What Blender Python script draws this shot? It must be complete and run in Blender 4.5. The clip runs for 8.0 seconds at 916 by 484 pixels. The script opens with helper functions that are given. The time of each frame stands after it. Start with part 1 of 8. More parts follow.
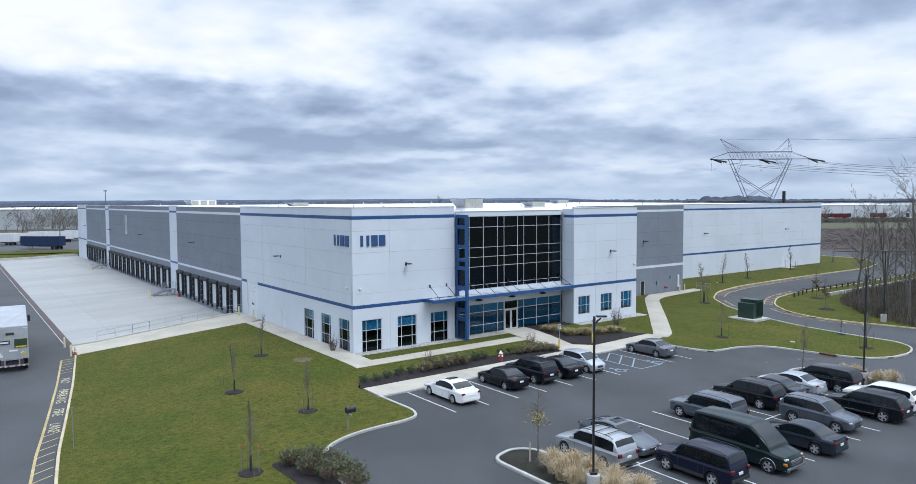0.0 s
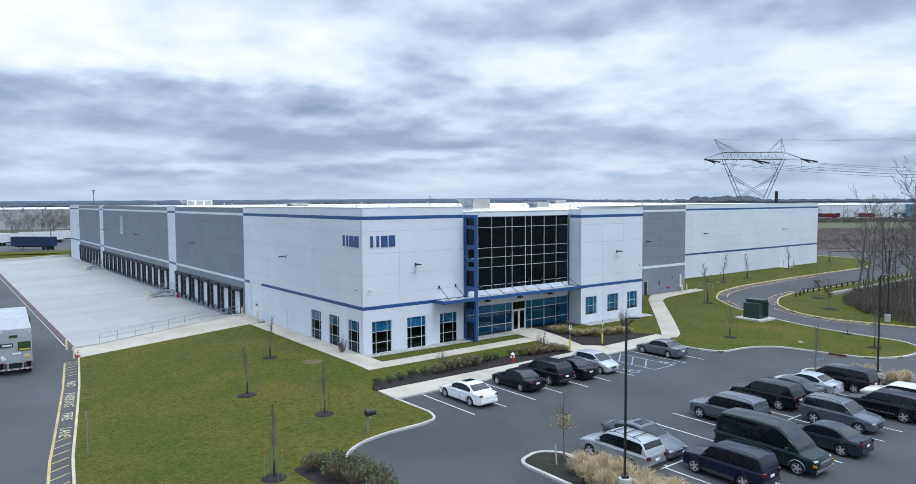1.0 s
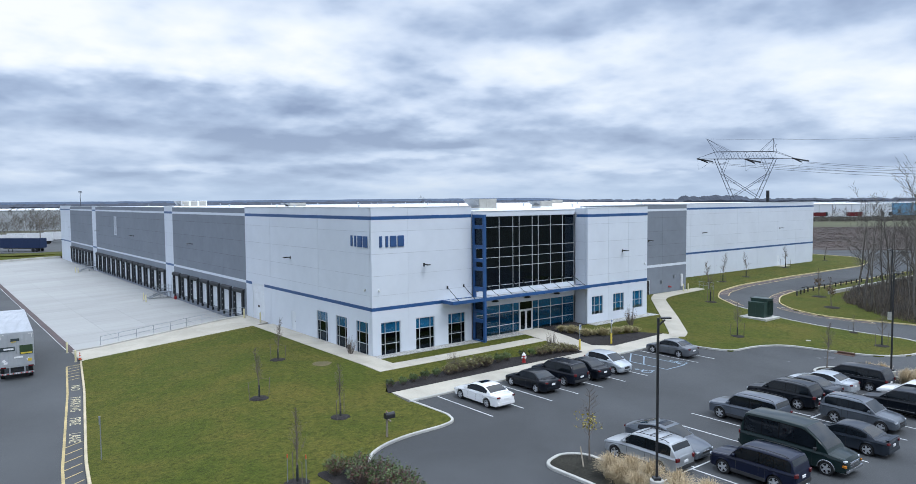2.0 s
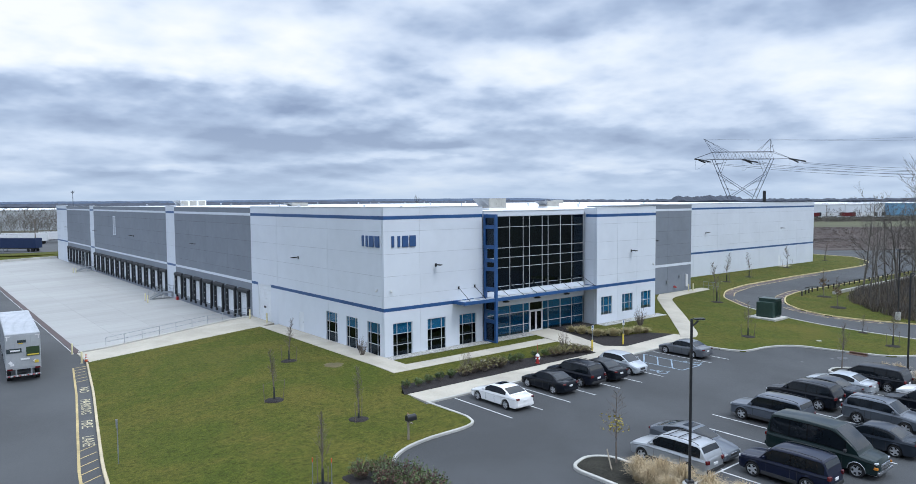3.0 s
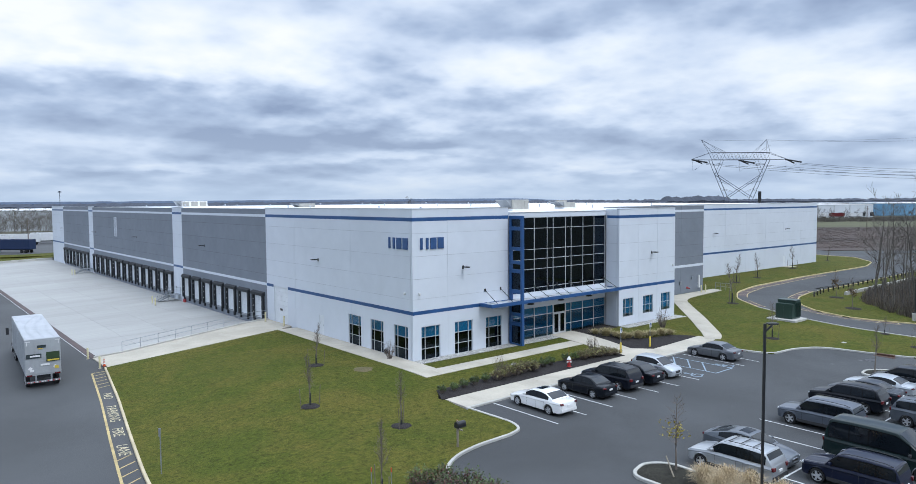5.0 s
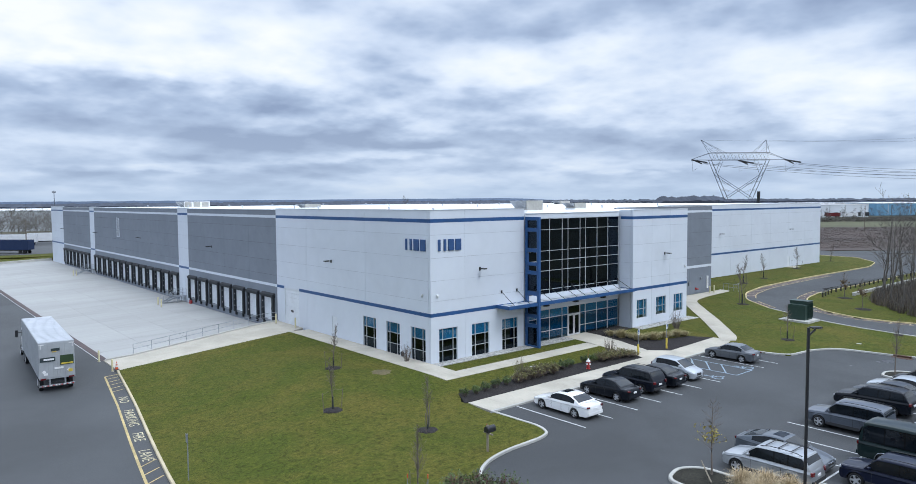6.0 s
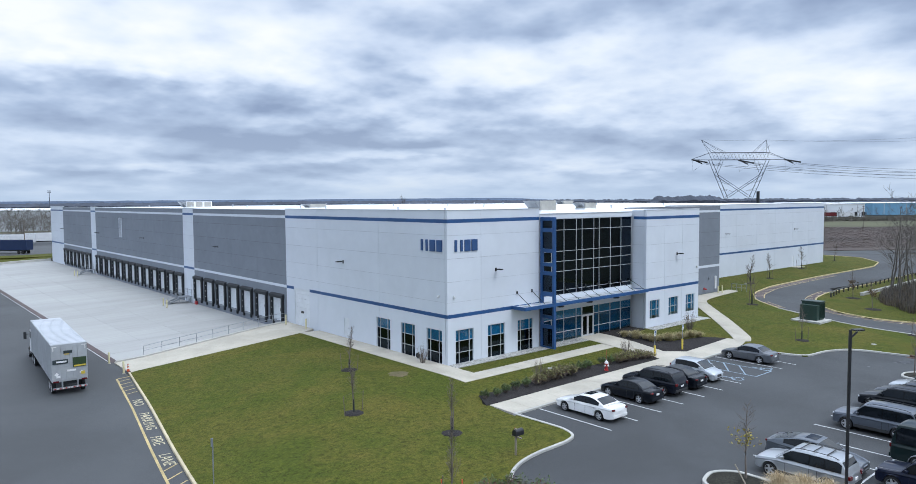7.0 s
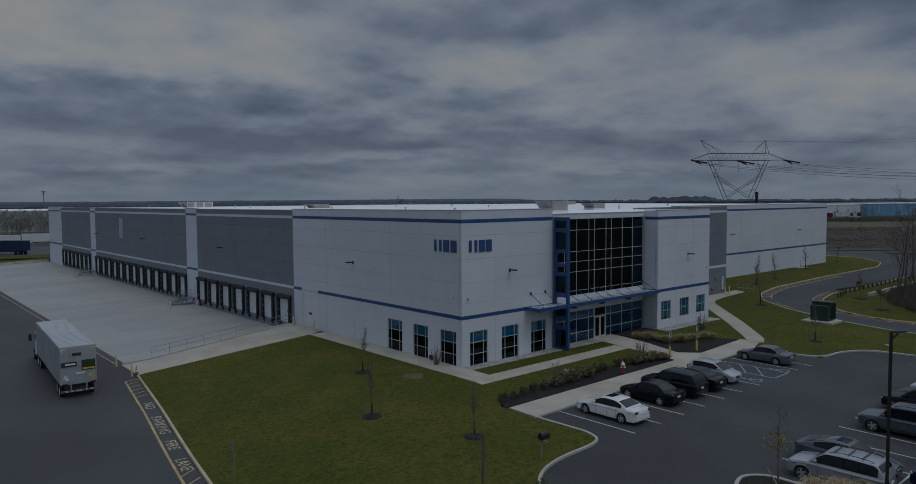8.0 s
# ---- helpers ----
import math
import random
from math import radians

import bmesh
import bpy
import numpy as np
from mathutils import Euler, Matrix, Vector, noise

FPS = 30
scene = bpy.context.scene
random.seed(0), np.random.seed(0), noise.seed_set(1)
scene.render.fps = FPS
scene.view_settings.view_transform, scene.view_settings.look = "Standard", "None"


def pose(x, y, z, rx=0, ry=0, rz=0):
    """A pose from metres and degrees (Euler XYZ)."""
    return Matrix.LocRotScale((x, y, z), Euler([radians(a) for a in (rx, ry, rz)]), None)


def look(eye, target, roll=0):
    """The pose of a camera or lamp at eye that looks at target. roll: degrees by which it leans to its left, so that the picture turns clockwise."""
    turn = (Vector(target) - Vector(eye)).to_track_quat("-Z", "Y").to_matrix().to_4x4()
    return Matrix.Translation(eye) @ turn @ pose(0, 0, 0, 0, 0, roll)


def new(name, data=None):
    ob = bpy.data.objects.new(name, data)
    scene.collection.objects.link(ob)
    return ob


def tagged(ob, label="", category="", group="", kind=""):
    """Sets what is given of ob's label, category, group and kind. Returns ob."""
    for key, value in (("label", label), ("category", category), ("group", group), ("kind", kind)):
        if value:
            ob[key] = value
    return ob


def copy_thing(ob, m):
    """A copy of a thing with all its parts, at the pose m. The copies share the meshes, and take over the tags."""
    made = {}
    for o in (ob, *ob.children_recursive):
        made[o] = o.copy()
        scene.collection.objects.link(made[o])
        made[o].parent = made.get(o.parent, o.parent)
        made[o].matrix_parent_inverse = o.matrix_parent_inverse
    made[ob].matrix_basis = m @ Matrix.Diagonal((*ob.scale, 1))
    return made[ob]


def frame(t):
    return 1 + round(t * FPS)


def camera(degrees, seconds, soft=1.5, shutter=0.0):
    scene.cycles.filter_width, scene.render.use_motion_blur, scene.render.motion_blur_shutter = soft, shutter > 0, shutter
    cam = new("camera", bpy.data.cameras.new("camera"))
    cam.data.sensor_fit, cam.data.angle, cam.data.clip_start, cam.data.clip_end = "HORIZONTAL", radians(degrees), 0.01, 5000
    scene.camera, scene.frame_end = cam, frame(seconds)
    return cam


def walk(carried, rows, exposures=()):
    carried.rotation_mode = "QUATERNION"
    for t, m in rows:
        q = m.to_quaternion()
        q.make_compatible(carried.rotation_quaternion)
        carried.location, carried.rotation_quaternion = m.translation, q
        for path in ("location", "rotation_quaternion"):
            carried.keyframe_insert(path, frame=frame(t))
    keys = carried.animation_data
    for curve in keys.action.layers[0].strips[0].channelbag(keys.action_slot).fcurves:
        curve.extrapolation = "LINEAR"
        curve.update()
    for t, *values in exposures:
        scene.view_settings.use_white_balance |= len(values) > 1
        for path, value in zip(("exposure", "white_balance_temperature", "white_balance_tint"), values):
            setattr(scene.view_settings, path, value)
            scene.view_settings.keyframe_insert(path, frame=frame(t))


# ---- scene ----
cam = camera(67.0, 8.0, soft=0.6)
PATH = [
    (0, (0.557, -0.046, 14.327), (1.743, 1.56, 14.208), -0.3),
    (0.5, (-0.063, 0.724, 14.334), (1.135, 2.321, 14.215), -0.3),
    (1, (-0.706, 1.512, 14.35), (0.504, 3.099, 14.231), -0.3),
    (1.5, (-1.318, 2.331, 14.331), (-0.093, 3.907, 14.212), -0.4),
    (3, (-2.901, 4.625, 14.282), (-1.649, 6.18, 14.163), -0.4),
    (3.5, (-3.456, 5.312, 14.288), (-2.196, 6.861, 14.169), -0.4),
    (4, (-3.944, 6.062, 14.305), (-2.678, 7.605, 14.186), -0.4),
    (4.5, (-4.526, 6.816, 14.339), (-3.253, 8.354, 14.22), -0.4),
    (6, (-6.404, 9.294, 14.532), (-5.113, 10.816, 14.413), -0.4),
    (6.5, (-6.981, 10.1, 14.571), (-5.684, 11.617, 14.45), -0.4),
    (7, (-7.456, 10.896, 14.582), (-6.154, 12.41, 14.462), -0.4),
    (7.5, (-7.864, 11.701, 14.579), (-6.557, 13.21, 14.459), -0.4),
    (8, (-8.246, 12.52, 14.524), (-6.933, 14.024, 14.406), -0.4),
]
EXPOSURES = [(0, 0.08, 6320, 8), (7.0, 0.08, 6320, 8), (7.25, -0.2, 6320, 8), (7.5, -0.75, 6360, 8), (7.75, -1.36, 6360, 8), (8.0, -1.95, 6360, 8)]
walk(cam, [(t, look(eye, target, roll)) for t, eye, target, roll in PATH], EXPOSURES)

# ---- world, sun ----
world = bpy.data.worlds.new("world")
scene.world = world
world.use_nodes = True
wt = world.node_tree
wt.nodes.clear()


def node(tree, kind, **values):
    n = tree.nodes.new(kind)
    for k, v in values.items():
        if k == "ins":
            for key, val in v.items():
                n.inputs[key].default_value = val
        else:
            setattr(n, k, v)
    return n


def math_node(tree, op, a, b=None, clamp=False):
    n = node(tree, "ShaderNodeMath", operation=op, use_clamp=clamp)
    for i, v in ((0, a), (1, b)):
        if v is None:
            continue
        if isinstance(v, (int, float)):
            n.inputs[i].default_value = v
        else:
            tree.links.new(v, n.inputs[i])
    return n.outputs[0]


def ramp_node(tree, fac, stops):
    n = node(tree, "ShaderNodeValToRGB")
    while len(n.color_ramp.elements) < len(stops):
        n.color_ramp.elements.new(0.5)
    for e, (p, c) in zip(n.color_ramp.elements, stops):
        e.position = p
        e.color = (*c, 1) if len(c) == 3 else c
    tree.links.new(fac, n.inputs[0])
    return n.outputs[0]


def mix_node(tree, fac, a, b, blend="MIX"):
    n = node(tree, "ShaderNodeMix", data_type="RGBA", blend_type=blend)
    for i, v in ((0, fac), (6, a), (7, b)):
        if isinstance(v, (int, float)):
            n.inputs[i].default_value = v
        elif isinstance(v, tuple):
            n.inputs[i].default_value = (*v, 1) if len(v) == 3 else v
        else:
            tree.links.new(v, n.inputs[i])
    return n.outputs[2]


SUN_AZ, SUN_EL = 169.0, 57.0
sky = node(wt, "ShaderNodeTexSky", sky_type="NISHITA", sun_disc=False, sun_elevation=radians(SUN_EL), sun_rotation=radians(SUN_AZ))
coord = node(wt, "ShaderNodeTexCoord")
sep = node(wt, "ShaderNodeSeparateXYZ")
wt.links.new(coord.outputs["Generated"], sep.inputs[0])
up = math_node(wt, "MAXIMUM", sep.outputs[2], 0.0)
# cloud layers: wide overhead, drawn together towards the horizon
near = math_node(wt, "DIVIDE", 0.62, math_node(wt, "ADD", up, 0.42))
layer = math_node(wt, "MULTIPLY", math_node(wt, "LOGARITHM", math_node(wt, "ADD", up, 0.065), 2.71828), 0.46)
comb = node(wt, "ShaderNodeCombineXYZ")
wt.links.new(math_node(wt, "MULTIPLY", sep.outputs[0], near), comb.inputs[0])
wt.links.new(math_node(wt, "MULTIPLY", sep.outputs[1], near), comb.inputs[1])
wt.links.new(layer, comb.inputs[2])


def billows(lift):
    """Cloud thickness with heaped edges, read a little higher up the sky by lift."""
    at = node(wt, "ShaderNodeVectorMath", operation="ADD")
    at.inputs[1].default_value = (0.31, 0.17, lift)
    wt.links.new(comb.outputs[0], at.inputs[0])
    soft = node(wt, "ShaderNodeTexNoise", ins={"Scale": 2.5, "Detail": 7.0, "Roughness": 0.47})
    puff = node(wt, "ShaderNodeTexVoronoi", feature="SMOOTH_F1", ins={"Scale": 6.5, "Detail": 4.0, "Roughness": 0.5, "Smoothness": 0.6})
    wt.links.new(at.outputs[0], soft.inputs["Vector"])
    wt.links.new(at.outputs[0], puff.inputs["Vector"])
    return math_node(wt, "SUBTRACT", soft.outputs[0], math_node(wt, "MULTIPLY", puff.outputs["Distance"], 0.30))


big = node(wt, "ShaderNodeTexNoise", ins={"Scale": 2.0, "Detail": 3.0, "Roughness": 0.5})
wt.links.new(comb.outputs[0], big.inputs["Vector"])
here, above = billows(0.0), billows(0.055)
# heaps are bright along their tops and dull below
relief = math_node(wt, "MULTIPLY", math_node(wt, "SUBTRACT", here, above), 1.4)
light = math_node(wt, "SUBTRACT", 0.785, math_node(wt, "MULTIPLY", big.outputs[0], 0.60))
light = math_node(wt, "ADD", light, relief)
light = math_node(wt, "SUBTRACT", light, math_node(wt, "MULTIPLY", math_node(wt, "SUBTRACT", here, 0.36), 0.55))
# thin and thick stretches of the deck, with edges frayed by the heaps
across = node(wt, "ShaderNodeVectorMath", operation="DOT_PRODUCT")
across.inputs[1].default_value = (0.775, -0.632, 0.0)
wt.links.new(coord.outputs["Generated"], across.inputs[0])
fray = math_node(wt, "MULTIPLY", math_node(wt, "SUBTRACT", here, 0.36), 0.16)
spread = node(wt, "ShaderNodeCombineXYZ")
wt.links.new(math_node(wt, "ADD", across.outputs["Value"], fray), spread.inputs[0])
wt.links.new(math_node(wt, "ADD", up, math_node(wt, "MULTIPLY", fray, math_node(wt, "ADD", math_node(wt, "MULTIPLY", up, 3.0), 0.15))), spread.inputs[1])
for side, height, wide, tall, more in ((-0.37, 0.205, 0.44, 0.085, 0.22), (0.08, 0.180, 0.20, 0.045, 0.22), (0.38, 0.250, 0.50, 0.085, -0.40), (-0.45, 0.105, 0.44, 0.055, -0.30),
                                       (0.38, 0.135, 0.44, 0.055, 0.10), (-0.12, 0.080, 0.28, 0.022, -0.16), (-0.39, 0.044, 0.14, 0.012, 0.22), (-0.08, 0.060, 0.16, 0.012, 0.20),
                                       (0.27, 0.040, 0.18, 0.012, 0.22), (0.44, 0.068, 0.30, 0.022, -0.14)):
    off = node(wt, "ShaderNodeVectorMath", operation="SUBTRACT")
    off.inputs[1].default_value = (side, height, 0.0)
    wt.links.new(spread.outputs[0], off.inputs[0])
    sized = node(wt, "ShaderNodeVectorMath", operation="MULTIPLY")
    sized.inputs[1].default_value = (1.0 / wide, 1.0 / tall, 0.0)
    wt.links.new(off.outputs[0], sized.inputs[0])
    far = node(wt, "ShaderNodeVectorMath", operation="LENGTH")
    wt.links.new(sized.outputs[0], far.inputs[0])
    fade = node(wt, "ShaderNodeMapRange", interpolation_type="SMOOTHSTEP", ins={1: 0.25, 2: 1.0, 3: more, 4: 0.0})
    wt.links.new(far.outputs["Value"], fade.inputs[0])
    light = math_node(wt, "ADD", light, fade.outputs[0])
low = node(wt, "ShaderNodeMapRange", ins={1: 0.02, 2: 0.20, 3: -0.06, 4: 0.02})
wt.links.new(up, low.inputs[0])
light = math_node(wt, "ADD", light, low.outputs[0])
cloud = ramp_node(wt, light, [(0.22, (0.285, 0.36, 0.53)), (0.42, (0.44, 0.535, 0.72)), (0.58, (0.64, 0.73, 0.90)), (0.76, (0.83, 0.89, 0.99)), (0.94, (0.98, 0.99, 1.0))])
haze = ramp_node(wt, up, [(0.0, (0.50, 0.62, 0.80)), (0.05, (0.50, 0.61, 0.79)), (0.12, (0.70, 0.78, 0.90))])
hz = ramp_node(wt, up, [(0.0, (0.8, 0.8, 0.8)), (0.04, (0.3, 0.3, 0.3)), (0.12, (0, 0, 0))])
cloud = mix_node(wt, hz, cloud, haze)
bg_sky = node(wt, "ShaderNodeBackground", ins={"Strength": 0.08})
bg_cloud = node(wt, "ShaderNodeBackground")
high = node(wt, "ShaderNodeMapRange", ins={1: 0.28, 2: 0.75, 3: 1.0, 4: 2.5})
wt.links.new(sep.outputs[2], high.inputs[0])
wt.links.new(high.outputs[0], bg_cloud.inputs[1])
wt.links.new(sky.outputs[0], bg_sky.inputs[0])
wt.links.new(cloud, bg_cloud.inputs[0])
mixer = node(wt, "ShaderNodeMixShader", ins={0: 0.93})
wt.links.new(bg_sky.outputs[0], mixer.inputs[1])
wt.links.new(bg_cloud.outputs[0], mixer.inputs[2])
wout = node(wt, "ShaderNodeOutputWorld")
wt.links.new(mixer.outputs[0], wout.inputs[0])

sun = new("sun", bpy.data.lights.new("sun", "SUN"))
sun.data.energy, sun.data.angle, sun.data.color = 1.5, radians(25), (0.96, 0.98, 1.0)
sun.matrix_basis = look((15, -75, 120), (0, 0, 0))


# ---- materials ----
def material(name, c1, c2=None, rough=0.6, metal=0.0, scale=8.0, big_scale=0.25, big_amount=0.25, bump=0.0, bump_scale=60.0, vary=0.0, spec=0.5, coat=0.0, stretch=None, island=0.0, coat_ior=1.5):
    """Two noises, fine grain and large stains, mixed into the base colour, with optional relief."""
    m = bpy.data.materials.new(name)
    m.use_nodes = True
    t = m.node_tree
    b = t.nodes["Principled BSDF"]
    b.inputs["Roughness"].default_value = rough
    b.inputs["Metallic"].default_value = metal
    b.inputs["Specular IOR Level"].default_value = spec
    b.inputs["Coat Weight"].default_value = coat
    b.inputs["Coat Roughness"].default_value = 0.04
    b.inputs["Coat IOR"].default_value = coat_ior
    c2 = c2 or tuple(v * 0.8 for v in c1)
    co = node(t, "ShaderNodeTexCoord")
    vec = co.outputs["Object"]
    if stretch:
        mp = node(t, "ShaderNodeMapping", ins={"Scale": stretch})
        t.links.new(vec, mp.inputs[0])
        vec = mp.outputs[0]
    n1 = node(t, "ShaderNodeTexNoise", ins={"Scale": scale, "Detail": 4.0, "Roughness": 0.6})
    n2 = node(t, "ShaderNodeTexNoise", ins={"Scale": big_scale, "Detail": 5.0, "Roughness": 0.6, "Distortion": 0.4})
    t.links.new(vec, n1.inputs["Vector"])
    t.links.new(vec, n2.inputs["Vector"])
    f1 = ramp_node(t, n1.outputs[0], [(0.3, (0, 0, 0)), (0.7, (1, 1, 1))])
    col = mix_node(t, f1, c1, c2)
    f2 = ramp_node(t, n2.outputs[0], [(0.35, (1 - big_amount,) * 3), (0.65, (1 + big_amount * 0.3,) * 3)])
    col = mix_node(t, 1.0, col, f2, "MULTIPLY")
    if island:
        geo = node(t, "ShaderNodeNewGeometry")
        mi = node(t, "ShaderNodeMapRange", ins={3: 1 - island, 4: 1 + island})
        t.links.new(geo.outputs["Random Per Island"], mi.inputs[0])
        col = mix_node(t, 1.0, col, mi.outputs[0], "MULTIPLY")
    if vary:
        info = node(t, "ShaderNodeObjectInfo")
        mr = node(t, "ShaderNodeMapRange", ins={3: 1 - vary, 4: 1 + vary})
        t.links.new(info.outputs["Random"], mr.inputs[0])
        col = mix_node(t, 1.0, col, mr.outputs[0], "MULTIPLY")
    t.links.new(col, b.inputs["Base Color"])
    if bump:
        n3 = node(t, "ShaderNodeTexNoise", ins={"Scale": bump_scale, "Detail": 3.0})
        t.links.new(vec, n3.inputs["Vector"])
        bp = node(t, "ShaderNodeBump", ins={"Strength": bump, "Distance": 0.02})
        t.links.new(n3.outputs[0], bp.inputs["Height"])
        t.links.new(bp.outputs[0], b.inputs["Normal"])
    return m


def glass(name, tint, gloss=0.03, body=(0.9, 0.95, 1.0)):
    """A tinted pane: a clear coat that reflects by Fresnel over a dyed see-through body."""
    m = bpy.data.materials.new(name)
    m.use_nodes = True
    t = m.node_tree
    t.nodes.clear()
    out = node(t, "ShaderNodeOutputMaterial")
    tr = node(t, "ShaderNodeBsdfTransparent", ins={0: (*tint, 1)})
    gl = node(t, "ShaderNodeBsdfGlossy", ins={0: (*body, 1), "Roughness": gloss})
    lw = node(t, "ShaderNodeLayerWeight", ins={0: 0.5})
    rim = math_node(t, "ADD", math_node(t, "MULTIPLY", math_node(t, "POWER", lw.outputs["Facing"], 5.0), 0.9), 0.045)
    mx = node(t, "ShaderNodeMixShader")
    t.links.new(rim, mx.inputs[0])
    t.links.new(tr.outputs[0], mx.inputs[1])
    t.links.new(gl.outputs[0], mx.inputs[2])
    t.links.new(mx.outputs[0], out.inputs[0])
    return m


M = {}
M["asphalt"] = material("asphalt", (0.061, 0.064, 0.067), (0.048, 0.051, 0.054), 0.85, scale=25, big_scale=0.10, big_amount=0.30, bump=0.4, bump_scale=40)
M["asphalt_lane"] = material("asphalt_lane", (0.068, 0.071, 0.074), (0.055, 0.058, 0.061), 0.85, scale=18, big_scale=0.09, big_amount=0.25, bump=0.4, bump_scale=40)
M["concrete"] = material("concrete", (0.46, 0.42, 0.345), (0.405, 0.372, 0.31), 0.85, scale=6, big_scale=0.3, big_amount=0.18, bump=0.2, bump_scale=30, vary=0.06)
M["apron"] = material("apron_concrete", (0.345, 0.342, 0.325), (0.315, 0.313, 0.300), 0.85, scale=2.6, big_scale=0.25, big_amount=0.10, bump=0.15, bump_scale=30, vary=0.03, stretch=(0.12, 1.0, 1))
M["kerb"] = material("kerb_concrete", (0.47, 0.46, 0.42), (0.40, 0.39, 0.36), 0.85, scale=5, big_scale=0.5, big_amount=0.2)
M["kerb_cream"] = material("kerb_cream", (0.55, 0.46, 0.30), (0.46, 0.39, 0.27), 0.85, scale=5, big_scale=0.5, big_amount=0.2)
M["kerb_yellow"] = material("kerb_yellow", (0.55, 0.43, 0.20), (0.50, 0.42, 0.24), 0.8, scale=5, big_scale=0.7, big_amount=0.3)


def turf(name):
    """Mown turf: fine blades, tufts and large yellowing patches."""
    m = bpy.data.materials.new(name)
    m.use_nodes = True
    t = m.node_tree
    b = t.nodes["Principled BSDF"]
    b.inputs["Roughness"].default_value = 0.95
    b.inputs["Specular IOR Level"].default_value = 0.15
    co = node(t, "ShaderNodeTexCoord")
    made = []
    for sc, det, dis in ((0.16, 4.0, 0.6), (1.3, 5.0, 0.3), (14.0, 4.0, 0.0), (3.6, 3.0, 0.2)):
        n = node(t, "ShaderNodeTexNoise", ins={"Scale": sc, "Detail": det, "Roughness": 0.65, "Distortion": dis})
        t.links.new(co.outputs["Object"], n.inputs["Vector"])
        made.append(n)
    patch = ramp_node(t, made[0].outputs[0], [(0.38, (0, 0, 0)), (0.66, (1, 1, 1))])
    tufts = ramp_node(t, made[1].outputs[0], [(0.30, (0, 0, 0)), (0.70, (1, 1, 1))])
    blade = ramp_node(t, made[2].outputs[0], [(0.30, (0.50, 0.50, 0.50)), (0.70, (1.45, 1.45, 1.45))])
    col = mix_node(t, patch, (0.070, 0.081, 0.011), (0.104, 0.091, 0.018))
    col = mix_node(t, tufts, col, mix_node(t, patch, (0.048, 0.063, 0.008), (0.076, 0.075, 0.013)))
    col = mix_node(t, 1.0, col, blade, "MULTIPLY")
    clump = ramp_node(t, made[3].outputs[0], [(0.32, (0.58, 0.60, 0.56)), (0.50, (1.0, 1.0, 1.0)), (0.68, (1.24, 1.22, 1.20))])
    col = mix_node(t, 1.0, col, clump, "MULTIPLY")
    t.links.new(col, b.inputs["Base Color"])
    bp = node(t, "ShaderNodeBump", ins={"Strength": 0.8, "Distance": 0.04})
    t.links.new(made[2].outputs[0], bp.inputs["Height"])
    t.links.new(bp.outputs[0], b.inputs["Normal"])
    return m


M["grass"] = turf("mown_grass")
M["mulch"] = material("mulch", (0.012, 0.011, 0.012), (0.050, 0.044, 0.042), 0.95, scale=14, big_scale=1.2, bump=1.0, bump_scale=35, spec=0.2)
M["weedy_mulch"] = material("weedy_mulch", (0.014, 0.013, 0.013), (0.052, 0.050, 0.036), 0.95, scale=9, big_scale=1.0, big_amount=0.4, bump=1.0, bump_scale=30, spec=0.2)
M["gravel"] = material("gravel", (0.62, 0.61, 0.58), (0.10, 0.10, 0.095), 0.9, scale=7, big_scale=1.0, bump=1.0, bump_scale=18)
M["earth"] = material("field_earth", (0.085, 0.068, 0.042), (0.055, 0.060, 0.025), 0.95, scale=0.35, big_scale=0.012, big_amount=0.45, bump=0.5, bump_scale=3)
M["wall_white"] = material("white_wall_paint", (0.60, 0.635, 0.685), (0.575, 0.61, 0.66), 0.75, scale=0.9, big_scale=0.15, big_amount=0.05, vary=0.015)
M["wall_grey"] = material("grey_wall_paint", (0.190, 0.212, 0.245), (0.172, 0.193, 0.225), 0.75, scale=0.9, big_scale=0.2, big_amount=0.07, vary=0.025)
M["blue"] = material("blue_paint", (0.018, 0.080, 0.225), (0.015, 0.07, 0.20), 0.45, scale=3, big_scale=0.5, big_amount=0.15)
M["sign_blue"] = material("sign_blue", (0.03, 0.085, 0.22), (0.026, 0.075, 0.20), 0.4, scale=3)
M["joint_dark"] = material("dark_joint", (0.135, 0.15, 0.172), (0.12, 0.135, 0.158), 0.85)
M["joint"] = material("joint_grey", (0.50, 0.53, 0.575), (0.47, 0.50, 0.545), 0.85)
M["roof"] = material("white_roof_membrane", (0.80, 0.81, 0.82), (0.75, 0.76, 0.77), 0.7, scale=0.8, big_scale=0.05, big_amount=0.10)
M["alu"] = material("pale_aluminium", (0.62, 0.64, 0.66), (0.58, 0.60, 0.62), 0.4, metal=0.35, scale=6)
M["steel"] = material("galvanised_steel", (0.36, 0.38, 0.40), (0.30, 0.32, 0.34), 0.5, metal=0.6, scale=9)
M["pylon"] = material("weathered_steel", (0.11, 0.125, 0.155), (0.09, 0.10, 0.13), 0.7, metal=0.2)
M["black"] = material("black_rubber", (0.015, 0.018, 0.021), (0.024, 0.027, 0.031), 0.75, scale=9)
M["black_paint"] = material("black_paint", (0.012, 0.013, 0.015), (0.02, 0.02, 0.022), 0.4, scale=6)
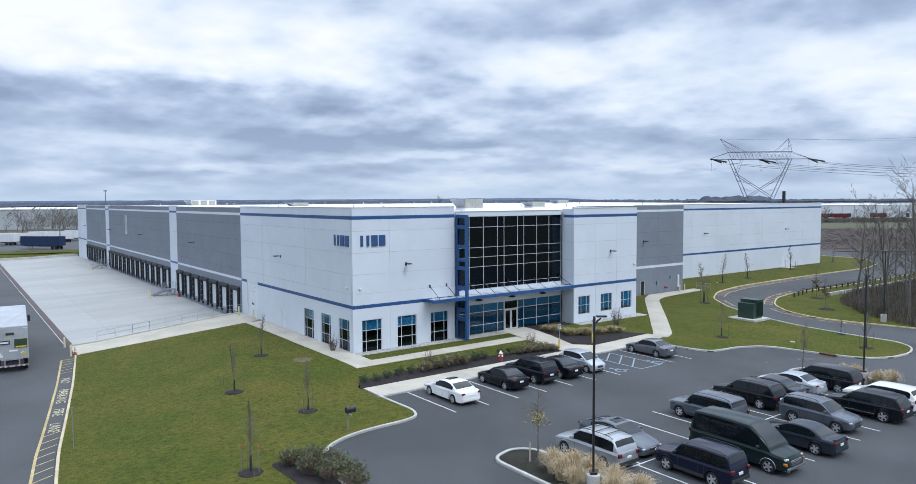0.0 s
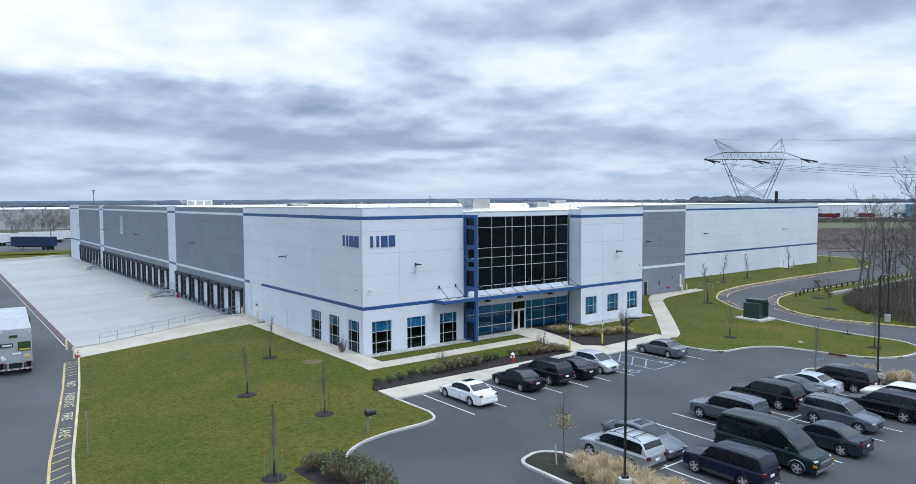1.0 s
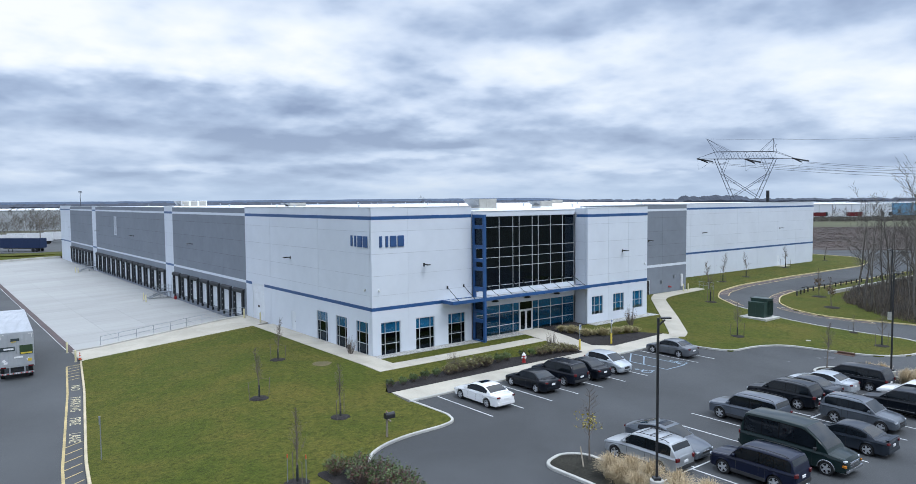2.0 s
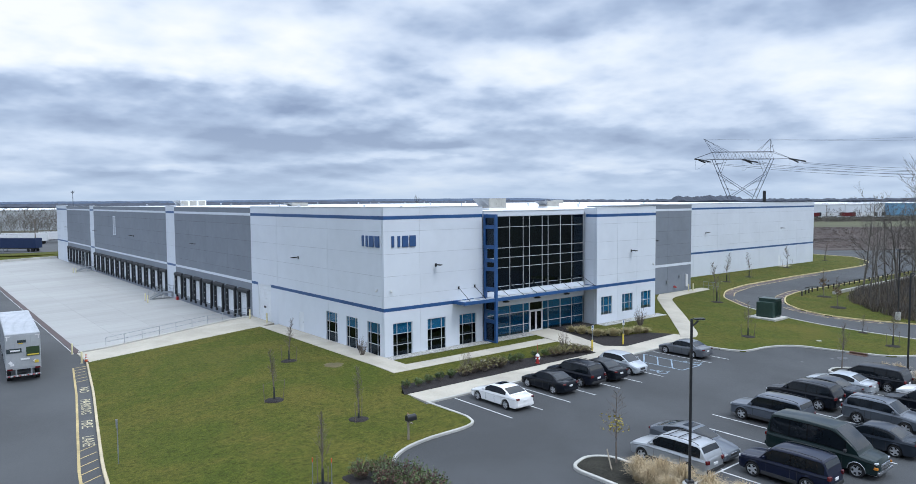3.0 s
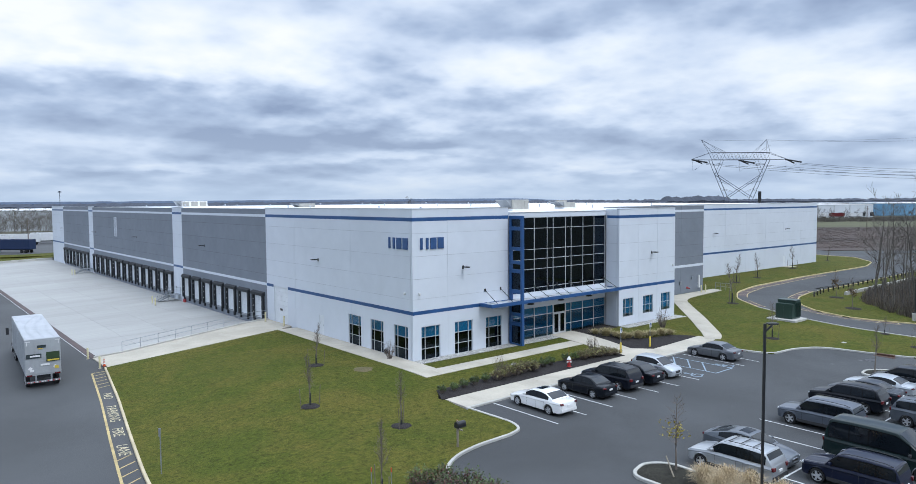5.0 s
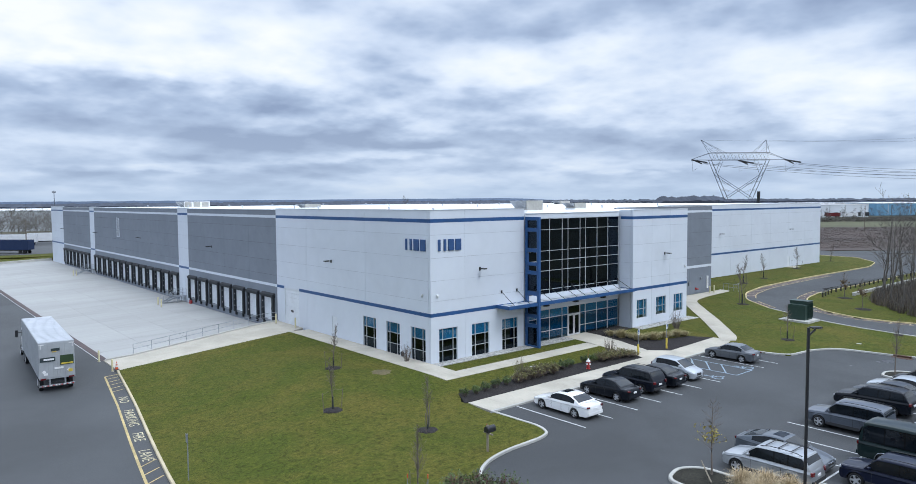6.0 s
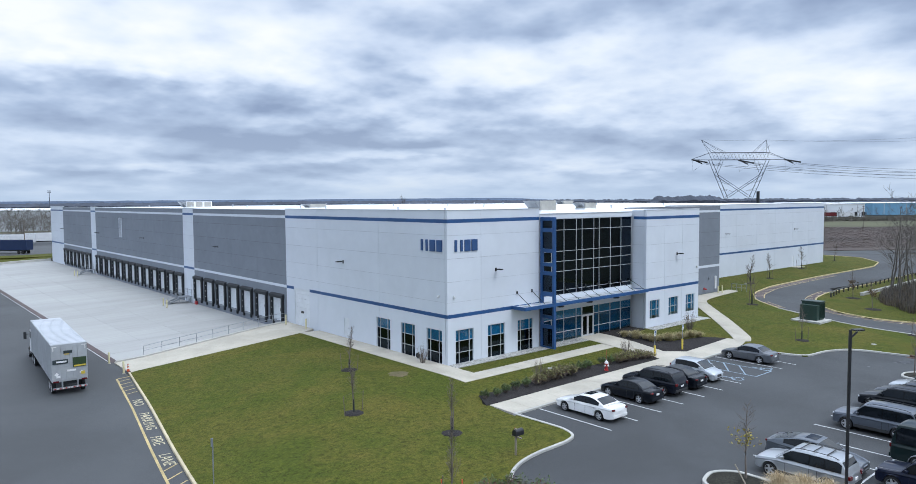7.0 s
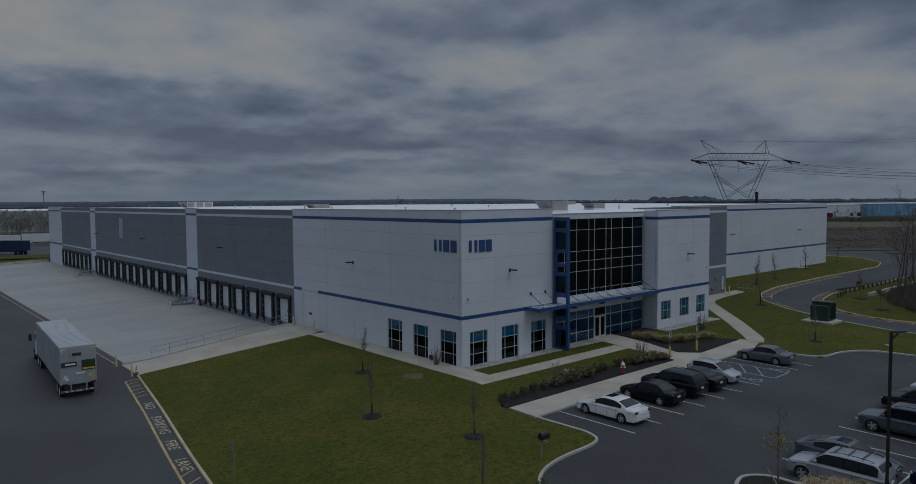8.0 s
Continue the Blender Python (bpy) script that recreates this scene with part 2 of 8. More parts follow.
M["door_white"] = material("white_door_paint", (0.66, 0.69, 0.72), (0.62, 0.65, 0.68), 0.5, scale=2, big_scale=0.6, big_amount=0.1)
M["yellow"] = material("yellow_paint", (0.62, 0.47, 0.06), (0.55, 0.40, 0.05), 0.55, scale=6, big_scale=1.0)
M["cream"] = material("faded_yellow_paint", (0.62, 0.56, 0.33), (0.55, 0.50, 0.31), 0.6, scale=6, big_scale=1.0)
M["line_white"] = material("white_line_paint", (0.62, 0.63, 0.63), (0.50, 0.51, 0.51), 0.7, scale=10, big_scale=0.8, big_amount=0.2)
M["line_yellow"] = material("yellow_line_paint", (0.52, 0.40, 0.17), (0.40, 0.31, 0.15), 0.75, scale=10, big_scale=0.8, big_amount=0.3)
M["line_blue"] = material("blue_line_paint", (0.30, 0.375, 0.45), (0.22, 0.29, 0.36), 0.7, scale=10, big_scale=0.8, big_amount=0.2)
M["red"] = material("red_paint", (0.42, 0.03, 0.03), (0.36, 0.025, 0.025), 0.45, scale=5)
M["orange"] = material("orange_plastic", (0.65, 0.10, 0.03), (0.55, 0.09, 0.03), 0.5)
M["white"] = material("white_paint", (0.78, 0.78, 0.78), (0.72, 0.72, 0.72), 0.5)
M["green_box"] = material("dark_green_paint", (0.018, 0.045, 0.035), (0.024, 0.052, 0.042), 0.45, scale=3)
M["beige_metal"] = material("beige_metal", (0.42, 0.41, 0.37), (0.36, 0.35, 0.32), 0.5, scale=3)
M["interior"] = material("interior_paint", (0.42, 0.43, 0.44), (0.38, 0.39, 0.40), 0.9)
# Blue sheen of the office panes, put into an added panel's colour.
M["sheen_panel"] = material("blue_sheen_panel", (0.016, 0.19, 0.33), (0.014, 0.165, 0.29), 0.8, scale=3)
M["brown_grate"] = material("rusty_brown_iron", (0.10, 0.045, 0.025), (0.07, 0.035, 0.022), 0.8)
M["red_line"] = material("dark_red_line", (0.105, 0.072, 0.070), (0.075, 0.058, 0.058), 0.85, scale=4)
M["glass_dark"] = glass("dark_tinted_glass", (0.10, 0.15, 0.20), body=(0.62, 0.80, 1.0))
M["glass_clear"] = glass("blue_tinted_glass", (0.70, 0.84, 0.90))
M["glass_mid"] = glass("blue_grey_glass", (0.36, 0.58, 0.66))


# ---- building helpers ----
def wm(ob):
    """The world matrix of a thing or part, from its own pose and its parents'."""
    if ob.parent is None:
        return ob.matrix_basis.copy()
    return wm(ob.parent) @ ob.matrix_parent_inverse @ ob.matrix_basis


def thing(name, x=0.0, y=0.0, z=0.0, label="", category="", group="", kind="", rz=0.0):
    ob = new(name)
    ob.empty_display_size = 0.2
    ob.matrix_basis = pose(x, y, z, 0, 0, rz)
    return tagged(ob, label, category, group, kind)


def to_mesh(name, bm, mat, smooth=False, crease=0.75):
    me = bpy.data.meshes.new(name)
    bm.normal_update()
    if smooth:
        for f in bm.faces:
            f.smooth = True
        for e in bm.edges:
            e.smooth = len(e.link_faces) == 2 and e.calc_face_angle(0) < crease
    bm.to_mesh(me)
    bm.free()
    if isinstance(mat, (list, tuple)):
        for a in mat:
            me.materials.append(a)
    else:
        me.materials.append(mat)
    return me


def part(name, bm, mat, parent, label="", m=None, smooth=False, local=False, crease=0.75):
    """Links a bmesh (or a ready mesh) as one mesh object under parent. Coordinates are the world's, or the parent's where local is set."""
    me = bm if isinstance(bm, bpy.types.Mesh) else to_mesh(name, bm, mat, smooth, crease)
    ob = new(name, me)
    if parent is not None:
        ob.parent = parent
        if not local:
            ob.matrix_parent_inverse = wm(parent).inverted()
    if m is not None:
        ob.matrix_basis = m
    return tagged(ob, label)


def solo(name, bm, mat, label, category, kind="", group="", smooth=False):
    ob = new(name, to_mesh(name, bm, mat, smooth))
    return tagged(ob, label, category, group, kind)


def box(bm, x0, y0, z0, x1, y1, z1, bevel=0.0, mi=0):
    vs = [bm.verts.new((x, y, z)) for x in (x0, x1) for y in (y0, y1) for z in (z0, z1)]
    fs = [bm.faces.new([vs[i] for i in q]) for q in ((0, 1, 3, 2), (4, 6, 7, 5), (0, 4, 5, 1), (2, 3, 7, 6), (0, 2, 6, 4), (1, 5, 7, 3))]
    for f in fs:
        f.material_index = mi
    if bevel:
        es = list({e for f in fs for e in f.edges})
        bmesh.ops.bevel(bm, geom=es, offset=bevel, segments=2, affect="EDGES", profile=0.6)
    return vs


def tube(bm, a, b, r0, r1=None, n=8, caps=True):
    a, b = Vector(a), Vector(b)
    r1 = r0 if r1 is None else r1
    q = (b - a).to_track_quat("Z", "Y")
    rings = []
    for p, r in ((a, r0), (b, r1)):
        rings.append([bm.verts.new(p + q @ Vector((r * math.cos(k * math.tau / n), r * math.sin(k * math.tau / n), 0))) for k in range(n)])
    for k in range(n):
        bm.faces.new((rings[0][k], rings[0][(k + 1) % n], rings[1][(k + 1) % n], rings[1][k]))
    if caps and n > 2:
        bm.faces.new(rings[0][::-1])
        bm.faces.new(rings[1])


def pipe(bm, pts, r, n=6):
    """One bent tube through the points."""
    pts = [Vector(p) for p in pts]
    rings = []
    for i, p in enumerate(pts):
        d = (pts[min(i + 1, len(pts) - 1)] - pts[max(i - 1, 0)]).normalized()
        q = d.to_track_quat("Z", "Y")
        rr = r[i] if isinstance(r, (list, tuple)) else r
        rings.append([bm.verts.new(p + q @ Vector((rr * math.cos(k * math.tau / n), rr * math.sin(k * math.tau / n), 0))) for k in range(n)])
    for a, b in zip(rings, rings[1:]):
        for k in range(n):
            bm.faces.new((a[k], a[(k + 1) % n], b[(k + 1) % n], b[k]))
    bm.faces.new(rings[0][::-1])
    bm.faces.new(rings[-1])


def turned(bm, profile, n=16, at=(0, 0, 0)):
    """A body of revolution about z, from (radius, height) pairs."""
    rings = [[bm.verts.new((at[0] + r * math.cos(k * math.tau / n), at[1] + r * math.sin(k * math.tau / n), at[2] + z)) for k in range(n)] for r, z in profile]
    for a, b in zip(rings, rings[1:]):
        for k in range(n):
            bm.faces.new((a[k], a[(k + 1) % n], b[(k + 1) % n], b[k]))
    bm.faces.new(rings[0][::-1])
    bm.faces.new(rings[-1])


def smoothstep(v):
    v = min(max(v, 0.0), 1.0)
    return v * v * (3 - 2 * v)


def knots(pts, v):
    """Straight interpolation through (v, value) pairs."""
    for (a, va), (b, vb) in zip(pts, pts[1:]):
        if v <= b:
            return va + (vb - va) * (max(v, a) - a) / (b - a)
    return pts[-1][1]


def lane_g(x, y):
    """The lane beside the yard sinks to the level of the loading docks' foot."""
    return -1.05 * smoothstep((y - 28) / 30) * (1 - smoothstep((y - 222) / 25))


LANE_EDGE = [(18, 3.1), (32.3, 3.6), (41, 4.5), (47.6, 5.4), (56, 6.9), (66.3, 8.7), (78, 10.4)]


def g(x, y):
    """Height of the finished ground: level at the car park, a low pad round the building, falling to the lane."""
    west = 0.38 * smoothstep((x - 9) / 18) * smoothstep((y - 44.5) / 9)
    east = 0.36 * smoothstep((y - 47) / 15)
    u = smoothstep((x - 64) / 16)
    bank = lane_g(x, y) * (1 - smoothstep((x - knots(LANE_EDGE, y)) / 11)) if x < 26 else 0.0
    # the lot drains towards the kerb inlet, and the verge by the woods lies low
    dip = -0.6 * smoothstep((x - 50) / 14) * (1 - smoothstep((y - 30) / 18)) - 0.3 * smoothstep((x - 80) / 12) * (1 - smoothstep((y - 55) / 10))
    level = west * (1 - u) + east * u + bank + dip
    if x < 29 and y > 60:
        # beside the ramp the lawn rises as evenly as the ramp does
        w = smoothstep((y - 60) / 16)
        level = level * (1 - w) + w * (-1.05 + 1.46 * min(max((x - 10.3) / 17.3, 0), 1))
    return level


def slab_at(bm, pts, over, depth, step=4.0, height=g, tri_ok=False):
    """A sheet over the polygon pts that follows the ground, raised by over, with a skirt of that depth."""
    from mathutils.geometry import tessellate_polygon
    vs = [bm.verts.new((x, y, 0)) for x, y in pts]
    for t in tessellate_polygon([[Vector((x, y, 0)) for x, y in pts]]):
        bm.faces.new([vs[i] for i in t])
    bmesh.ops.recalc_face_normals(bm, faces=bm.faces)
    if sum(f.normal.z for f in bm.faces) < 0:
        bmesh.ops.reverse_faces(bm, faces=bm.faces)
    xs, ys = [p[0] for p in pts], [p[1] for p in pts]
    if step:
        for axis, lo, hi in ((0, min(xs), max(xs)), (1, min(ys), max(ys))):
            k = math.floor(lo / step) + 1
            while k * step < hi:
                co, no = [0, 0, 0], [0, 0, 0]
                co[axis], no[axis] = k * step, 1
                bmesh.ops.bisect_plane(bm, geom=bm.verts[:] + bm.edges[:] + bm.faces[:], plane_co=co, plane_no=no, dist=1e-4)
                k += 1
    for v in bm.verts:
        v.co.z = height(v.co.x, v.co.y) + over
    rim = [e for e in bm.edges if len(e.link_faces) == 1]
    low = {}
    for e in rim:
        for v in e.verts:
            if v not in low:
                low[v] = bm.verts.new(v.co - Vector((0, 0, depth)))
    for e in rim:
        f = e.link_faces[0]
        a, b = e.verts
        for l in f.loops:
            if l.edge == e:
                a, b = l.vert, l.link_loop_next.vert
        bm.faces.new((b, a, low[a], low[b]))
    return bm


def sheet(name, pts, over, depth, mat, label, category="ground", step=4.0, height=g, kind="structure"):
    return solo(name, slab_at(bmesh.new(), pts, over, depth, step, height), mat, label, category, kind)


def rounded(pts, r=1.5, n=6, closed=True):
    """Rounds the corners of a line of plan points."""
    out, k = [], len(pts)
    for i, p in enumerate(pts):
        if not closed and i in (0, k - 1):
            out.append(p)
            continue
        a, b = Vector(pts[i - 1]), Vector(pts[(i + 1) % k])
        p = Vector(p)
        da, db = (a - p).length, (b - p).length
        d = min(r, da * 0.45, db * 0.45)
        s, e = p + (a - p) * (d / da), p + (b - p) * (d / db)
        for j in range(n + 1):
            u = j / n
            q = s * (1 - u) ** 2 + p * 2 * u * (1 - u) + e * u * u
            out.append((q.x, q.y))
    return out


def kerb(name, pts, mat, label, w=0.18, top=0.15, closed=False, over=0.0, kind="structure", height=g, base=0.25, parent=None):
    """A kerb stone line with a rounded top, swept along plan points."""
    dense = []
    seq = pts + [pts[0]] if closed else pts
    for a, b in zip(seq, seq[1:]):
        a, b = Vector(a), Vector(b)
        k = max(1, int((b - a).length / 1.5))
        dense += [a + (b - a) * (i / k) for i in range(k)]
    if not closed:
        dense.append(Vector(seq[-1]))
    bm = bmesh.new()
    prof = [(-w / 2, -base), (-w / 2, top - 0.03), (-w / 2 + 0.03, top), (w / 2 - 0.03, top), (w / 2, top - 0.03), (w / 2, -base)]
    rings, k = [], len(dense)
    for i, p in enumerate(dense):
        a = dense[i - 1] if (i or closed) else p
        b = dense[(i + 1) % k] if (i < k - 1 or closed) else p
        t = (b - a).normalized()
        nrm = Vector((-t.y, t.x))
        z = height(p.x, p.y) + over
        rings.append([bm.verts.new((p.x + nrm.x * u, p.y + nrm.y * u, z + h)) for u, h in prof])
    pairs = list(zip(rings, rings[1:])) + ([(rings[-1], rings[0])] if closed else [])
    for a, b in pairs:
        for j in range(len(prof) - 1):
            bm.faces.new((a[j], b[j], b[j + 1], a[j + 1]))
    if not closed:
        bm.faces.new(rings[0])
        bm.faces.new(rings[-1][::-1])
    bmesh.ops.recalc_face_normals(bm, faces=bm.faces)
    if parent is not None:
        return part(name, bm, mat, parent)
    return solo(name, bm, mat, label, "kerb", kind)


def stripe(bm, a, b, w, over=0.012, height=g, ends=True):
    """A painted line on the ground."""
    a, b = Vector(a), Vector(b)
    t = (b - a).normalized()
    nrm = Vector((-t.y, t.x)) * (w / 2)
    k = max(1, int((b - a).length / 3.0))
    rows = []
    for i in range(k + 1):
        p = a + (b - a) * (i / k)
        rows.append([bm.verts.new((q.x, q.y, height(q.x, q.y) + over)) for q in (p + nrm, p - nrm)])
    for r, s in zip(rows, rows[1:]):
        bm.faces.new((r[0], r[1], s[1], s[0]))


# ---- ground ----
LAWN = 0.10
WALK = 0.13


def fall(x, y):
    """The plain drops away gently with distance from the site."""
    return -0.004 * max(0.0, math.hypot(x - 20, y - 20) - 260)


def base_ground():
    """One sheet to the horizon, sunk under the building and the loading yard."""
    xs = [-4200, -1500, -600, -200, -60, -15, 9, 9.4, 28, 60, 110, 151, 151.4, 190, 260, 330, 400, 480, 560, 700, 900, 1300, 1800, 2400, 3200, 4200]
    ys = [-4200, -2000, -1200, -600, -300, -60, 0, 40, 75, 75.4, 140, 216, 216.4, 260, 300, 340, 420, 500, 650, 800, 1100, 1400, 2000, 2800, 4200]
    bm = bmesh.new()
    grid = [[bm.verts.new((x, y, -1.6 if (9.2 < x < 151.2 and 75.2 < y < 216.2) or (-100 < x < 30 and 30 < y < 262) else -1.4 if 55 < x < 200 and -100 < y < 50 else -0.12 + fall(x, y))) for y in ys] for x in xs]
    for i in range(len(xs) - 1):
        for j in range(len(ys) - 1):
            bm.faces.new((grid[i][j], grid[i + 1][j], grid[i + 1][j + 1], grid[i][j + 1]))
    solo("ground", bm, M["earth"], "brown and green late autumn fields running to the horizon", "ground", "structure")


base_ground()
LANE = [(10.41, 77.86), (8.68, 66.26), (6.94, 56.05), (5.48, 47.49), (4.57, 40.72), (3.61, 31.64), (3.14, 17.84)]
KERB_W = [(16.07, 17.85), (16.07, 30.62), (16.66, 34.57), (17.74, 36.15), (19.22, 37.05), (21.1, 37.5), (24.06, 37.61), (25.15, 37.96), (25.65, 39.16), (25.51, 43.52)]
flat_g = lambda x, y: 0.0
sheet("road", [(-30, -40), (9.5, -40), (9.5, 70), (10.9, 79), (10.9, 240), (60, 275), (60, 300), (-30, 300)], 0.0, 0.2, M["asphalt_lane"], "grey asphalt lane beside the loading yard", "road", 4.0, lane_g)
sheet("car_park", [(9.5, -30), (100, -30), (100, 40), (110, 56), (190, 50), (190, 105), (154, 105), (154, 70), (85, 70), (60, 45.6), (25.25, 45.9), (9.5, 45.9)], 0.0, 0.2, M["asphalt"], "dark asphalt car park with painted stalls", "road", 4.0)
sheet("lawn", rounded([(3.14, 17.84)] + KERB_W, 0.8)[1:-1] + [(25.51, 45.8), (25.26, 46.39), (27.6, 50.88), (27.66, 77.7), (11.07, 78.0)] + LANE, LAWN, 0.3, M["grass"], "mown green and yellowing lawn", "lawn", 3.0)
kerb("kerb", rounded(LANE, 2, closed=False), M["kerb_cream"], "cream painted concrete kerb along the lane", top=0.16)
kerb("kerb", rounded(KERB_W, 1.2, closed=False), M["kerb"], "pale concrete kerb round the lawn corner", top=0.16)

# walks, cast in slabs
def slab_row(label, quads):
    root = thing("walk", quads[0][0][0], quads[0][0][1], 0, label, "pavement", kind="structure")
    for q in quads:
        c = (sum(p[0] for p in q) / 4, sum(p[1] for p in q) / 4)
        pts = [(p[0] + 0.008 * (1 if p[0] < c[0] else -1), p[1] + 0.008 * (1 if p[1] < c[1] else -1)) for p in q]
        part("slab", slab_at(bmesh.new(), pts, WALK, 0.3, 0, g), M["concrete"], root)


slab_row("pale concrete walk along the dock side wall", [((27.6, 52.49 + 1.57 * k), (29.9, 52.49 + 1.57 * k), (29.9, 54.06 + 1.57 * k), (27.6, 54.06 + 1.57 * k)) for k in range(16)])
slab_row("pale concrete walk along the front lawn", [((27.6 + 1.6 * k, 50.88 + 0.008 * k), (29.2 + 1.6 * k, 50.888 + 0.008 * k), (29.2 + 1.6 * k, 52.498 + 0.008 * k), (27.6 + 1.6 * k, 52.49 + 0.008 * k)) for k in range(12)])
slab_row("pale concrete pavement before the stalls", [((25.5 + 1.76 * k, 43.59 + 0.008 * k), (27.26 + 1.76 * k, 43.598 + 0.008 * k), (27.26 + 1.76 * k, 45.938 + 0.008 * k), (25.5 + 1.76 * k, 45.93 + 0.008 * k)) for k in range(12)])
sheet("lawn", [(29.71, 52.63), (46.96, 52.72), (47.53, 54.41), (29.85, 54.5)], LAWN, 0.3, M["grass"], "narrow strip of green lawn below the wall", "lawn", 3.0)
sheet("gravel_strip", [(29.9, 54.6), (47.6, 54.5), (47.6, 56.3), (41.4, 56.3), (41.4, 55.76), (29.9, 55.76)], LAWN + 0.02, 0.3, M["gravel"], "strip of pale stones along the wall foot", "gravel", 3.0)
sheet("lawn", [(27.6, 50.88), (25.26, 46.39), (26.26, 47.69), (37.68, 48.26), (46.95, 47.22), (47.27, 51.32)], LAWN, 0.3, M["grass"], "strip of green lawn between walk and shrubs", "lawn", 3.0)
sheet("mulch_bed", [(25.26, 46.0), (46.64, 45.97), (46.95, 47.22), (37.68, 48.46), (26.26, 47.89)], LAWN + 0.05, 0.3, M["mulch"], "dark mulch bed with low shrubs", "mulch", 3.0)
sheet("pavement", [(46.62, 43.63), (56.92, 43.69), (60.53, 44.81), (59.84, 46.5), (51.13, 45.95), (49.44, 47.34), (50.84, 54.53), (51.0, 56.3), (47.6, 56.3), (46.87, 51.31), (46.64, 46.02)], WALK, 0.3, M["concrete"], "pale concrete pavement and entrance walk", "pavement", 3.0)
kerb("kerb", [(25.51, 43.47), (57.02, 43.64)], M["kerb"], "pale concrete kerb before the stalls", top=0.145)
sheet("mulch_bed", [(50.84, 54.53), (49.44, 47.34), (51.13, 45.95), (59.84, 46.5), (58.06, 48.29), (53.96, 49.06), (53.28, 53.86), (56.4, 54.09), (56.5, 56.2), (51.0, 56.2)], LAWN + 0.04, 0.3, M["mulch"], "dark mulch bed beside the entrance", "mulch", 3.0)
RIGHT = [(57.2, 43.71), (57.69, 40.04), (58.78, 38.16), (63.14, 38.01), (66.13, 36.64), (67.58, 32.23), (68.6, 28.97), (71.08, 27.31), (74.64, 27.02), (77.68, 28.06), (79.38, 30.24), (78.95, 35.28), (78.55, 39.73), (79.29, 44.38), (83.38, 51.93), (88.56, 57.6), (94.15, 60.57), (102.45, 62.14), (120.32, 62.85), (150.43, 62.76), (160.5, 65.2), (171.0, 72.5), (172.5, 83.0)]
sheet("lawn", [(53.28, 53.86), (53.96, 49.06), (58.06, 48.29), (59.84, 46.5), (60.53, 44.81), (56.92, 43.69)] + RIGHT[1:] + [(160.0, 84.0), (152.6, 74.2), (91.31, 74.37), (91.16, 64.63), (67.5, 64.6), (67.44, 54.44), (56.53, 54.43)], LAWN, 0.3, M["grass"], "mown green lawn between building and loop road", "lawn", 2.0)
sheet("gravel_strip", [(56.69, 52.99), (68.23, 53.04), (68.5, 63.6), (67.6, 63.6), (67.53, 54.34), (56.82, 54.32)], LAWN + 0.03, 0.3, M["gravel"], "strip of pale stones along the wall foot", "gravel", 3.0)
kerb("kerb", rounded(RIGHT[:15], 2.0, closed=False), M["kerb"], "pale concrete kerb round the lawn", top=0.16)
kerb("kerb", rounded(RIGHT[14:], 2.0, closed=False), M["kerb_yellow"], "tan painted kerb along the loop road", top=0.16)
PATH_L = [(59.23, 45.3), (61.45, 47.01), (63.68, 49.02), (78.95, 62.1), (82.52, 64.15)]
PATH_R = [(93.7, 64.35), (93.67, 62.63), (86.04, 61.96), (80.35, 60.8), (64.57, 47.13), (62.24, 45.12), (60.43, 44.31)]
sheet("walk", rounded(PATH_L, 2.5, closed=False) + rounded(PATH_R, 2.5, closed=False), WALK + 0.02, 0.3, M["concrete"], "pale concrete path curving to the side door", "pavement", 3.0)
EAST = [(92.0, 10.0), (92.78, 27.18), (90.17, 34.38), (86.83, 39.4), (85.86, 42.08), (87.16, 45.86), (91.97, 50.37), (97.54, 53.05), (104.52, 54.21), (123.37, 53.81), (150.89, 53.91)]
sheet("lawn", EAST + [(155.25, 47.87), (123.01, 44.94), (101.79, 37.46), (98.64, 25.08), (96.0, 10.0)], LAWN, 0.3, M["grass"], "green verge between loop road and woods", "lawn", 4.0)
kerb("kerb", rounded(EAST, 2.0, closed=False), M["kerb_yellow"], "tan painted kerb along the verge", top=0.16)

# loading yard: a concrete slab that falls to the docks, cast in bays
yard_g = lambda x, y: -1.05 + 0.47 * min(max((x - 10.9) / 14.5, 0), 1)


def ramp_g(x, y):
    return -1.02 + 1.46 * min(max((x - 10.3) / 17.3, 0), 1)


YARD = thing("loading_yard", 20, 150, -0.6, "pale concrete loading yard cast in bays", "pavement", kind="structure")
for yi in range(26):
    for xi in range(4):
        ya, yb = 82.6 + yi * 5.35, 82.6 + (yi + 1) * 5.35
        xa, xb = 10.9 + xi * 4.75, 10.9 + (xi + 1) * 4.75
        cut = lambda y, x: max(y, 83.6 + (x - 10.9) * 0.088)
        pts = [(xa + 0.007, cut(ya, xa) + 0.007), (xb - 0.007, cut(ya, xb) + 0.007), (xb - 0.007, max(cut(yb, xb), cut(ya, xb) + 0.05) - 0.007), (xa + 0.007, max(cut(yb, xa), cut(ya, xa) + 0.05) - 0.007)]
        if min(p[1] for p in pts) > ya + 5.3:
            continue
        part("bay_slab", slab_at(bmesh.new(), pts, 0.0, 0.3, 0, yard_g), M["apron"], YARD)
RAMP = [(10.5, 78.02), (27.75, 77.75), (29.9, 79.0), (29.9, 84.9), (13.15, 82.9), (10.5, 83.3)]
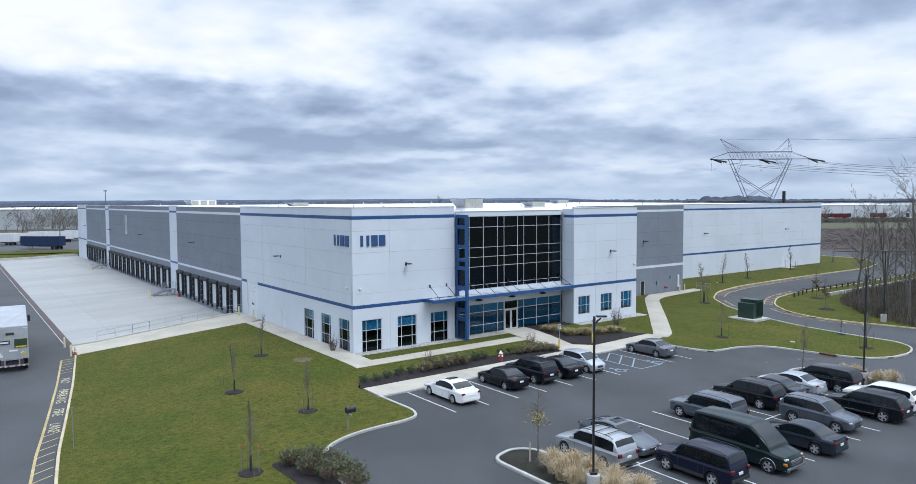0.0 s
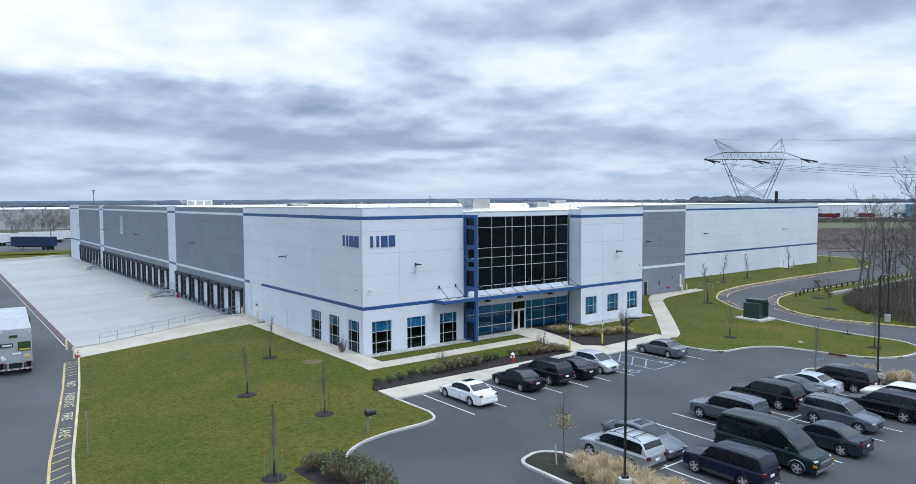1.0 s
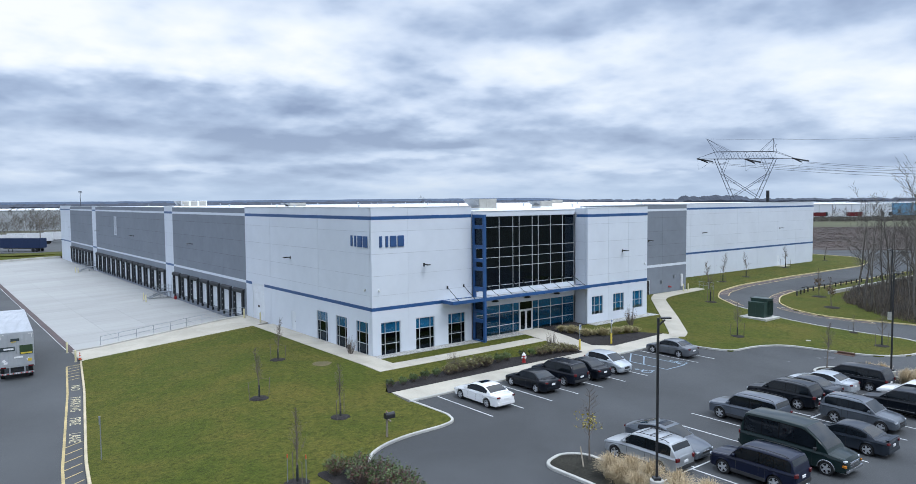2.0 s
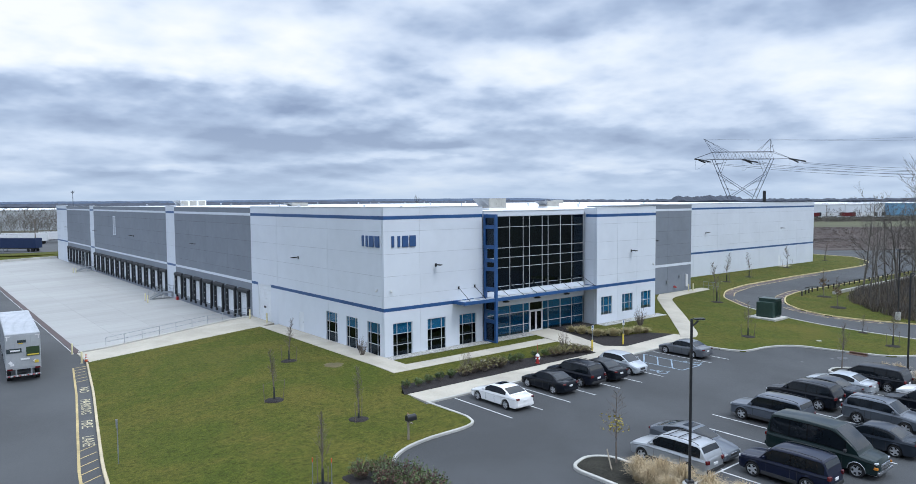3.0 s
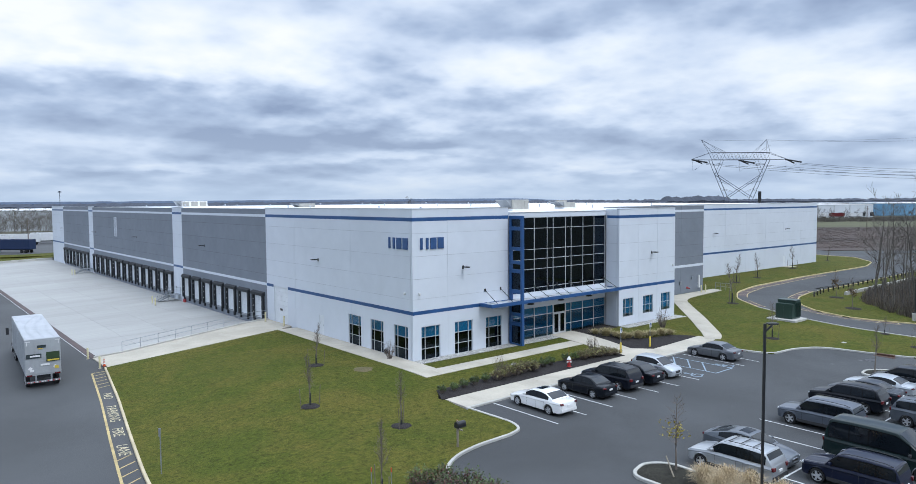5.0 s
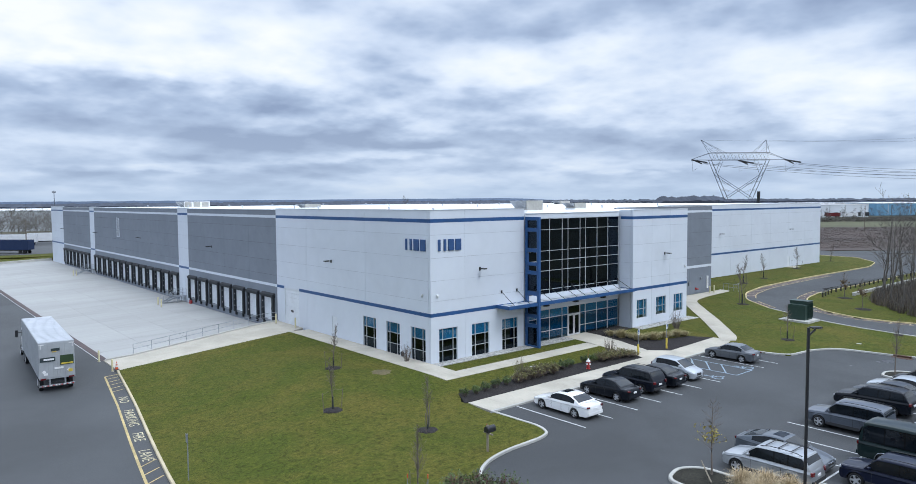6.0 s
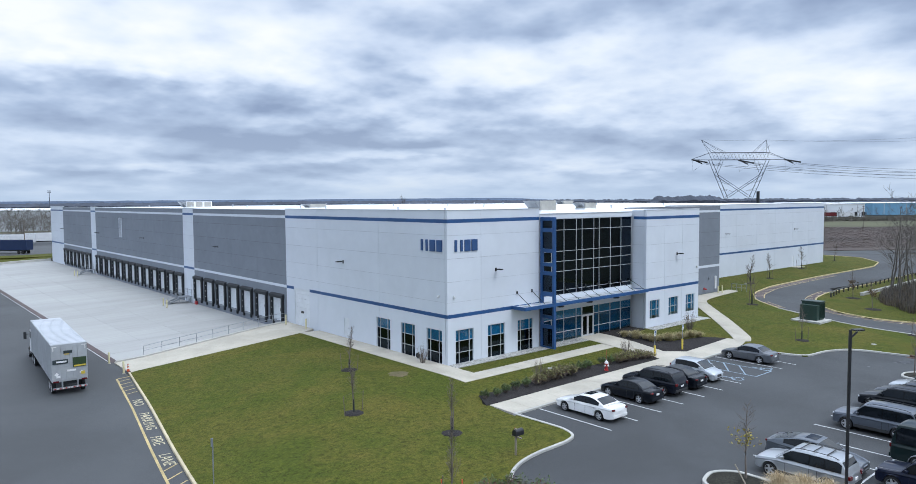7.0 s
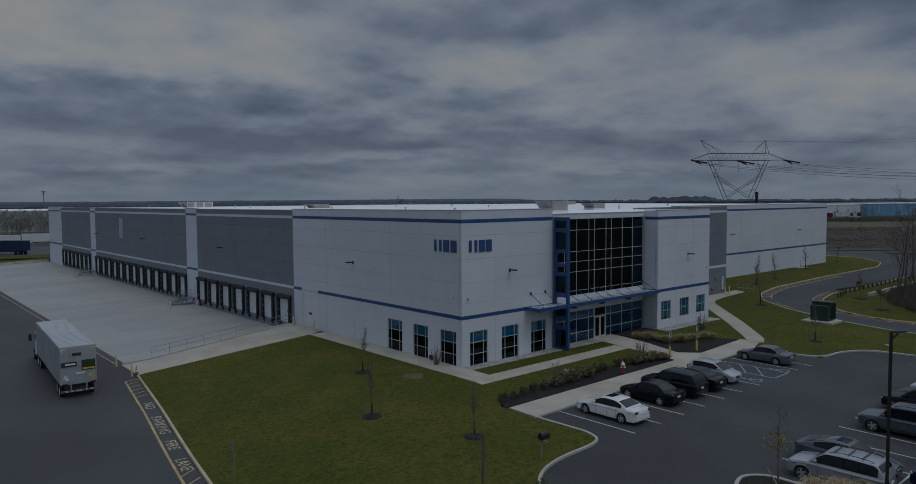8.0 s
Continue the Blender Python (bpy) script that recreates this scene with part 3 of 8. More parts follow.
sheet("ramp", RAMP, 0.05, 1.3, M["concrete"], "pale concrete ramp up to the drive-in door", "ramp", 3.0, ramp_g)
kerb("ramp_kerb", [(10.6, 83.25), (13.15, 82.9), (29.8, 84.9)], M["kerb"], "low concrete upstand along the ramp", w=0.25, top=0.2, height=ramp_g, base=1.2)
red = bmesh.new()
stripe(red, (10.69, 83.6), (10.75, 240), 0.62, 0.03, lane_g)
solo("yard_edge_line", red, M["red_line"], "worn dark red line along the yard edge", "road marking", "structure")
wht = bmesh.new()
stripe(wht, (10.26, 83.6), (10.3, 240), 0.07, 0.03, lane_g)
solo("yard_edge_line", wht, M["line_white"], "thin white line along the yard edge", "road marking", "structure")

# ---- the warehouse ----
WX, WY, TOP = 29.9, 55.77, 13.72
HOUSE = thing("warehouse", 90, 130, 0, "white and grey tilt-up concrete warehouse with blue stripes", "warehouse")


def plate(bm, u0, u1, z0, z1, holes, y0, y1):
    """One solid slab in the u-z plane with openings through it."""
    us = sorted({u0, u1, *[h[k] for h in holes for k in (0, 1) if u0 < h[k] < u1]})
    zs = sorted({z0, z1, *[h[k] for h in holes for k in (2, 3) if z0 < h[k] < z1]})
    full = set()
    for i in range(len(us) - 1):
        for j in range(len(zs) - 1):
            um, zm = (us[i] + us[i + 1]) / 2, (zs[j] + zs[j + 1]) / 2
            if not any(h[0] < um < h[1] and h[2] < zm < h[3] for h in holes):
                full.add((i, j))
    made = {}

    def vert(i, j, y):
        if (i, j, y) not in made:
            made[i, j, y] = bm.verts.new((us[i], y, zs[j]))
        return made[i, j, y]

    for i, j in full:
        bm.faces.new((vert(i, j, y0), vert(i + 1, j, y0), vert(i + 1, j + 1, y0), vert(i, j + 1, y0)))
        bm.faces.new((vert(i, j, y1), vert(i, j + 1, y1), vert(i + 1, j + 1, y1), vert(i + 1, j, y1)))
        for di, dj, a, b in ((-1, 0, (0, 0), (0, 1)), (1, 0, (1, 1), (1, 0)), (0, -1, (1, 0), (0, 0)), (0, 1, (0, 1), (1, 1))):
            if (i + di, j + dj) not in full:
                p, q = (i + a[0], j + a[1]), (i + b[0], j + b[1])
                bm.faces.new((vert(*p, y0), vert(*q, y0), vert(*q, y1), vert(*p, y1)))


def panelled_wall(name, m, u0, u1, z0, z1, cuts, reveals, mat, holes=(), thick=0.25, skin=0.014, label=""):
    """A wall whose outer face is local y = 0: a backing and, before it, panels parted by open joints."""
    bm = bmesh.new()
    plate(bm, u0, u1, z0, z1, holes, skin, skin + thick)
    bm.normal_update()
    for f in bm.faces:
        f.material_index = 1 if f.normal.y < -0.5 else 0
    wall = part(name, bm, [mat, M["joint"] if mat is M["wall_white"] else M["joint_dark"]], HOUSE, label, m)
    us, zs = [u0, *cuts, u1], [z0, *reveals, z1]
    for a, b in zip(us, us[1:]):
        for c, d in zip(zs, zs[1:]):
            bm = bmesh.new()
            ga, gb = (0.012 if a != u0 else 0), (0.012 if b != u1 else 0)
            gc, gd = (0.018 if c != z0 else 0), (0.018 if d != z1 else 0)
            plate(bm, a + ga, b - gb, c + gc, d - gd, holes, 0, skin)
            if bm.faces:
                part("panel", bm, mat, wall, m=m)
            else:
                bm.free()
    return wall


def band(name, m, u0, u1, z0, z1, mat, proud=0.006, label=""):
    bm = bmesh.new()
    box(bm, u0, -proud, z0, u1, 0.002, z1)
    return part(name, bm, mat, HOUSE, label, m)


FRONT = Matrix.Translation((0, WY, 0))
SIDE = pose(WX, 0, 0, 0, 0, -90)  # u runs towards -y
BAY = Matrix.Translation((0, 54.35, 0))
GREY = Matrix.Translation((0, 64.5, 0))
FAR = Matrix.Translation((0, 73.75, 0))
REVEALS = [5.85, 7.62, 9.6, 11.6]
FWIN = [(30.8, 32.9), (34.6, 36.75), (38.4, 40.5)]
SWIN = [(-58.7, -56.55), (-62.55, -60.4), (-66.55, -64.25)]
BWIN = [(57.6, 59.5), (61.3, 63.25), (64.85, 66.75)]
DOCKS = [87.55 + 4.27 * k for k in range(7)] + [121.15 + 4.09 * k for k in range(13)] + [178.2 + 3.75 * k for k in range(7)]
DOCK_HOLES = [(-y - 1.25, -y + 1.25, 0.35, 3.1) for y in DOCKS]

panelled_wall("wall", FRONT, WX, 41.35, -0.6, TOP, [33.8], REVEALS, M["wall_white"], [(a, b, 0.42, 3.4) for a, b in FWIN], label="white painted concrete wall")
panelled_wall("wall", SIDE, -85.2, -WY - 0.31, -0.6, TOP, [-77.8, -66.0], REVEALS, M["wall_white"], [(a, b, 0.42, 3.4) for a, b in SWIN] + [(-83.3, -79.75, 0.46, 4.65), (-72.55, -71.5, 0.4, 2.6)], label="white painted concrete wall")
panelled_wall("wall", SIDE, -114.9, -85.2, -1.2, 13.6, [-108.3, -101, -93], REVEALS, M["wall_grey"], DOCK_HOLES, label="grey painted concrete wall")
panelled_wall("wall", SIDE, -119.3, -114.9, -1.2, TOP, [], REVEALS, M["wall_white"], [(-116.6, -115.5, 0.4, 2.6)], label="white painted concrete wall")
panelled_wall("wall", SIDE, -171.9, -119.3, -1.2, 13.6, [-165, -157, -149, -141, -133, -126], REVEALS, M["wall_grey"], DOCK_HOLES, label="grey painted concrete wall")
panelled_wall("wall", SIDE, -175.8, -171.9, -1.2, TOP, [], REVEALS, M["wall_white"], label="white painted concrete wall")
panelled_wall("wall", SIDE, -203.0, -175.8, -1.2, 13.6, [-196, -189, -182], REVEALS, M["wall_grey"], DOCK_HOLES, label="grey painted concrete wall")
panelled_wall("wall", SIDE, -217.5, -203.0, -1.2, TOP, [-210], REVEALS, M["wall_white"], label="white painted concrete wall")
panelled_wall("wall", BAY, 56.85, 67.6, -0.6, TOP - 0.35, [60.4, 64.0], REVEALS, M["wall_white"], [(a, b, 1.38, 3.45) for a, b in BWIN], label="white painted concrete wall")
panelled_wall("wall", pose(56.85, 0, 0, 0, 0, -90), -56.2, -54.66, -0.6, TOP - 0.35, [], REVEALS, M["wall_white"], label="white painted concrete wall")
panelled_wall("wall", pose(67.6, 0, 0, 0, 0, 90), 54.66, 64.5, -0.6, TOP - 0.35, [59.5], REVEALS, M["wall_white"], label="white painted concrete wall")
panelled_wall("wall", GREY, 67.3, 91.05, -0.6, 13.45, [73, 79, 85], REVEALS, M["wall_grey"], [(81.05, 82.0, 0.45, 2.55)], label="grey painted concrete wall")
panelled_wall("wall", pose(91.05, 0, 0, 0, 0, 90), 64.81, 73.75, -0.6, 13.45, [], REVEALS, M["wall_grey"], label="grey painted concrete wall")
panelled_wall("wall", FAR, 91.05, 152.8, -0.6, 13.45, [98.7, 106.4, 114.1, 121.8, 129.5, 137.2, 145], REVEALS, M["wall_white"], [(137.2, 138.2, 0.4, 2.6)], label="white painted concrete wall")
panelled_wall("wall", pose(152.8, 0, 0, 0, 0, 90), 74.06, 217.5, -0.6, 13.45, [90 + 12 * k for k in range(11)], REVEALS, M["wall_white"], label="white painted concrete wall")
bm = bmesh.new()
box(bm, WX, 217.25, -1.2, 152.8, 217.5, 13.45)
part("wall", bm, M["wall_white"], HOUSE)

BL0, BL1, BU0, BU1 = 4.5, 4.82, 12.66, 12.98
for m, u0, u1 in ((FRONT, WX - 0.006, 41.35), (SIDE, -79.7, -WY), (SIDE, -85.2, -83.4), (SIDE, -119.3, -114.9), (SIDE, -175.8, -171.9), (SIDE, -217.5, -203.0), (FAR, 91.1, 152.8), (BAY, 56.84, 67.6), (pose(56.85, 0, 0, 0, 0, -90), -56.0, -54.35)):
    band("stripe", m, u0, u1, BL0, BL1, M["blue"], label="blue painted stripe")
for m, u0, u1, dz in ((FRONT, WX - 0.006, 41.35, 0), (SIDE, -85.2, -WY, 0), (SIDE, -119.3, -114.9, 0), (SIDE, -175.8, -171.9, 0), (SIDE, -217.5, -203.0, 0), (FAR, 91.1, 152.8, -0.25), (BAY, 56.84, 67.6, -0.28), (pose(56.85, 0, 0, 0, 0, -90), -56.0, -54.35, -0.28)):
    band("stripe", m, u0, u1, BU0 + dz, BU1 + dz, M["blue"], label="blue painted stripe")
for u0, u1 in ((-114.9, -85.2), (-171.9, -119.3), (-203.0, -175.8)):
    band("stripe", SIDE, u0, u1, BL0, BL1, M["wall_white"], label="white painted stripe")
    band("stripe", SIDE, u0, u1, BU0, BU1, M["wall_white"], label="white painted stripe")
band("stripe", GREY, 67.9, 91.06, BL0 - 0.15, BL1 - 0.1, M["wall_white"], label="white painted stripe")
band("stripe", GREY, 67.9, 91.06, BU0 - 0.1, BU1 - 0.1, M["wall_white"], label="white painted stripe")

# roof deck, copings and interior floors
roof_pts = [(WX + 0.3, WY + 0.3), (41.3, WY + 0.3), (41.3, 56.4), (56.9, 56.4), (56.9, 54.7), (67.5, 54.7), (67.5, 64.8), (91.0, 64.8), (91.0, 74.05), (152.6, 74.05), (152.6, 217.3), (WX + 0.3, 217.3)]
part("roof", slab_at(bmesh.new(), roof_pts, 13.25, 0.3, 12.0, lambda x, y: 0.42 * (1 - abs(y - 140) / 84)), M["roof"], HOUSE, "white membrane roof")
part("floor_slab", slab_at(bmesh.new(), [(x, y) for x, y in roof_pts], 0.36, 0.3, 0, flat_g), M["interior"], HOUSE)


def coping(m, u0, u1, z, d=0.34):
    bm = bmesh.new()
    box(bm, u0, -0.03, z, u1, d, z + 0.07, 0.01)
    part("coping", bm, M["alu"], HOUSE, "pale metal coping", m)


for m, u0, u1, z in ((FRONT, WX - 0.03, 41.35, TOP), (SIDE, -85.2, -WY - 0.35, TOP), (SIDE, -114.9, -85.2, 13.6), (SIDE, -119.3, -114.9, TOP), (SIDE, -171.9, -119.3, 13.6), (SIDE, -175.8, -171.9, TOP), (SIDE, -203.0, -175.8, 13.6), (SIDE, -217.5, -203.0, TOP), (BAY, 56.82, 67.6, TOP - 0.35), (GREY, 68, 91.1, 13.45), (FAR, 91.1, 152.8, 13.45)):
    coping(m, u0, u1, z)


def office_window(m, u0, u1, z0, z1, vs, zs, sheen_panel=True, name="window", bar=0.024, all_sheen=False):
    """An aluminium frame set in the wall's opening, its panes behind the bars, and an added blue panel inside for their
    blue sheen.
    """
    f = 0.05
    bm = bmesh.new()
    plate(bm, u0, u1, z0, z1, [(u0 + f, u1 - f, z0 + f, z1 - f)], 0.06, 0.18)
    win = part(name, bm, M["alu"], HOUSE, "aluminium framed window with dark tinted panes", m)
    for v in vs:
        bm = bmesh.new()
        box(bm, v - bar, 0.07, z0 + f, v + bar, 0.17, z1 - f)
        part("mullion", bm, M["alu"], win, m=m)
    for z in zs:
        bm = bmesh.new()
        box(bm, u0 + f, 0.066, z - bar, u1 - f, 0.174, z + bar)
        part("transom", bm, M["alu"], win, m=m)
    us, hs = [u0, *vs, u1], [z0, *zs, z1]
    for i, (a, b) in enumerate(zip(us, us[1:])):
        for k, (c, d) in enumerate(zip(hs, hs[1:])):
            bm = bmesh.new()
            box(bm, a + 0.02, 0.115, c + 0.02, b - 0.02, 0.13, d - 0.02)
            kind = "glass_clear" if (sheen_panel and (k == len(hs) - 2 or all_sheen)) else ("glass_mid" if name == "shopfront" else "glass_dark")
            ob = part("pane", bm, M[kind], win, m=m)
            ob.visible_shadow = False
    # added panel whose blue stands in for the sheen of the glass
    if sheen_panel:
        bm = bmesh.new()
        box(bm, u0 + f, 0.18, hs[-2] if not (all_sheen or name == "shopfront") else z0 + 0.35, u1 - f, 0.19, z1 - f)
        part("sheen_panel", bm, M["sheen_panel"], win, "added blue panel behind the panes for their sheen", m)
    return win


for a, b in FWIN:
    w = b - a
    office_window(FRONT, a, b, 0.42, 3.4, [a + w * 0.22, b - w * 0.22], [1.42, 2.42])
for a, b in SWIN:
    w = b - a
    office_window(SIDE, a, b, 0.42, 3.4, [a + w * 0.22, b - w * 0.22], [1.42, 2.42])
for a, b in BWIN:
    w = b - a
    office_window(BAY, a, b, 1.38, 3.45, [a + w * 0.27, b - w * 0.27], [2.4], all_sheen=True)

# curtain wall over the entrance
CW = Matrix.Translation((0, 55.95, 0))
CU0, CU1 = 41.7, 56.5
UV = [43.4, 45.25, 47.15, 48.05, 49.95, 50.85, 52.75, 54.6]
UZ = [5.62, 7.5, 8.5, 9.5, 11.6]
office_window(CW, CU0, CU1, 5.15, 12.72, UV, UZ, False, "curtain_wall")
for za, zb in ((3.62, 5.15), (12.72, 13.2)):
    bm = bmesh.new()
    box(bm, CU0, 0.02, za, CU1, 0.35, zb)
    part("wall", bm, M["wall_white"], HOUSE, "white painted spandrel wall", CW)
coping(CW, CU0, CU1, 13.2)
GV = [43.4, 45.25, 47.15, 48.05]
office_window(CW, CU0, 48.05, 0.36, 3.62, GV[:-1], [1.42, 2.75], True, "shopfront")
office_window(CW, 49.95, CU1, 0.36, 3.62, [50.85, 52.75, 54.6], [1.42, 2.75], True, "shopfront")
office_window(CW, 48.05, 49.95, 2.72, 3.62, [], [], False, "transom_window")


def glazed_door(m, u0, u1, z0, z1, hinge):
    bm = bmesh.new()
    plate(bm, u0, u1, z0, z1, [(u0 + 0.13, u1 - 0.13, z0 + 0.28, z1 - 0.13)], 0.05, 0.14)
    door = part("door", bm, M["alu"], HOUSE, "aluminium framed glass door", m)
    bm = bmesh.new()
    box(bm, u0 + 0.08, 0.1, z0 + 0.15, u1 - 0.08, 0.115, z1 - 0.05)
    part("pane", bm, M["glass_dark"], door, m=m)
    bm = bmesh.new()
    u = u1 - 0.06 if hinge < 0 else u0 + 0.06
    tube(bm, (u, 0.0, z0 + 0.9), (u, 0.0, z0 + 1.4), 0.015)
    for z in (z0 + 0.95, z0 + 1.35):
        tube(bm, (u, 0.0, z), (u, 0.1, z), 0.012)
    part("handle", bm, M["steel"], door, "steel pull handle", m)


glazed_door(CW, 48.08, 49.0, 0.38, 2.7, -1)
glazed_door(CW, 49.0, 49.92, 0.38, 2.7, 1)
# floors and back wall inside the office corner
bm = bmesh.new()
box(bm, WX + 0.35, 63.9, 0.36, 67.2, 64.1, 13.0)
part("inner_wall", bm, M["interior"], HOUSE)
bm = bmesh.new()
box(bm, WX + 0.35, 56.4, 4.3, 67.2, 63.9, 4.7)
part("inner_floor", bm, M["interior"], HOUSE)

# ---- fittings of the warehouse ----
def beam(name, a, b, mat, parent, label=""):
    bm = bmesh.new()
    box(bm, *[min(p, q) for p, q in zip(a, b)], *[max(p, q) for p, q in zip(a, b)], 0.012)
    return part(name, bm, mat, parent, label)


# blue steel fin tower beside the entrance
TOWER = thing("steel_fin_tower", 41.6, 55.0, 0.3, "tall blue painted steel ladder frame beside the entrance", "tower frame")
TX0, TX1, TYB, TYF = 41.44, 41.72, 55.74, 53.95
beam("post", (TX0, TYB, 0.2), (TX1, TYB - 0.26, 12.95), M["blue"], TOWER)
beam("post", (TX0, TYF, 0.2), (TX1, TYF + 0.26, 12.95), M["blue"], TOWER)
for za, zb in ((12.62, 12.95), (11.55, 11.9), (9.6, 9.95), (8.3, 8.62), (7.45, 7.8), (5.45, 5.85), (3.3, 3.62), (2.35, 2.7), (0.22, 0.62)):
    beam("rung", (TX0 + 0.02, TYF + 0.26, za), (TX1 - 0.02, TYB - 0.26, zb), M["blue"], TOWER)
for za, zb in ((0.62, 2.35), (3.62, 4.45), (5.85, 7.45), (9.95, 11.55), (11.9, 12.62)):
    bm = bmesh.new()
    box(bm, 41.56, TYF + 0.27, za + 0.02, 41.6, TYB - 0.27, zb - 0.02)
    part("infill_pane", bm, M["glass_dark"], TOWER)

# entrance canopy with tie rods
CANOPY = thing("entrance_canopy", 47.2, 55.0, 4.5, "blue edged steel canopy over the entrance hung on rods", "canopy")
beam("fascia", (37.6, 54.0, 4.52), (56.82, 54.16, 4.84), M["blue"], CANOPY, "blue painted steel fascia")
beam("end_fascia", (37.6, 54.16, 4.52), (37.74, 55.76, 4.84), M["blue"], CANOPY, "blue painted steel fascia")
bm = bmesh.new()
box(bm, 37.74, 54.16, 4.66, 56.82, 55.93, 4.74)
part("deck", bm, M["alu"], CANOPY, "pale metal canopy deck")
for k in range(12):
    x = 38.6 + 1.6 * k
    bm = bmesh.new()
    box(bm, x - 0.05, 54.16, 4.74, x + 0.05, 55.74, 4.82)
    part("purlin", bm, M["alu"], CANOPY)
for x, y1, z1 in ((38.3, 55.75, 6.0), (40.3, 55.75, 6.0), *[(x, 55.93, 5.75) for x in (43.4, 45.25, 47.15, 48.5, 50.4, 52.3, 54.4, 56.2)]):
    bm = bmesh.new()
    tube(bm, (x + 0.15, 54.2, 4.84), (x, y1, z1), 0.028, n=6)
    rod = part("tie_rod", bm, M["black_paint"], CANOPY, "dark steel tie rod")
    bm = bmesh.new()
    box(bm, x - 0.07, y1 - 0.06, z1 - 0.14, x + 0.07, y1 + 0.02, z1 + 0.14, 0.01)
    part("bracket", bm, M["black_paint"], rod)


def sconce(x, y, z):
    s = thing("soffit_lamp", x, y, z, "dark oval downlight under the canopy", "wall lamp", "canopy downlights")
    bm = bmesh.new()
    turned(bm, [(0.10, 0.16), (0.34, 0.10), (0.42, 0.0), (0.40, -0.03)], 20)
    for v in bm.verts:
        v.co.y = v.co.y * 0.7 - 0.25
    part("shade", bm, M["black_paint"], s, local=True, smooth=True)
    bm = bmesh.new()
    box(bm, -0.08, -0.08, 0.02, 0.08, 0.02, 0.2, 0.01)
    part("bracket", bm, M["black_paint"], s, local=True)
    bm = bmesh.new()
    turned(bm, [(0.34, -0.035), (0.34, -0.05)], 16, (0, -0.25, 0))
    part("lens", bm, M["alu"], s, local=True)


for x in (44.4, 48.9, 53.4):
    sconce(x, 55.95, 4.05)


def wall_lamp():
    s = thing("wall_lamp", label="dark shoebox floodlight on a short wall arm", category="wall lamp", group="floodlights on the walls")
    bm = bmesh.new()
    box(bm, -0.1, -0.04, -0.16, 0.1, 0.02, 0.16, 0.01)
    part("wall_plate", bm, M["black_paint"], s, local=True)
    bm = bmesh.new()
    tube(bm, (0, -0.02, 0), (0, -0.3, 0.04), 0.03)
    part("arm", bm, M["black_paint"], s, local=True)
    bm = bmesh.new()
    box(bm, -0.17, -0.82, 0.0, 0.17, -0.26, 0.10, 0.025)
    part("head", bm, M["black_paint"], s, local=True)
    bm = bmesh.new()
    box(bm, -0.13, -0.76, -0.02, 0.13, -0.34, 0.0)
    part("lens", bm, M["alu"], s, local=True)
    return s


lamp0 = wall_lamp()
lamp0.matrix_basis = Matrix.Translation((35.6, 55.77, 8.35))
for m in [Matrix.Translation((x, y, z)) for x, y, z in ((62.9, 54.35, 8.35), (81.6, 64.5, 8.3), (110.2, 73.75, 8.2), (138.1, 73.75, 8.2))] + [pose(WX, y, 8.35, 0, 0, -90) for y in (72.5, 105.6, 139.2, 169.8, 202.6)]:
    copy_thing(lamp0, m)


def dome_camera(x, y, z, turn=0.0):
    s = thing("dome_camera", x, y, z, "small white dome camera on the wall", "camera", "wall cameras", rz=turn)
    bm = bmesh.new()
    box(bm, -0.09, -0.12, -0.02, 0.09, 0.02, 0.1, 0.02)
    part("bracket", bm, M["white"], s, local=True)
    bm = bmesh.new()
    turned(bm, [(0.04, -0.14), (0.09, -0.1), (0.11, -0.02)], 12, (0, -0.1, 0))
    part("dome", bm, M["white"], s, local=True, smooth=True)


dome_camera(30.6, 55.77, 6.35)
dome_camera(67.1, 54.35, 6.6)
dome_camera(WX, 56.9, 6.35, -90)

# raised figures on the corner, as plain bars
for m, us in ((FRONT, ((30.72, 30.98), (31.36, 31.62), (31.85, 32.5), (32.66, 33.32))), (SIDE, ((-59.3, -59.05), (-58.62, -58.37), (-58.05, -57.35), (-57.1, -56.4)))):
    sign = thing("wall_figures", *(m @ Vector((us[0][0], 0, 10.2))), "four raised blue bars high on the corner wall", "sign", "corner wall figures")
    for a, b in us:
        bm = bmesh.new()
        box(bm, a, -0.1, 10.2, b, -0.002, 11.2, 0.015)
        part("bar", bm, M["sign_blue"], sign, m=m)


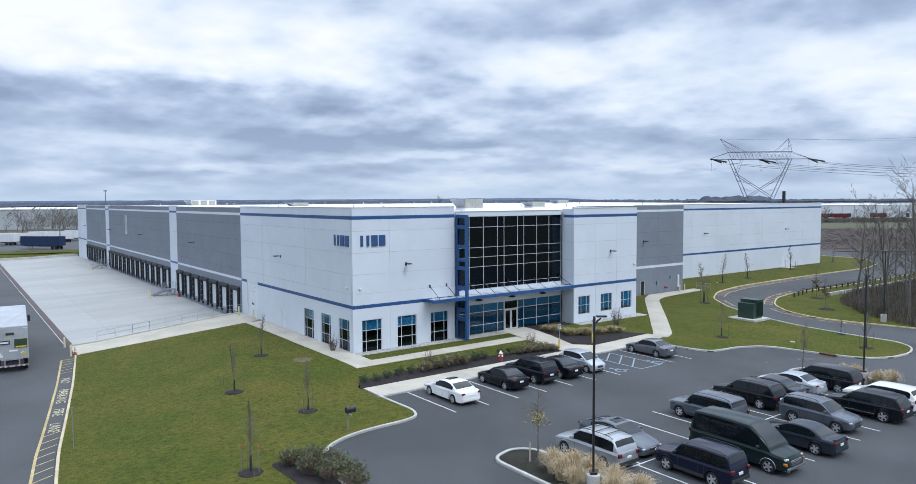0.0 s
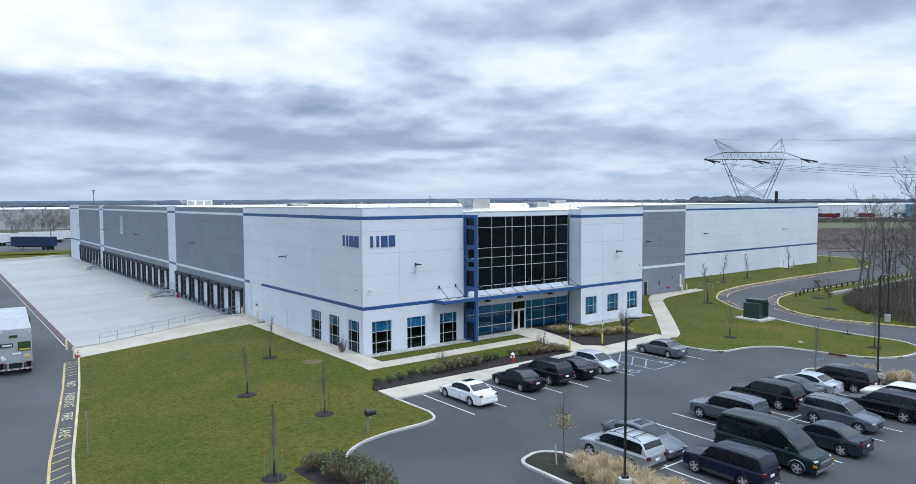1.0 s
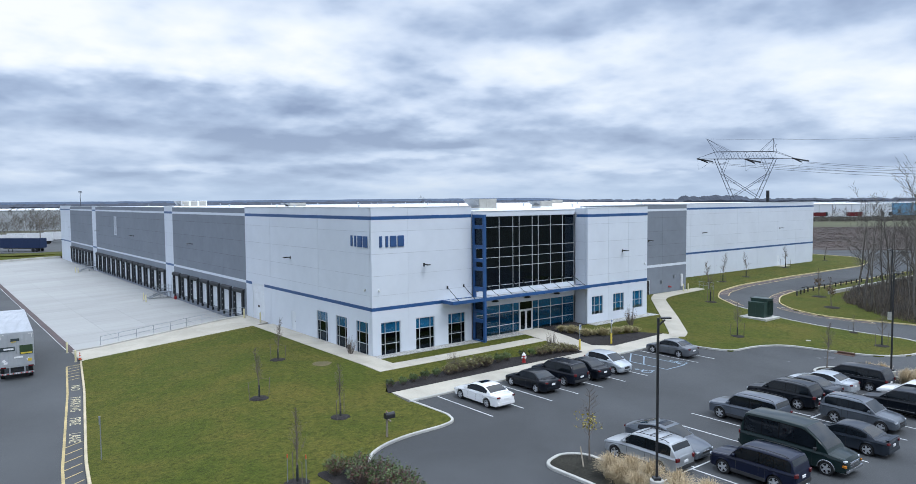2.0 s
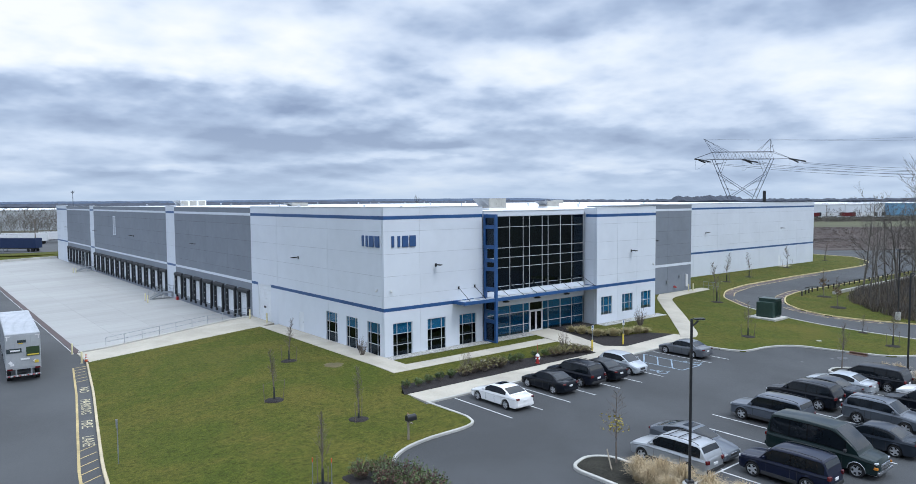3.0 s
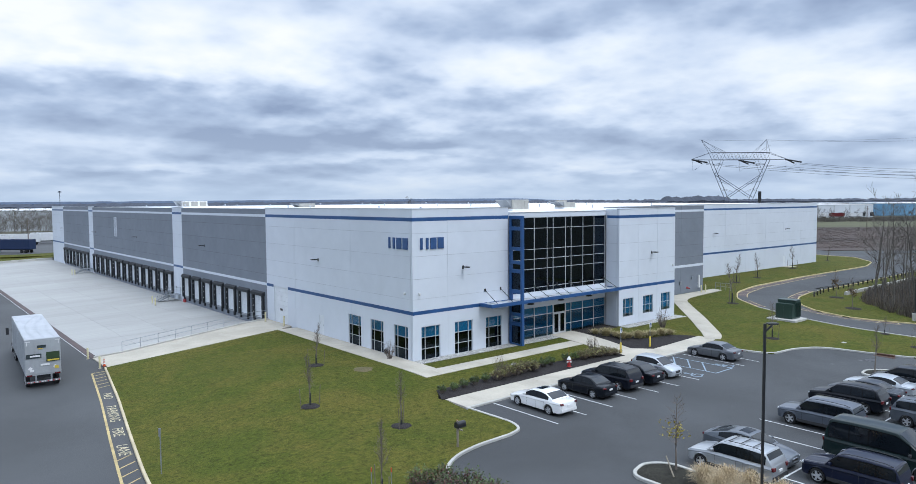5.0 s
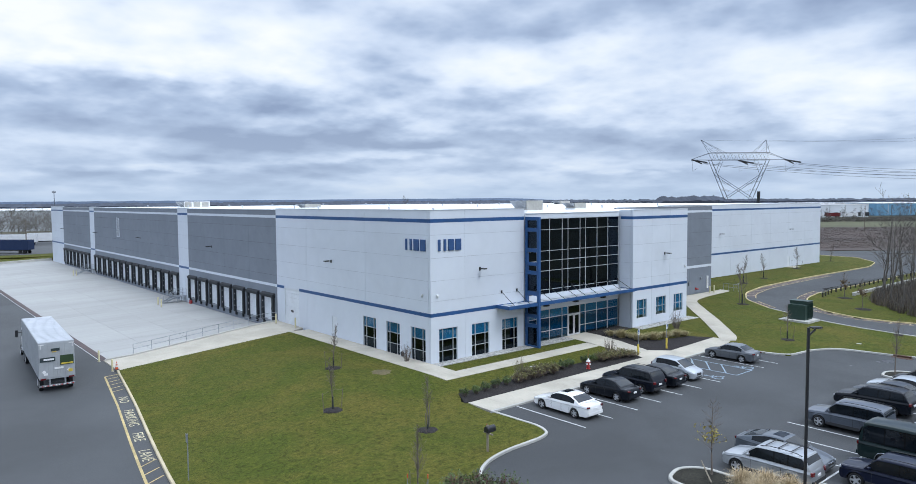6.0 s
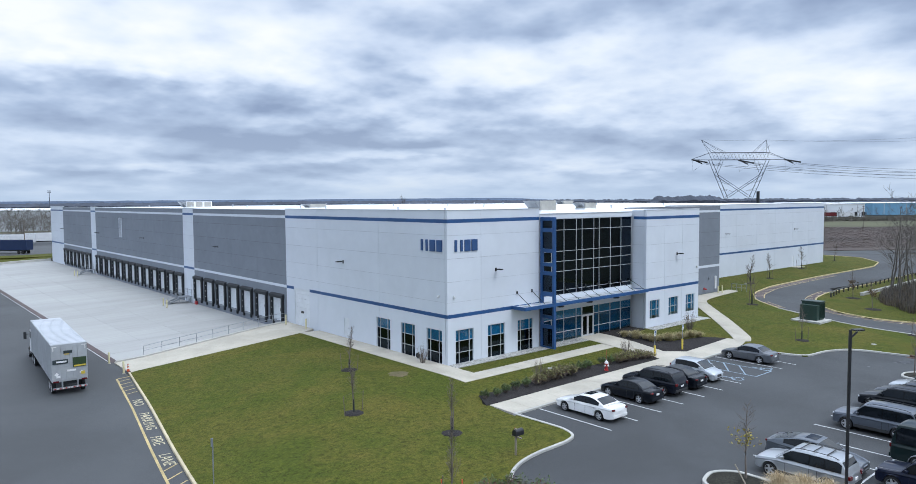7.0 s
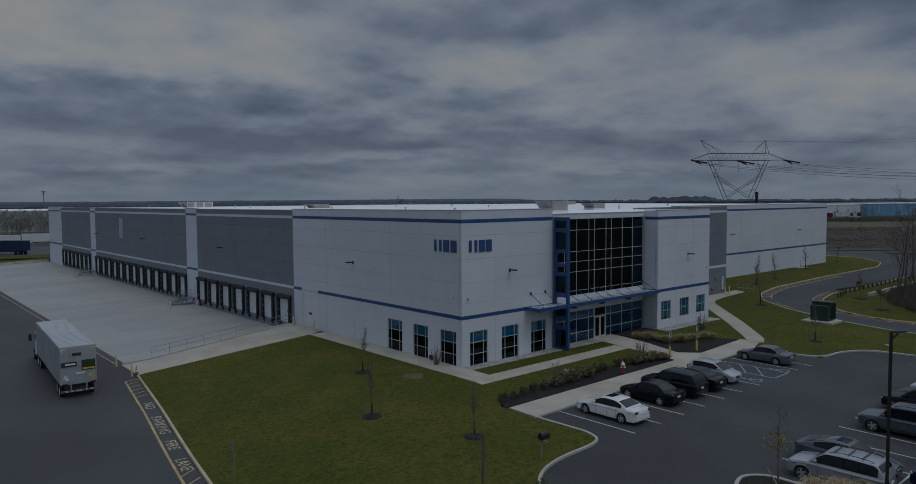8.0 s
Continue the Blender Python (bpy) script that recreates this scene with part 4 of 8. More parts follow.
# dock positions
def dock_door():
    d = thing("dock_door", label="white sectional dock door in a black foam shelter", category="dock door", group="dock doors along the yard")
    W2 = 1.25
    for k in range(5):
        bm = bmesh.new()
        box(bm, -W2, 0.04, 0.37 + k * 0.55, W2, 0.09, 0.37 + (k + 1) * 0.55 - 0.015, 0.006)
        door = part("door_section", bm, M["door_white"], d, "white steel door section", local=True)
        if k == 2:
            bm = bmesh.new()
            box(bm, 0.5, 0.02, 0.08, 0.85, 0.045, 0.4, 0.01)
            for v in bm.verts:
                v.co.z += 0.37 + k * 0.55
            part("vision_panel", bm, M["black_paint"], door, "small dark vision panel", local=True)
    for s in (-1, 1):
        bm = bmesh.new()
        a, b = sorted((s * 1.26, s * 1.60))
        box(bm, a, -0.3, 0.2, b, -0.004, 3.42, 0.04)
        pad = part("side_pad", bm, M["black"], d, "black foam shelter side", local=True)
        for z in (0.9, 1.7, 2.5):
            bm = bmesh.new()
            a, b = sorted((s * 1.255, s * 1.262))
            box(bm, a, -0.24, z, b, -0.19, z + 0.14)
            part("guide_mark", bm, M["white"], pad, "small white guide mark", local=True)
        bm = bmesh.new()
        a, b = sorted((s * 1.25, s * 0.95))
        box(bm, a, -0.22, -0.22, b, -0.004, 0.3, 0.02)
        part("bumper", bm, M["black"], d, "black rubber dock bumper", local=True)
    bm = bmesh.new()
    vs = [bm.verts.new(p) for p in ((-1.70, 0, 3.66), (1.70, 0, 3.66), (1.70, -0.36, 3.50), (-1.70, -0.36, 3.50), (-1.70, -0.36, 3.16), (1.70, -0.36, 3.16), (1.70, -0.0, 3.16), (-1.70, -0.0, 3.16))]
    for q in ((0, 1, 2, 3), (3, 2, 5, 4), (4, 5, 6, 7), (1, 6, 5, 2), (0, 3, 4, 7), (0, 7, 6, 1)):
        bm.faces.new([vs[i] for i in q])
    bmesh.ops.recalc_face_normals(bm, faces=bm.faces)
    part("hood", bm, M["black"], d, "black foam shelter head", local=True)
    bm = bmesh.new()
    box(bm, -0.9, -0.12, 0.18, 0.9, 0.0, 0.34, 0.01)
    part("dock_lip", bm, M["steel"], d, "steel dock leveller lip", local=True)
    return d


dock0 = dock_door()
dock0.matrix_basis = pose(WX, DOCKS[0], 0, 0, 0, -90)
for y in DOCKS[1:]:
    copy_thing(dock0, pose(WX, y, 0, 0, 0, -90))


def steel_door(m, u0, u1, z0, z1, label, ribs=0, window=False):
    p = m @ Vector(((u0 + u1) / 2, 0, z0))
    d = thing("steel_door", *p, label, "door")
    bm = bmesh.new()
    f = 0.05
    plate(bm, u0, u1, z0, z1, [(u0 + f, u1 - f, z0 - 1, z1 - f)], 0.01, 0.14)
    part("frame", bm, M["door_white"], d, m=m)
    if ribs:
        h = (z1 - z0 - f) / ribs
        for k in range(ribs):
            bm = bmesh.new()
            box(bm, u0 + f, 0.08, z0 + k * h, u1 - f, 0.12, z0 + (k + 1) * h - 0.012, 0.004)
            part("door_section", bm, M["door_white"], d, m=m)
    else:
        bm = bmesh.new()
        box(bm, u0 + f, 0.05, z0, u1 - f, 0.1, z1 - f, 0.004)
        leaf = part("leaf", bm, M["door_white"] if not window else M["black_paint"], d, m=m)
        bm = bmesh.new()
        box(bm, u1 - 0.2, -0.0, z0 + 1.0, u1 - 0.12, 0.05, z0 + 1.1, 0.01)
        part("handle", bm, M["steel"], leaf, m=m)
    return d


drive = steel_door(SIDE, -83.3, -79.75, 0.46, 4.65, "tall white sectional drive-in door above the ramp", 8)
bm = bmesh.new()
box(bm, -81.9, 0.06, 1.9, -81.3, 0.085, 2.15, 0.01)
part("vision_panel", bm, M["black_paint"], drive, "small dark vision panel", m=SIDE)
steel_door(SIDE, -72.55, -71.5, 0.5, 2.6, "white steel side door in the wall")
steel_door(SIDE, -116.6, -115.5, 0.42, 2.6, "white steel door above dock stairs")
steel_door(GREY, 81.05, 82.0, 0.46, 2.55, "dark steel side door in the grey wall", window=True)
steel_door(FAR, 137.2, 138.2, 0.42, 2.6, "white steel door in the far wall")
bm = bmesh.new()
box(bm, 136.2, 71.9, 0.2, 139.2, 73.7, 0.5, 0.02)
solo("door_landing", bm, M["concrete"], "small concrete landing below a far door", "landing")

# small things on the walls
for x, z, w, h, mat, lab in ((89.6, 1.4, 0.35, 1.9, "white", "white painted pipe enclosure on the grey wall"), (84.6, 1.5, 0.35, 0.5, "steel", "grey meter box on the wall"), (87.8, 2.1, 0.25, 0.35, "steel", "small grey junction box on the wall")):
    bm = bmesh.new()
    box(bm, x, 64.3, z - h / 2 + 0.6, x + w, 64.498, z + h / 2 + 0.6, 0.02)
    solo("wall_box", bm, M[mat], lab, "utility box")
fdc = thing("fire_connection", 86.7, 64.3, 0.9, "red fire department connection on the wall", "fire connection")
bm = bmesh.new()
turned(bm, [(0.18, 0), (0.18, 0.03)], 14)
part("wall_plate", bm, M["red"], fdc, local=True, m=pose(0, 0.19, 0.35, 90, 0, 0))
for s in (-1, 1):
    bm = bmesh.new()
    tube(bm, (0, 0.15, 0.35), (s * 0.22, -0.18, 0.28), 0.08, n=10)
    part("inlet", bm, M["red"], fdc, local=True)
lv = thing("wall_louvre", WX, 153.4, 9.8, "tall pale grey louvre high on the grey wall", "louvre")
bm = bmesh.new()
plate(bm, -154.3, -152.5, 8.0, 11.7, [(-154.2, -152.6, 8.1, 11.6)], -0.06, -0.002)
part("frame", bm, M["wall_white"], lv, m=SIDE)
for k in range(18):
    bm = bmesh.new()
    z = 8.12 + k * 0.193
    box(bm, -154.2, -0.05, z, -152.6, -0.01, z + 0.14)
    part("slat", bm, M["joint"], lv, m=SIDE)
hb = thing("hose_reel", 29.6, 59.6, 0.5, "small black hose reel at the wall foot", "hose reel")
bm = bmesh.new()
turned(bm, [(0.22, -0.06), (0.22, 0.06)], 16)
part("drum", bm, M["black"], hb, local=True, m=pose(0, 0, 0.3, 0, 90, 0))
bm = bmesh.new()
box(bm, -0.05, -0.08, 0.0, 0.25, 0.08, 0.35, 0.02)
part("bracket", bm, M["steel"], hb, local=True)


def dock_stair(y):
    """Steel stairs that run out from the wall, with a landing and tube rails."""
    s = thing("dock_stairs", 27.5, y, -0.5, "galvanised steel stairs with rails beside the docks", "stairs", "dock stairs")
    bm = bmesh.new()
    box(bm, 28.3, y - 0.9, 0.3, 29.88, y + 0.9, 0.38)
    part("landing", bm, M["steel"], s)
    n = 6
    for k in range(n):
        bm = bmesh.new()
        z = 0.34 - (k + 1) * 0.145
        box(bm, 28.3 - (k + 1) * 0.3, y - 0.6, z - 0.04, 28.3 - k * 0.3 + 0.02, y + 0.6, z, 0.008)
        part("tread", bm, M["steel"], s)
    for sy in (-0.62, 0.62):
        bm = bmesh.new()
        vs = [bm.verts.new(p) for p in ((28.3, y + sy, 0.36), (28.3, y + sy, 0.08), (26.4, y + sy, -0.55), (26.4, y + sy, -0.4), (26.6, y + sy, -0.4))]
        f = bm.faces.new(vs)
        ex = bmesh.ops.extrude_face_region(bm, geom=[f])
        bmesh.ops.translate(bm, vec=(0, 0.04, 0), verts=[v for v in ex["geom"] if isinstance(v, bmesh.types.BMVert)])
        bmesh.ops.recalc_face_normals(bm, faces=bm.faces)
        part("stringer", bm, M["steel"], s)
        for h in (0.55, 1.05):
            bm = bmesh.new()
            pts = [(26.5, y + sy, -0.5 + h), (28.3, y + sy, 0.36 + h), (29.85, y + sy * 1.4, 0.36 + h)]
            pipe(bm, pts, 0.024, 6)
            part("rail", bm, M["steel"], s)
        for x, z in ((26.5, -0.5), (27.4, -0.08), (28.3, 0.36), (29.8, 0.36)):
            bm = bmesh.new()
            yy = y + sy * (1.4 if x > 29 else 1)
            tube(bm, (x, yy, z), (x, yy, z + 1.05), 0.024, n=6)
            part("post", bm, M["steel"], s)
    for x in (28.5, 29.6):
        for yy in (y - 0.8, y + 0.8):
            bm = bmesh.new()
            tube(bm, (x, yy, -0.62), (x, yy, 0.32), 0.04, n=8)
            part("leg", bm, M["steel"], s)


dock_stair(117.0)
dock_stair(173.9)


def bollard(r=0.09, h=1.15):
    b = thing("bollard", label="pale yellow painted steel bollard", category="bollard", group="yellow bollards")
    bm = bmesh.new()
    turned(bm, [(r, -0.2), (r, h - 0.05), (r * 0.7, h - 0.01), (r * 0.2, h)], 14)
    part("post", bm, M["cream"], b, local=True, smooth=True)
    bm = bmesh.new()
    turned(bm, [(r + 0.05, 0.0), (r + 0.04, 0.05)], 14)
    part("collar", bm, M["concrete"], b, local=True)
    return b


bol0 = bollard()
bol0.matrix_basis = Matrix.Translation((10.12, 83.5, -1.05))
for x, y, z in ((10.05, 78.3, -1.03), (28.9, 83.6, 0.47), (29.2, 79.4, 0.5), (25.6, 116.0, -0.58), (25.3, 113.5, -0.58), (25.5, 171.7, -0.58), (25.8, 170.4, -0.58), (88.8, 63.4, 0.42), (90.02, 63.41, 0.42)):
    copy_thing(bol0, Matrix.Translation((x, y, z)))

# ramp railing
RAIL = thing("ramp_railing", 21, 82, 0.3, "galvanised steel tube railing along the ramp", "railing")
RA, RB = Vector((13.15, 82.92)), Vector((29.6, 84.87))
n_post = 10
for k in range(n_post):
    p = RA + (RB - RA) * (k / (n_post - 1))
    z = ramp_g(p.x, p.y) + 0.2
    bm = bmesh.new()
    tube(bm, (p.x, p.y, z - 0.05), (p.x, p.y, z + 0.95), 0.026, n=7)
    part("post", bm, M["steel"], RAIL)
for h in (0.48, 0.95):
    bm = bmesh.new()
    ps = [RA + (RB - RA) * (k / 18) for k in range(19)]
    pipe(bm, [(p.x, p.y, ramp_g(p.x, p.y) + 0.2 + h) for p in ps], 0.024, 7)
    part("rail", bm, M["steel"], RAIL)
bm = bmesh.new()
box(bm, WX - 0.35, 113.6, -0.6, WX - 0.1, 114.3, -0.1, 0.02)
solo("red_standpipe", bm, M["red"], "small red standpipe box at the yard wall", "standpipe")

# roof plant
def roof_unit(x, y, z, lx, ly, h, label, mat="beige_metal"):
    u = thing("roof_unit", x, y, z, label, "roof unit", "rooftop air units")
    bm = bmesh.new()
    box(bm, -lx / 2, -ly / 2, 0.25, lx / 2, ly / 2, h, 0.03)
    part("cabinet", bm, M[mat], u, local=True)
    bm = bmesh.new()
    box(bm, -lx / 2 - 0.05, -ly / 2 - 0.05, -0.05, lx / 2 + 0.05, ly / 2 + 0.05, 0.25)
    part("curb", bm, M["roof"], u, local=True)
    bm = bmesh.new()
    vs = [bm.verts.new(p) for p in ((-lx / 2 - 0.9, -ly / 2 + 0.1, h), (-lx / 2, -ly / 2 + 0.1, h), (-lx / 2, -ly / 2 + 0.1, 0.4), (-lx / 2 - 0.9, ly / 2 - 0.1, h), (-lx / 2, ly / 2 - 0.1, h), (-lx / 2, ly / 2 - 0.1, 0.4))]
    for q in ((0, 1, 2), (5, 4, 3), (0, 3, 4, 1), (0, 2, 5, 3), (1, 4, 5, 2)):
        bm.faces.new([vs[i] for i in q])
    part("intake_hood", bm, M["steel"], u, local=True)
    for k in range(3):
        bm = bmesh.new()
        box(bm, -lx / 2 + 0.15 + k * lx / 3, -ly / 2 - 0.02, 0.4, -lx / 2 + (k + 0.85) * lx / 3, -ly / 2 + 0.01, h - 0.12)
        part("access_panel", bm, M["beige_metal"], u, local=True)


roof_unit(46.6, 60.2, 13.25, 2.4, 1.8, 1.25, "beige rooftop air unit with an intake hood")
roof_unit(47.2, 160.5, 13.25, 5.5, 3.0, 1.5, "white rooftop air unit with an intake hood", "white")
roof_unit(63.5, 68.0, 13.25, 2.2, 1.6, 0.9, "beige rooftop air unit with an intake hood")
roof_unit(51.0, 116.0, 13.25, 3.0, 2.0, 0.9, "beige rooftop air unit with an intake hood")
roof_unit(118.0, 118.0, 13.25, 3.5, 2.0, 1.1, "beige rooftop air unit with an intake hood")
vent = thing("roof_vent", 36, 66, 13.25, "small dark roof vent pipe on white membrane", "roof vent", "roof vents")
bm = bmesh.new()
turned(bm, [(0.09, 0), (0.09, 0.35), (0.16, 0.36), (0.16, 0.45)], 10)
part("pipe", bm, M["joint"], vent, local=True)
for k, (x, y) in enumerate((34 + 7.5 * i + (j % 2) * 3, 70 + 13 * j) for j in range(9) for i in range(12)):
    if k % 4 == 1 and (x > 66 or y > 60) and not (x > 90 and y < 78):
        copy_thing(vent, Matrix.Translation((x, y, 13.25 + 0.42 * (1 - abs(y - 140) / 84))))
M["damp"] = material("damp_asphalt", (0.022, 0.023, 0.027), (0.032, 0.033, 0.037), 0.45, scale=6)

# ---- road markings ----
def marking(name, lines, mat, label, w=0.11, height=g, over=0.012):
    """Each painted line is a strip of its own under one marking."""
    root = thing(name, lines[0][0][0], lines[0][0][1], 0, label, "road marking", kind="structure")
    for a, b in lines:
        bm = bmesh.new()
        stripe(bm, a, b, w, over, height)
        part("line", bm, mat, root)


marking("stall_lines", [((x, 37.18), (x, 43.33)) for x in (27.83, 30.65, 33.43, 36.21, 39.0, 41.67, 44.51, 51.69, 54.35)], M["line_white"], "white stall lines before the building")
ROW = [30.38 + 2.71 * k for k in range(10)]
marking("stall_lines", [((x, 23.76), (x, 29.24)) for x in ROW] + [((x - 0.3, 18.2), (x - 0.3, 23.68)) for x in ROW] + [((27.4, 23.72), (55.5, 23.72))], M["line_white"], "white stall lines of the double row")
hx0, hx1 = 47.46, 50.06
marking("access_hatching", [((hx0, 37.4), (hx0, 43.22)), ((hx1, 37.4), (hx1, 43.22)), ((hx0, 37.4), (hx1, 37.4))] + [((hx1, 43.12 - 1.45 * k), (hx0, 41.22 - 1.45 * k)) for k in range(3)], M["line_blue"], "blue hatching between accessible stalls", 0.12)


def access_mark(x, y):
    """The wheelchair mark as plain strokes."""
    root = thing("access_symbol", x, y, 0, "faded pale blue accessible parking mark", "road marking", "accessible stall marks")
    strokes = [[(0.0, 1.15), (0.0, 0.55), (0.45, 0.55), (0.62, 0.1), (0.8, 0.15)], [(0.0, 0.85), (0.38, 0.85)]]
    strokes.append([(0.02 + 0.42 * math.cos(a), 0.28 + 0.42 * math.sin(a)) for a in [radians(100 + 24 * k) for k in range(11)]])
    strokes.append([(0.0 + 0.13 * math.cos(a), 1.32 + 0.13 * math.sin(a)) for a in [radians(45 * k) for k in range(9)]])
    for s in strokes:
        bm = bmesh.new()
        for a, b in zip(s, s[1:]):
            stripe(bm, (x - 0.4 + a[0], y - 0.5 + a[1]), (x - 0.4 + b[0], y - 0.5 + b[1]), 0.11, 0.014)
        part("stroke", bm, M["line_blue"], root)


access_mark(45.99, 38.26)
access_mark(50.78, 38.18)

# fire lane along the kerb
lane_pts = [(9.02, 76.66), (7.46, 66.25), (5.72, 56.05), (4.28, 47.48), (3.36, 40.72), (2.44, 31.64)]
marking("fire_lane_border", list(zip(lane_pts, lane_pts[1:])) + [((9.02, 76.66), (10.2, 76.86))], M["line_yellow"], "worn yellow border line of the fire lane", 0.16, lane_g)


def lane_x(y, pts):
    for (xa, ya), (xb, yb) in zip(pts, pts[1:]):
        if yb <= y <= ya:
            return xa + (xb - xa) * (ya - y) / (ya - yb)
    return pts[-1][0]


hatch = []
for y in [75.55 - 1.18 * k for k in range(5)] + [51.7 - 1.6 * k for k in range(12)]:
    up = 0.35 if y > 60 else 0.75
    hatch.append(((lane_x(y, lane_pts) + 0.08, y), (lane_x(y + up, LANE) - 0.2, y + up)))
marking("fire_lane_hatching", hatch, M["line_yellow"], "pale yellow slanted bars of the fire lane", 0.11, lane_g)


def lettering(name, text, x, y, size, stretch, heading, mat, label, z=0.016):
    cu = bpy.data.curves.new("lettering", "FONT")
    cu.body, cu.size, cu.align_x, cu.align_y = text, size, "CENTER", "CENTER"
    cu.resolution_u = 3
    tmp = bpy.data.objects.new("lettering", cu)
    scene.collection.objects.link(tmp)
    me = bpy.data.meshes.new_from_object(tmp.evaluated_get(bpy.context.evaluated_depsgraph_get()))
    bpy.data.objects.remove(tmp)
    bpy.data.curves.remove(cu)
    me.materials.clear()
    me.materials.append(mat)
    ob = new(name, me)
    ob.matrix_basis = pose(x, y, 0, 0, 0, heading) @ Matrix.Diagonal((stretch, 1, 1, 1))
    for v in me.vertices:
        p = ob.matrix_basis @ v.co
        v.co.z = lane_g(p.x, p.y) + z
    return tagged(ob, label, "road marking", "fire lane words")


M["line_text"] = material("pale_yellow_line_paint", (0.60, 0.53, 0.33), (0.42, 0.38, 0.26), 0.75, scale=8, big_scale=1.5, big_amount=0.35)
for text, y, st in (("NO", 67.7, 1.07), ("PARKING", 62.4, 0.92), ("FIRE", 57.65, 0.96), ("LANE", 53.6, 0.85)):
    xm = (lane_x(y, lane_pts) + lane_x(y, LANE)) / 2
    lettering("painted_word", text, xm - 0.05, y, 1.0, st * 1.15, -99.5, M["line_text"], "painted word %s in worn pale yellow on asphalt" % text)

# loop road edge hatching
for k, line in enumerate((EAST, RIGHT)):
    pts = rounded(line, 2.0, closed=False)
    sgn = -1 if k else 1
    lo, hi = (83, 106) if k == 0 else (84, 128)
    walkline = [Vector(pts[0])]
    for p in pts[1:]:
        p = Vector(p)
        gap = (p - walkline[-1]).length
        for q in range(int(gap / 0.5)):
            walkline.append(walkline[-1].lerp(p, 0.5 / (p - walkline[-1]).length))
    offs, bars = [], []
    for q in range(0, len(walkline) - 3, 2):
        a, b = walkline[q], walkline[q + 2]
        if not lo < a.x < hi or (k == 0 and a.y < 37) or (b - a).length < 1e-4:
            continue
        t = (b - a).normalized()
        nn = Vector((-t.y, t.x)) * sgn
        offs.append((a + nn * 1.35, b + nn * 1.35))
        if q % 4 == 0:
            bars.append((a + nn * 0.2, a + nn * 1.35 + t * 0.5))
    bed = bmesh.new()
    for a, b in offs:
        t = (b - a).normalized()
        nn = Vector((-t.y, t.x)) * sgn
        stripe(bed, a - nn * 0.62, b - nn * 0.62 + t * 0.05, 1.2, 0.008)
    solo("loop_road_margin", bed, M["red_line"], "worn brown painted margin of the loop road", "road marking", "structure")
    marking("loop_road_border", offs, M["line_yellow"], "yellow border line of the loop road", 0.12)
    marking("loop_road_hatching", bars, M["line_text"], "pale slanted bars along the loop road kerb", 0.12)

# ---- planted islands in the car park ----
def island(x0, x1, y0, y1):
    pts = rounded([(x0, y0), (x1, y0), (x1, y1 - 0.9), ((x0 + x1) / 2 + 0.4, y1), (x0, y1 - 0.5)], 1.0)
    kerb("island_kerb", pts, M["kerb"], "pale concrete kerb round a planted island", closed=True, top=0.16, w=0.2)
    sheet("mulch_bed", pts, 0.1, 0.2, M["weedy_mulch"], "dark weedy mulch bed in a planted island", "mulch", 2.0)


island(24.3, 27.2, 17.8, 29.5)
island(56.93, 61.02, 18.53, 30.31)


def lamp_post(h=7.75, base=0.95):
    p = thing("parking_lamp", label="black square parking lot lamp on a concrete base", category="street lamp", group="parking lot lamps")
    bm = bmesh.new()
    turned(bm, [(0.32, -0.2), (0.32, base - 0.03), (0.29, base)], 24)
    part("concrete_base", bm, M["kerb"], p, "round pale concrete base", local=True, smooth=True)
    bm = bmesh.new()
    box(bm, -0.17, -0.17, base, 0.17, 0.17, base + 0.12, 0.01)
    part("base_cover", bm, M["black_paint"], p, local=True)
    bm = bmesh.new()
    box(bm, -0.052, -0.052, base + 0.1, 0.052, 0.052, base + h - 0.03, 0.012)
    part("pole", bm, M["black_paint"], p, local=True)
    bm = bmesh.new()
    tube(bm, (0, 0, base + h - 0.4), (0.32, 0, base + h - 0.12), 0.045)
    part("arm", bm, M["black_paint"], p, local=True)
    bm = bmesh.new()
    box(bm, 0.10, -0.13, base + h - 0.07, 0.60, 0.13, base + h, 0.02)
    head = part("head", bm, M["black_paint"], p, local=True)
    bm = bmesh.new()
    box(bm, 0.22, -0.10, base + h - 0.085, 0.56, 0.10, base + h - 0.07)
    part("lens", bm, M["alu"], head, local=True)
    return p


lp = lamp_post()
lp.matrix_basis = pose(25.32, 22.53, 0.1, 0, 0, -35)
copy_thing(lp, pose(58.26, 24.32, g(58.26, 24.32) + 0.1, 0, 0, -35))
copy_thing(lp, pose(91.51, 36.27, g(91.51, 36.27) + 0.1, 0, 0, 145))

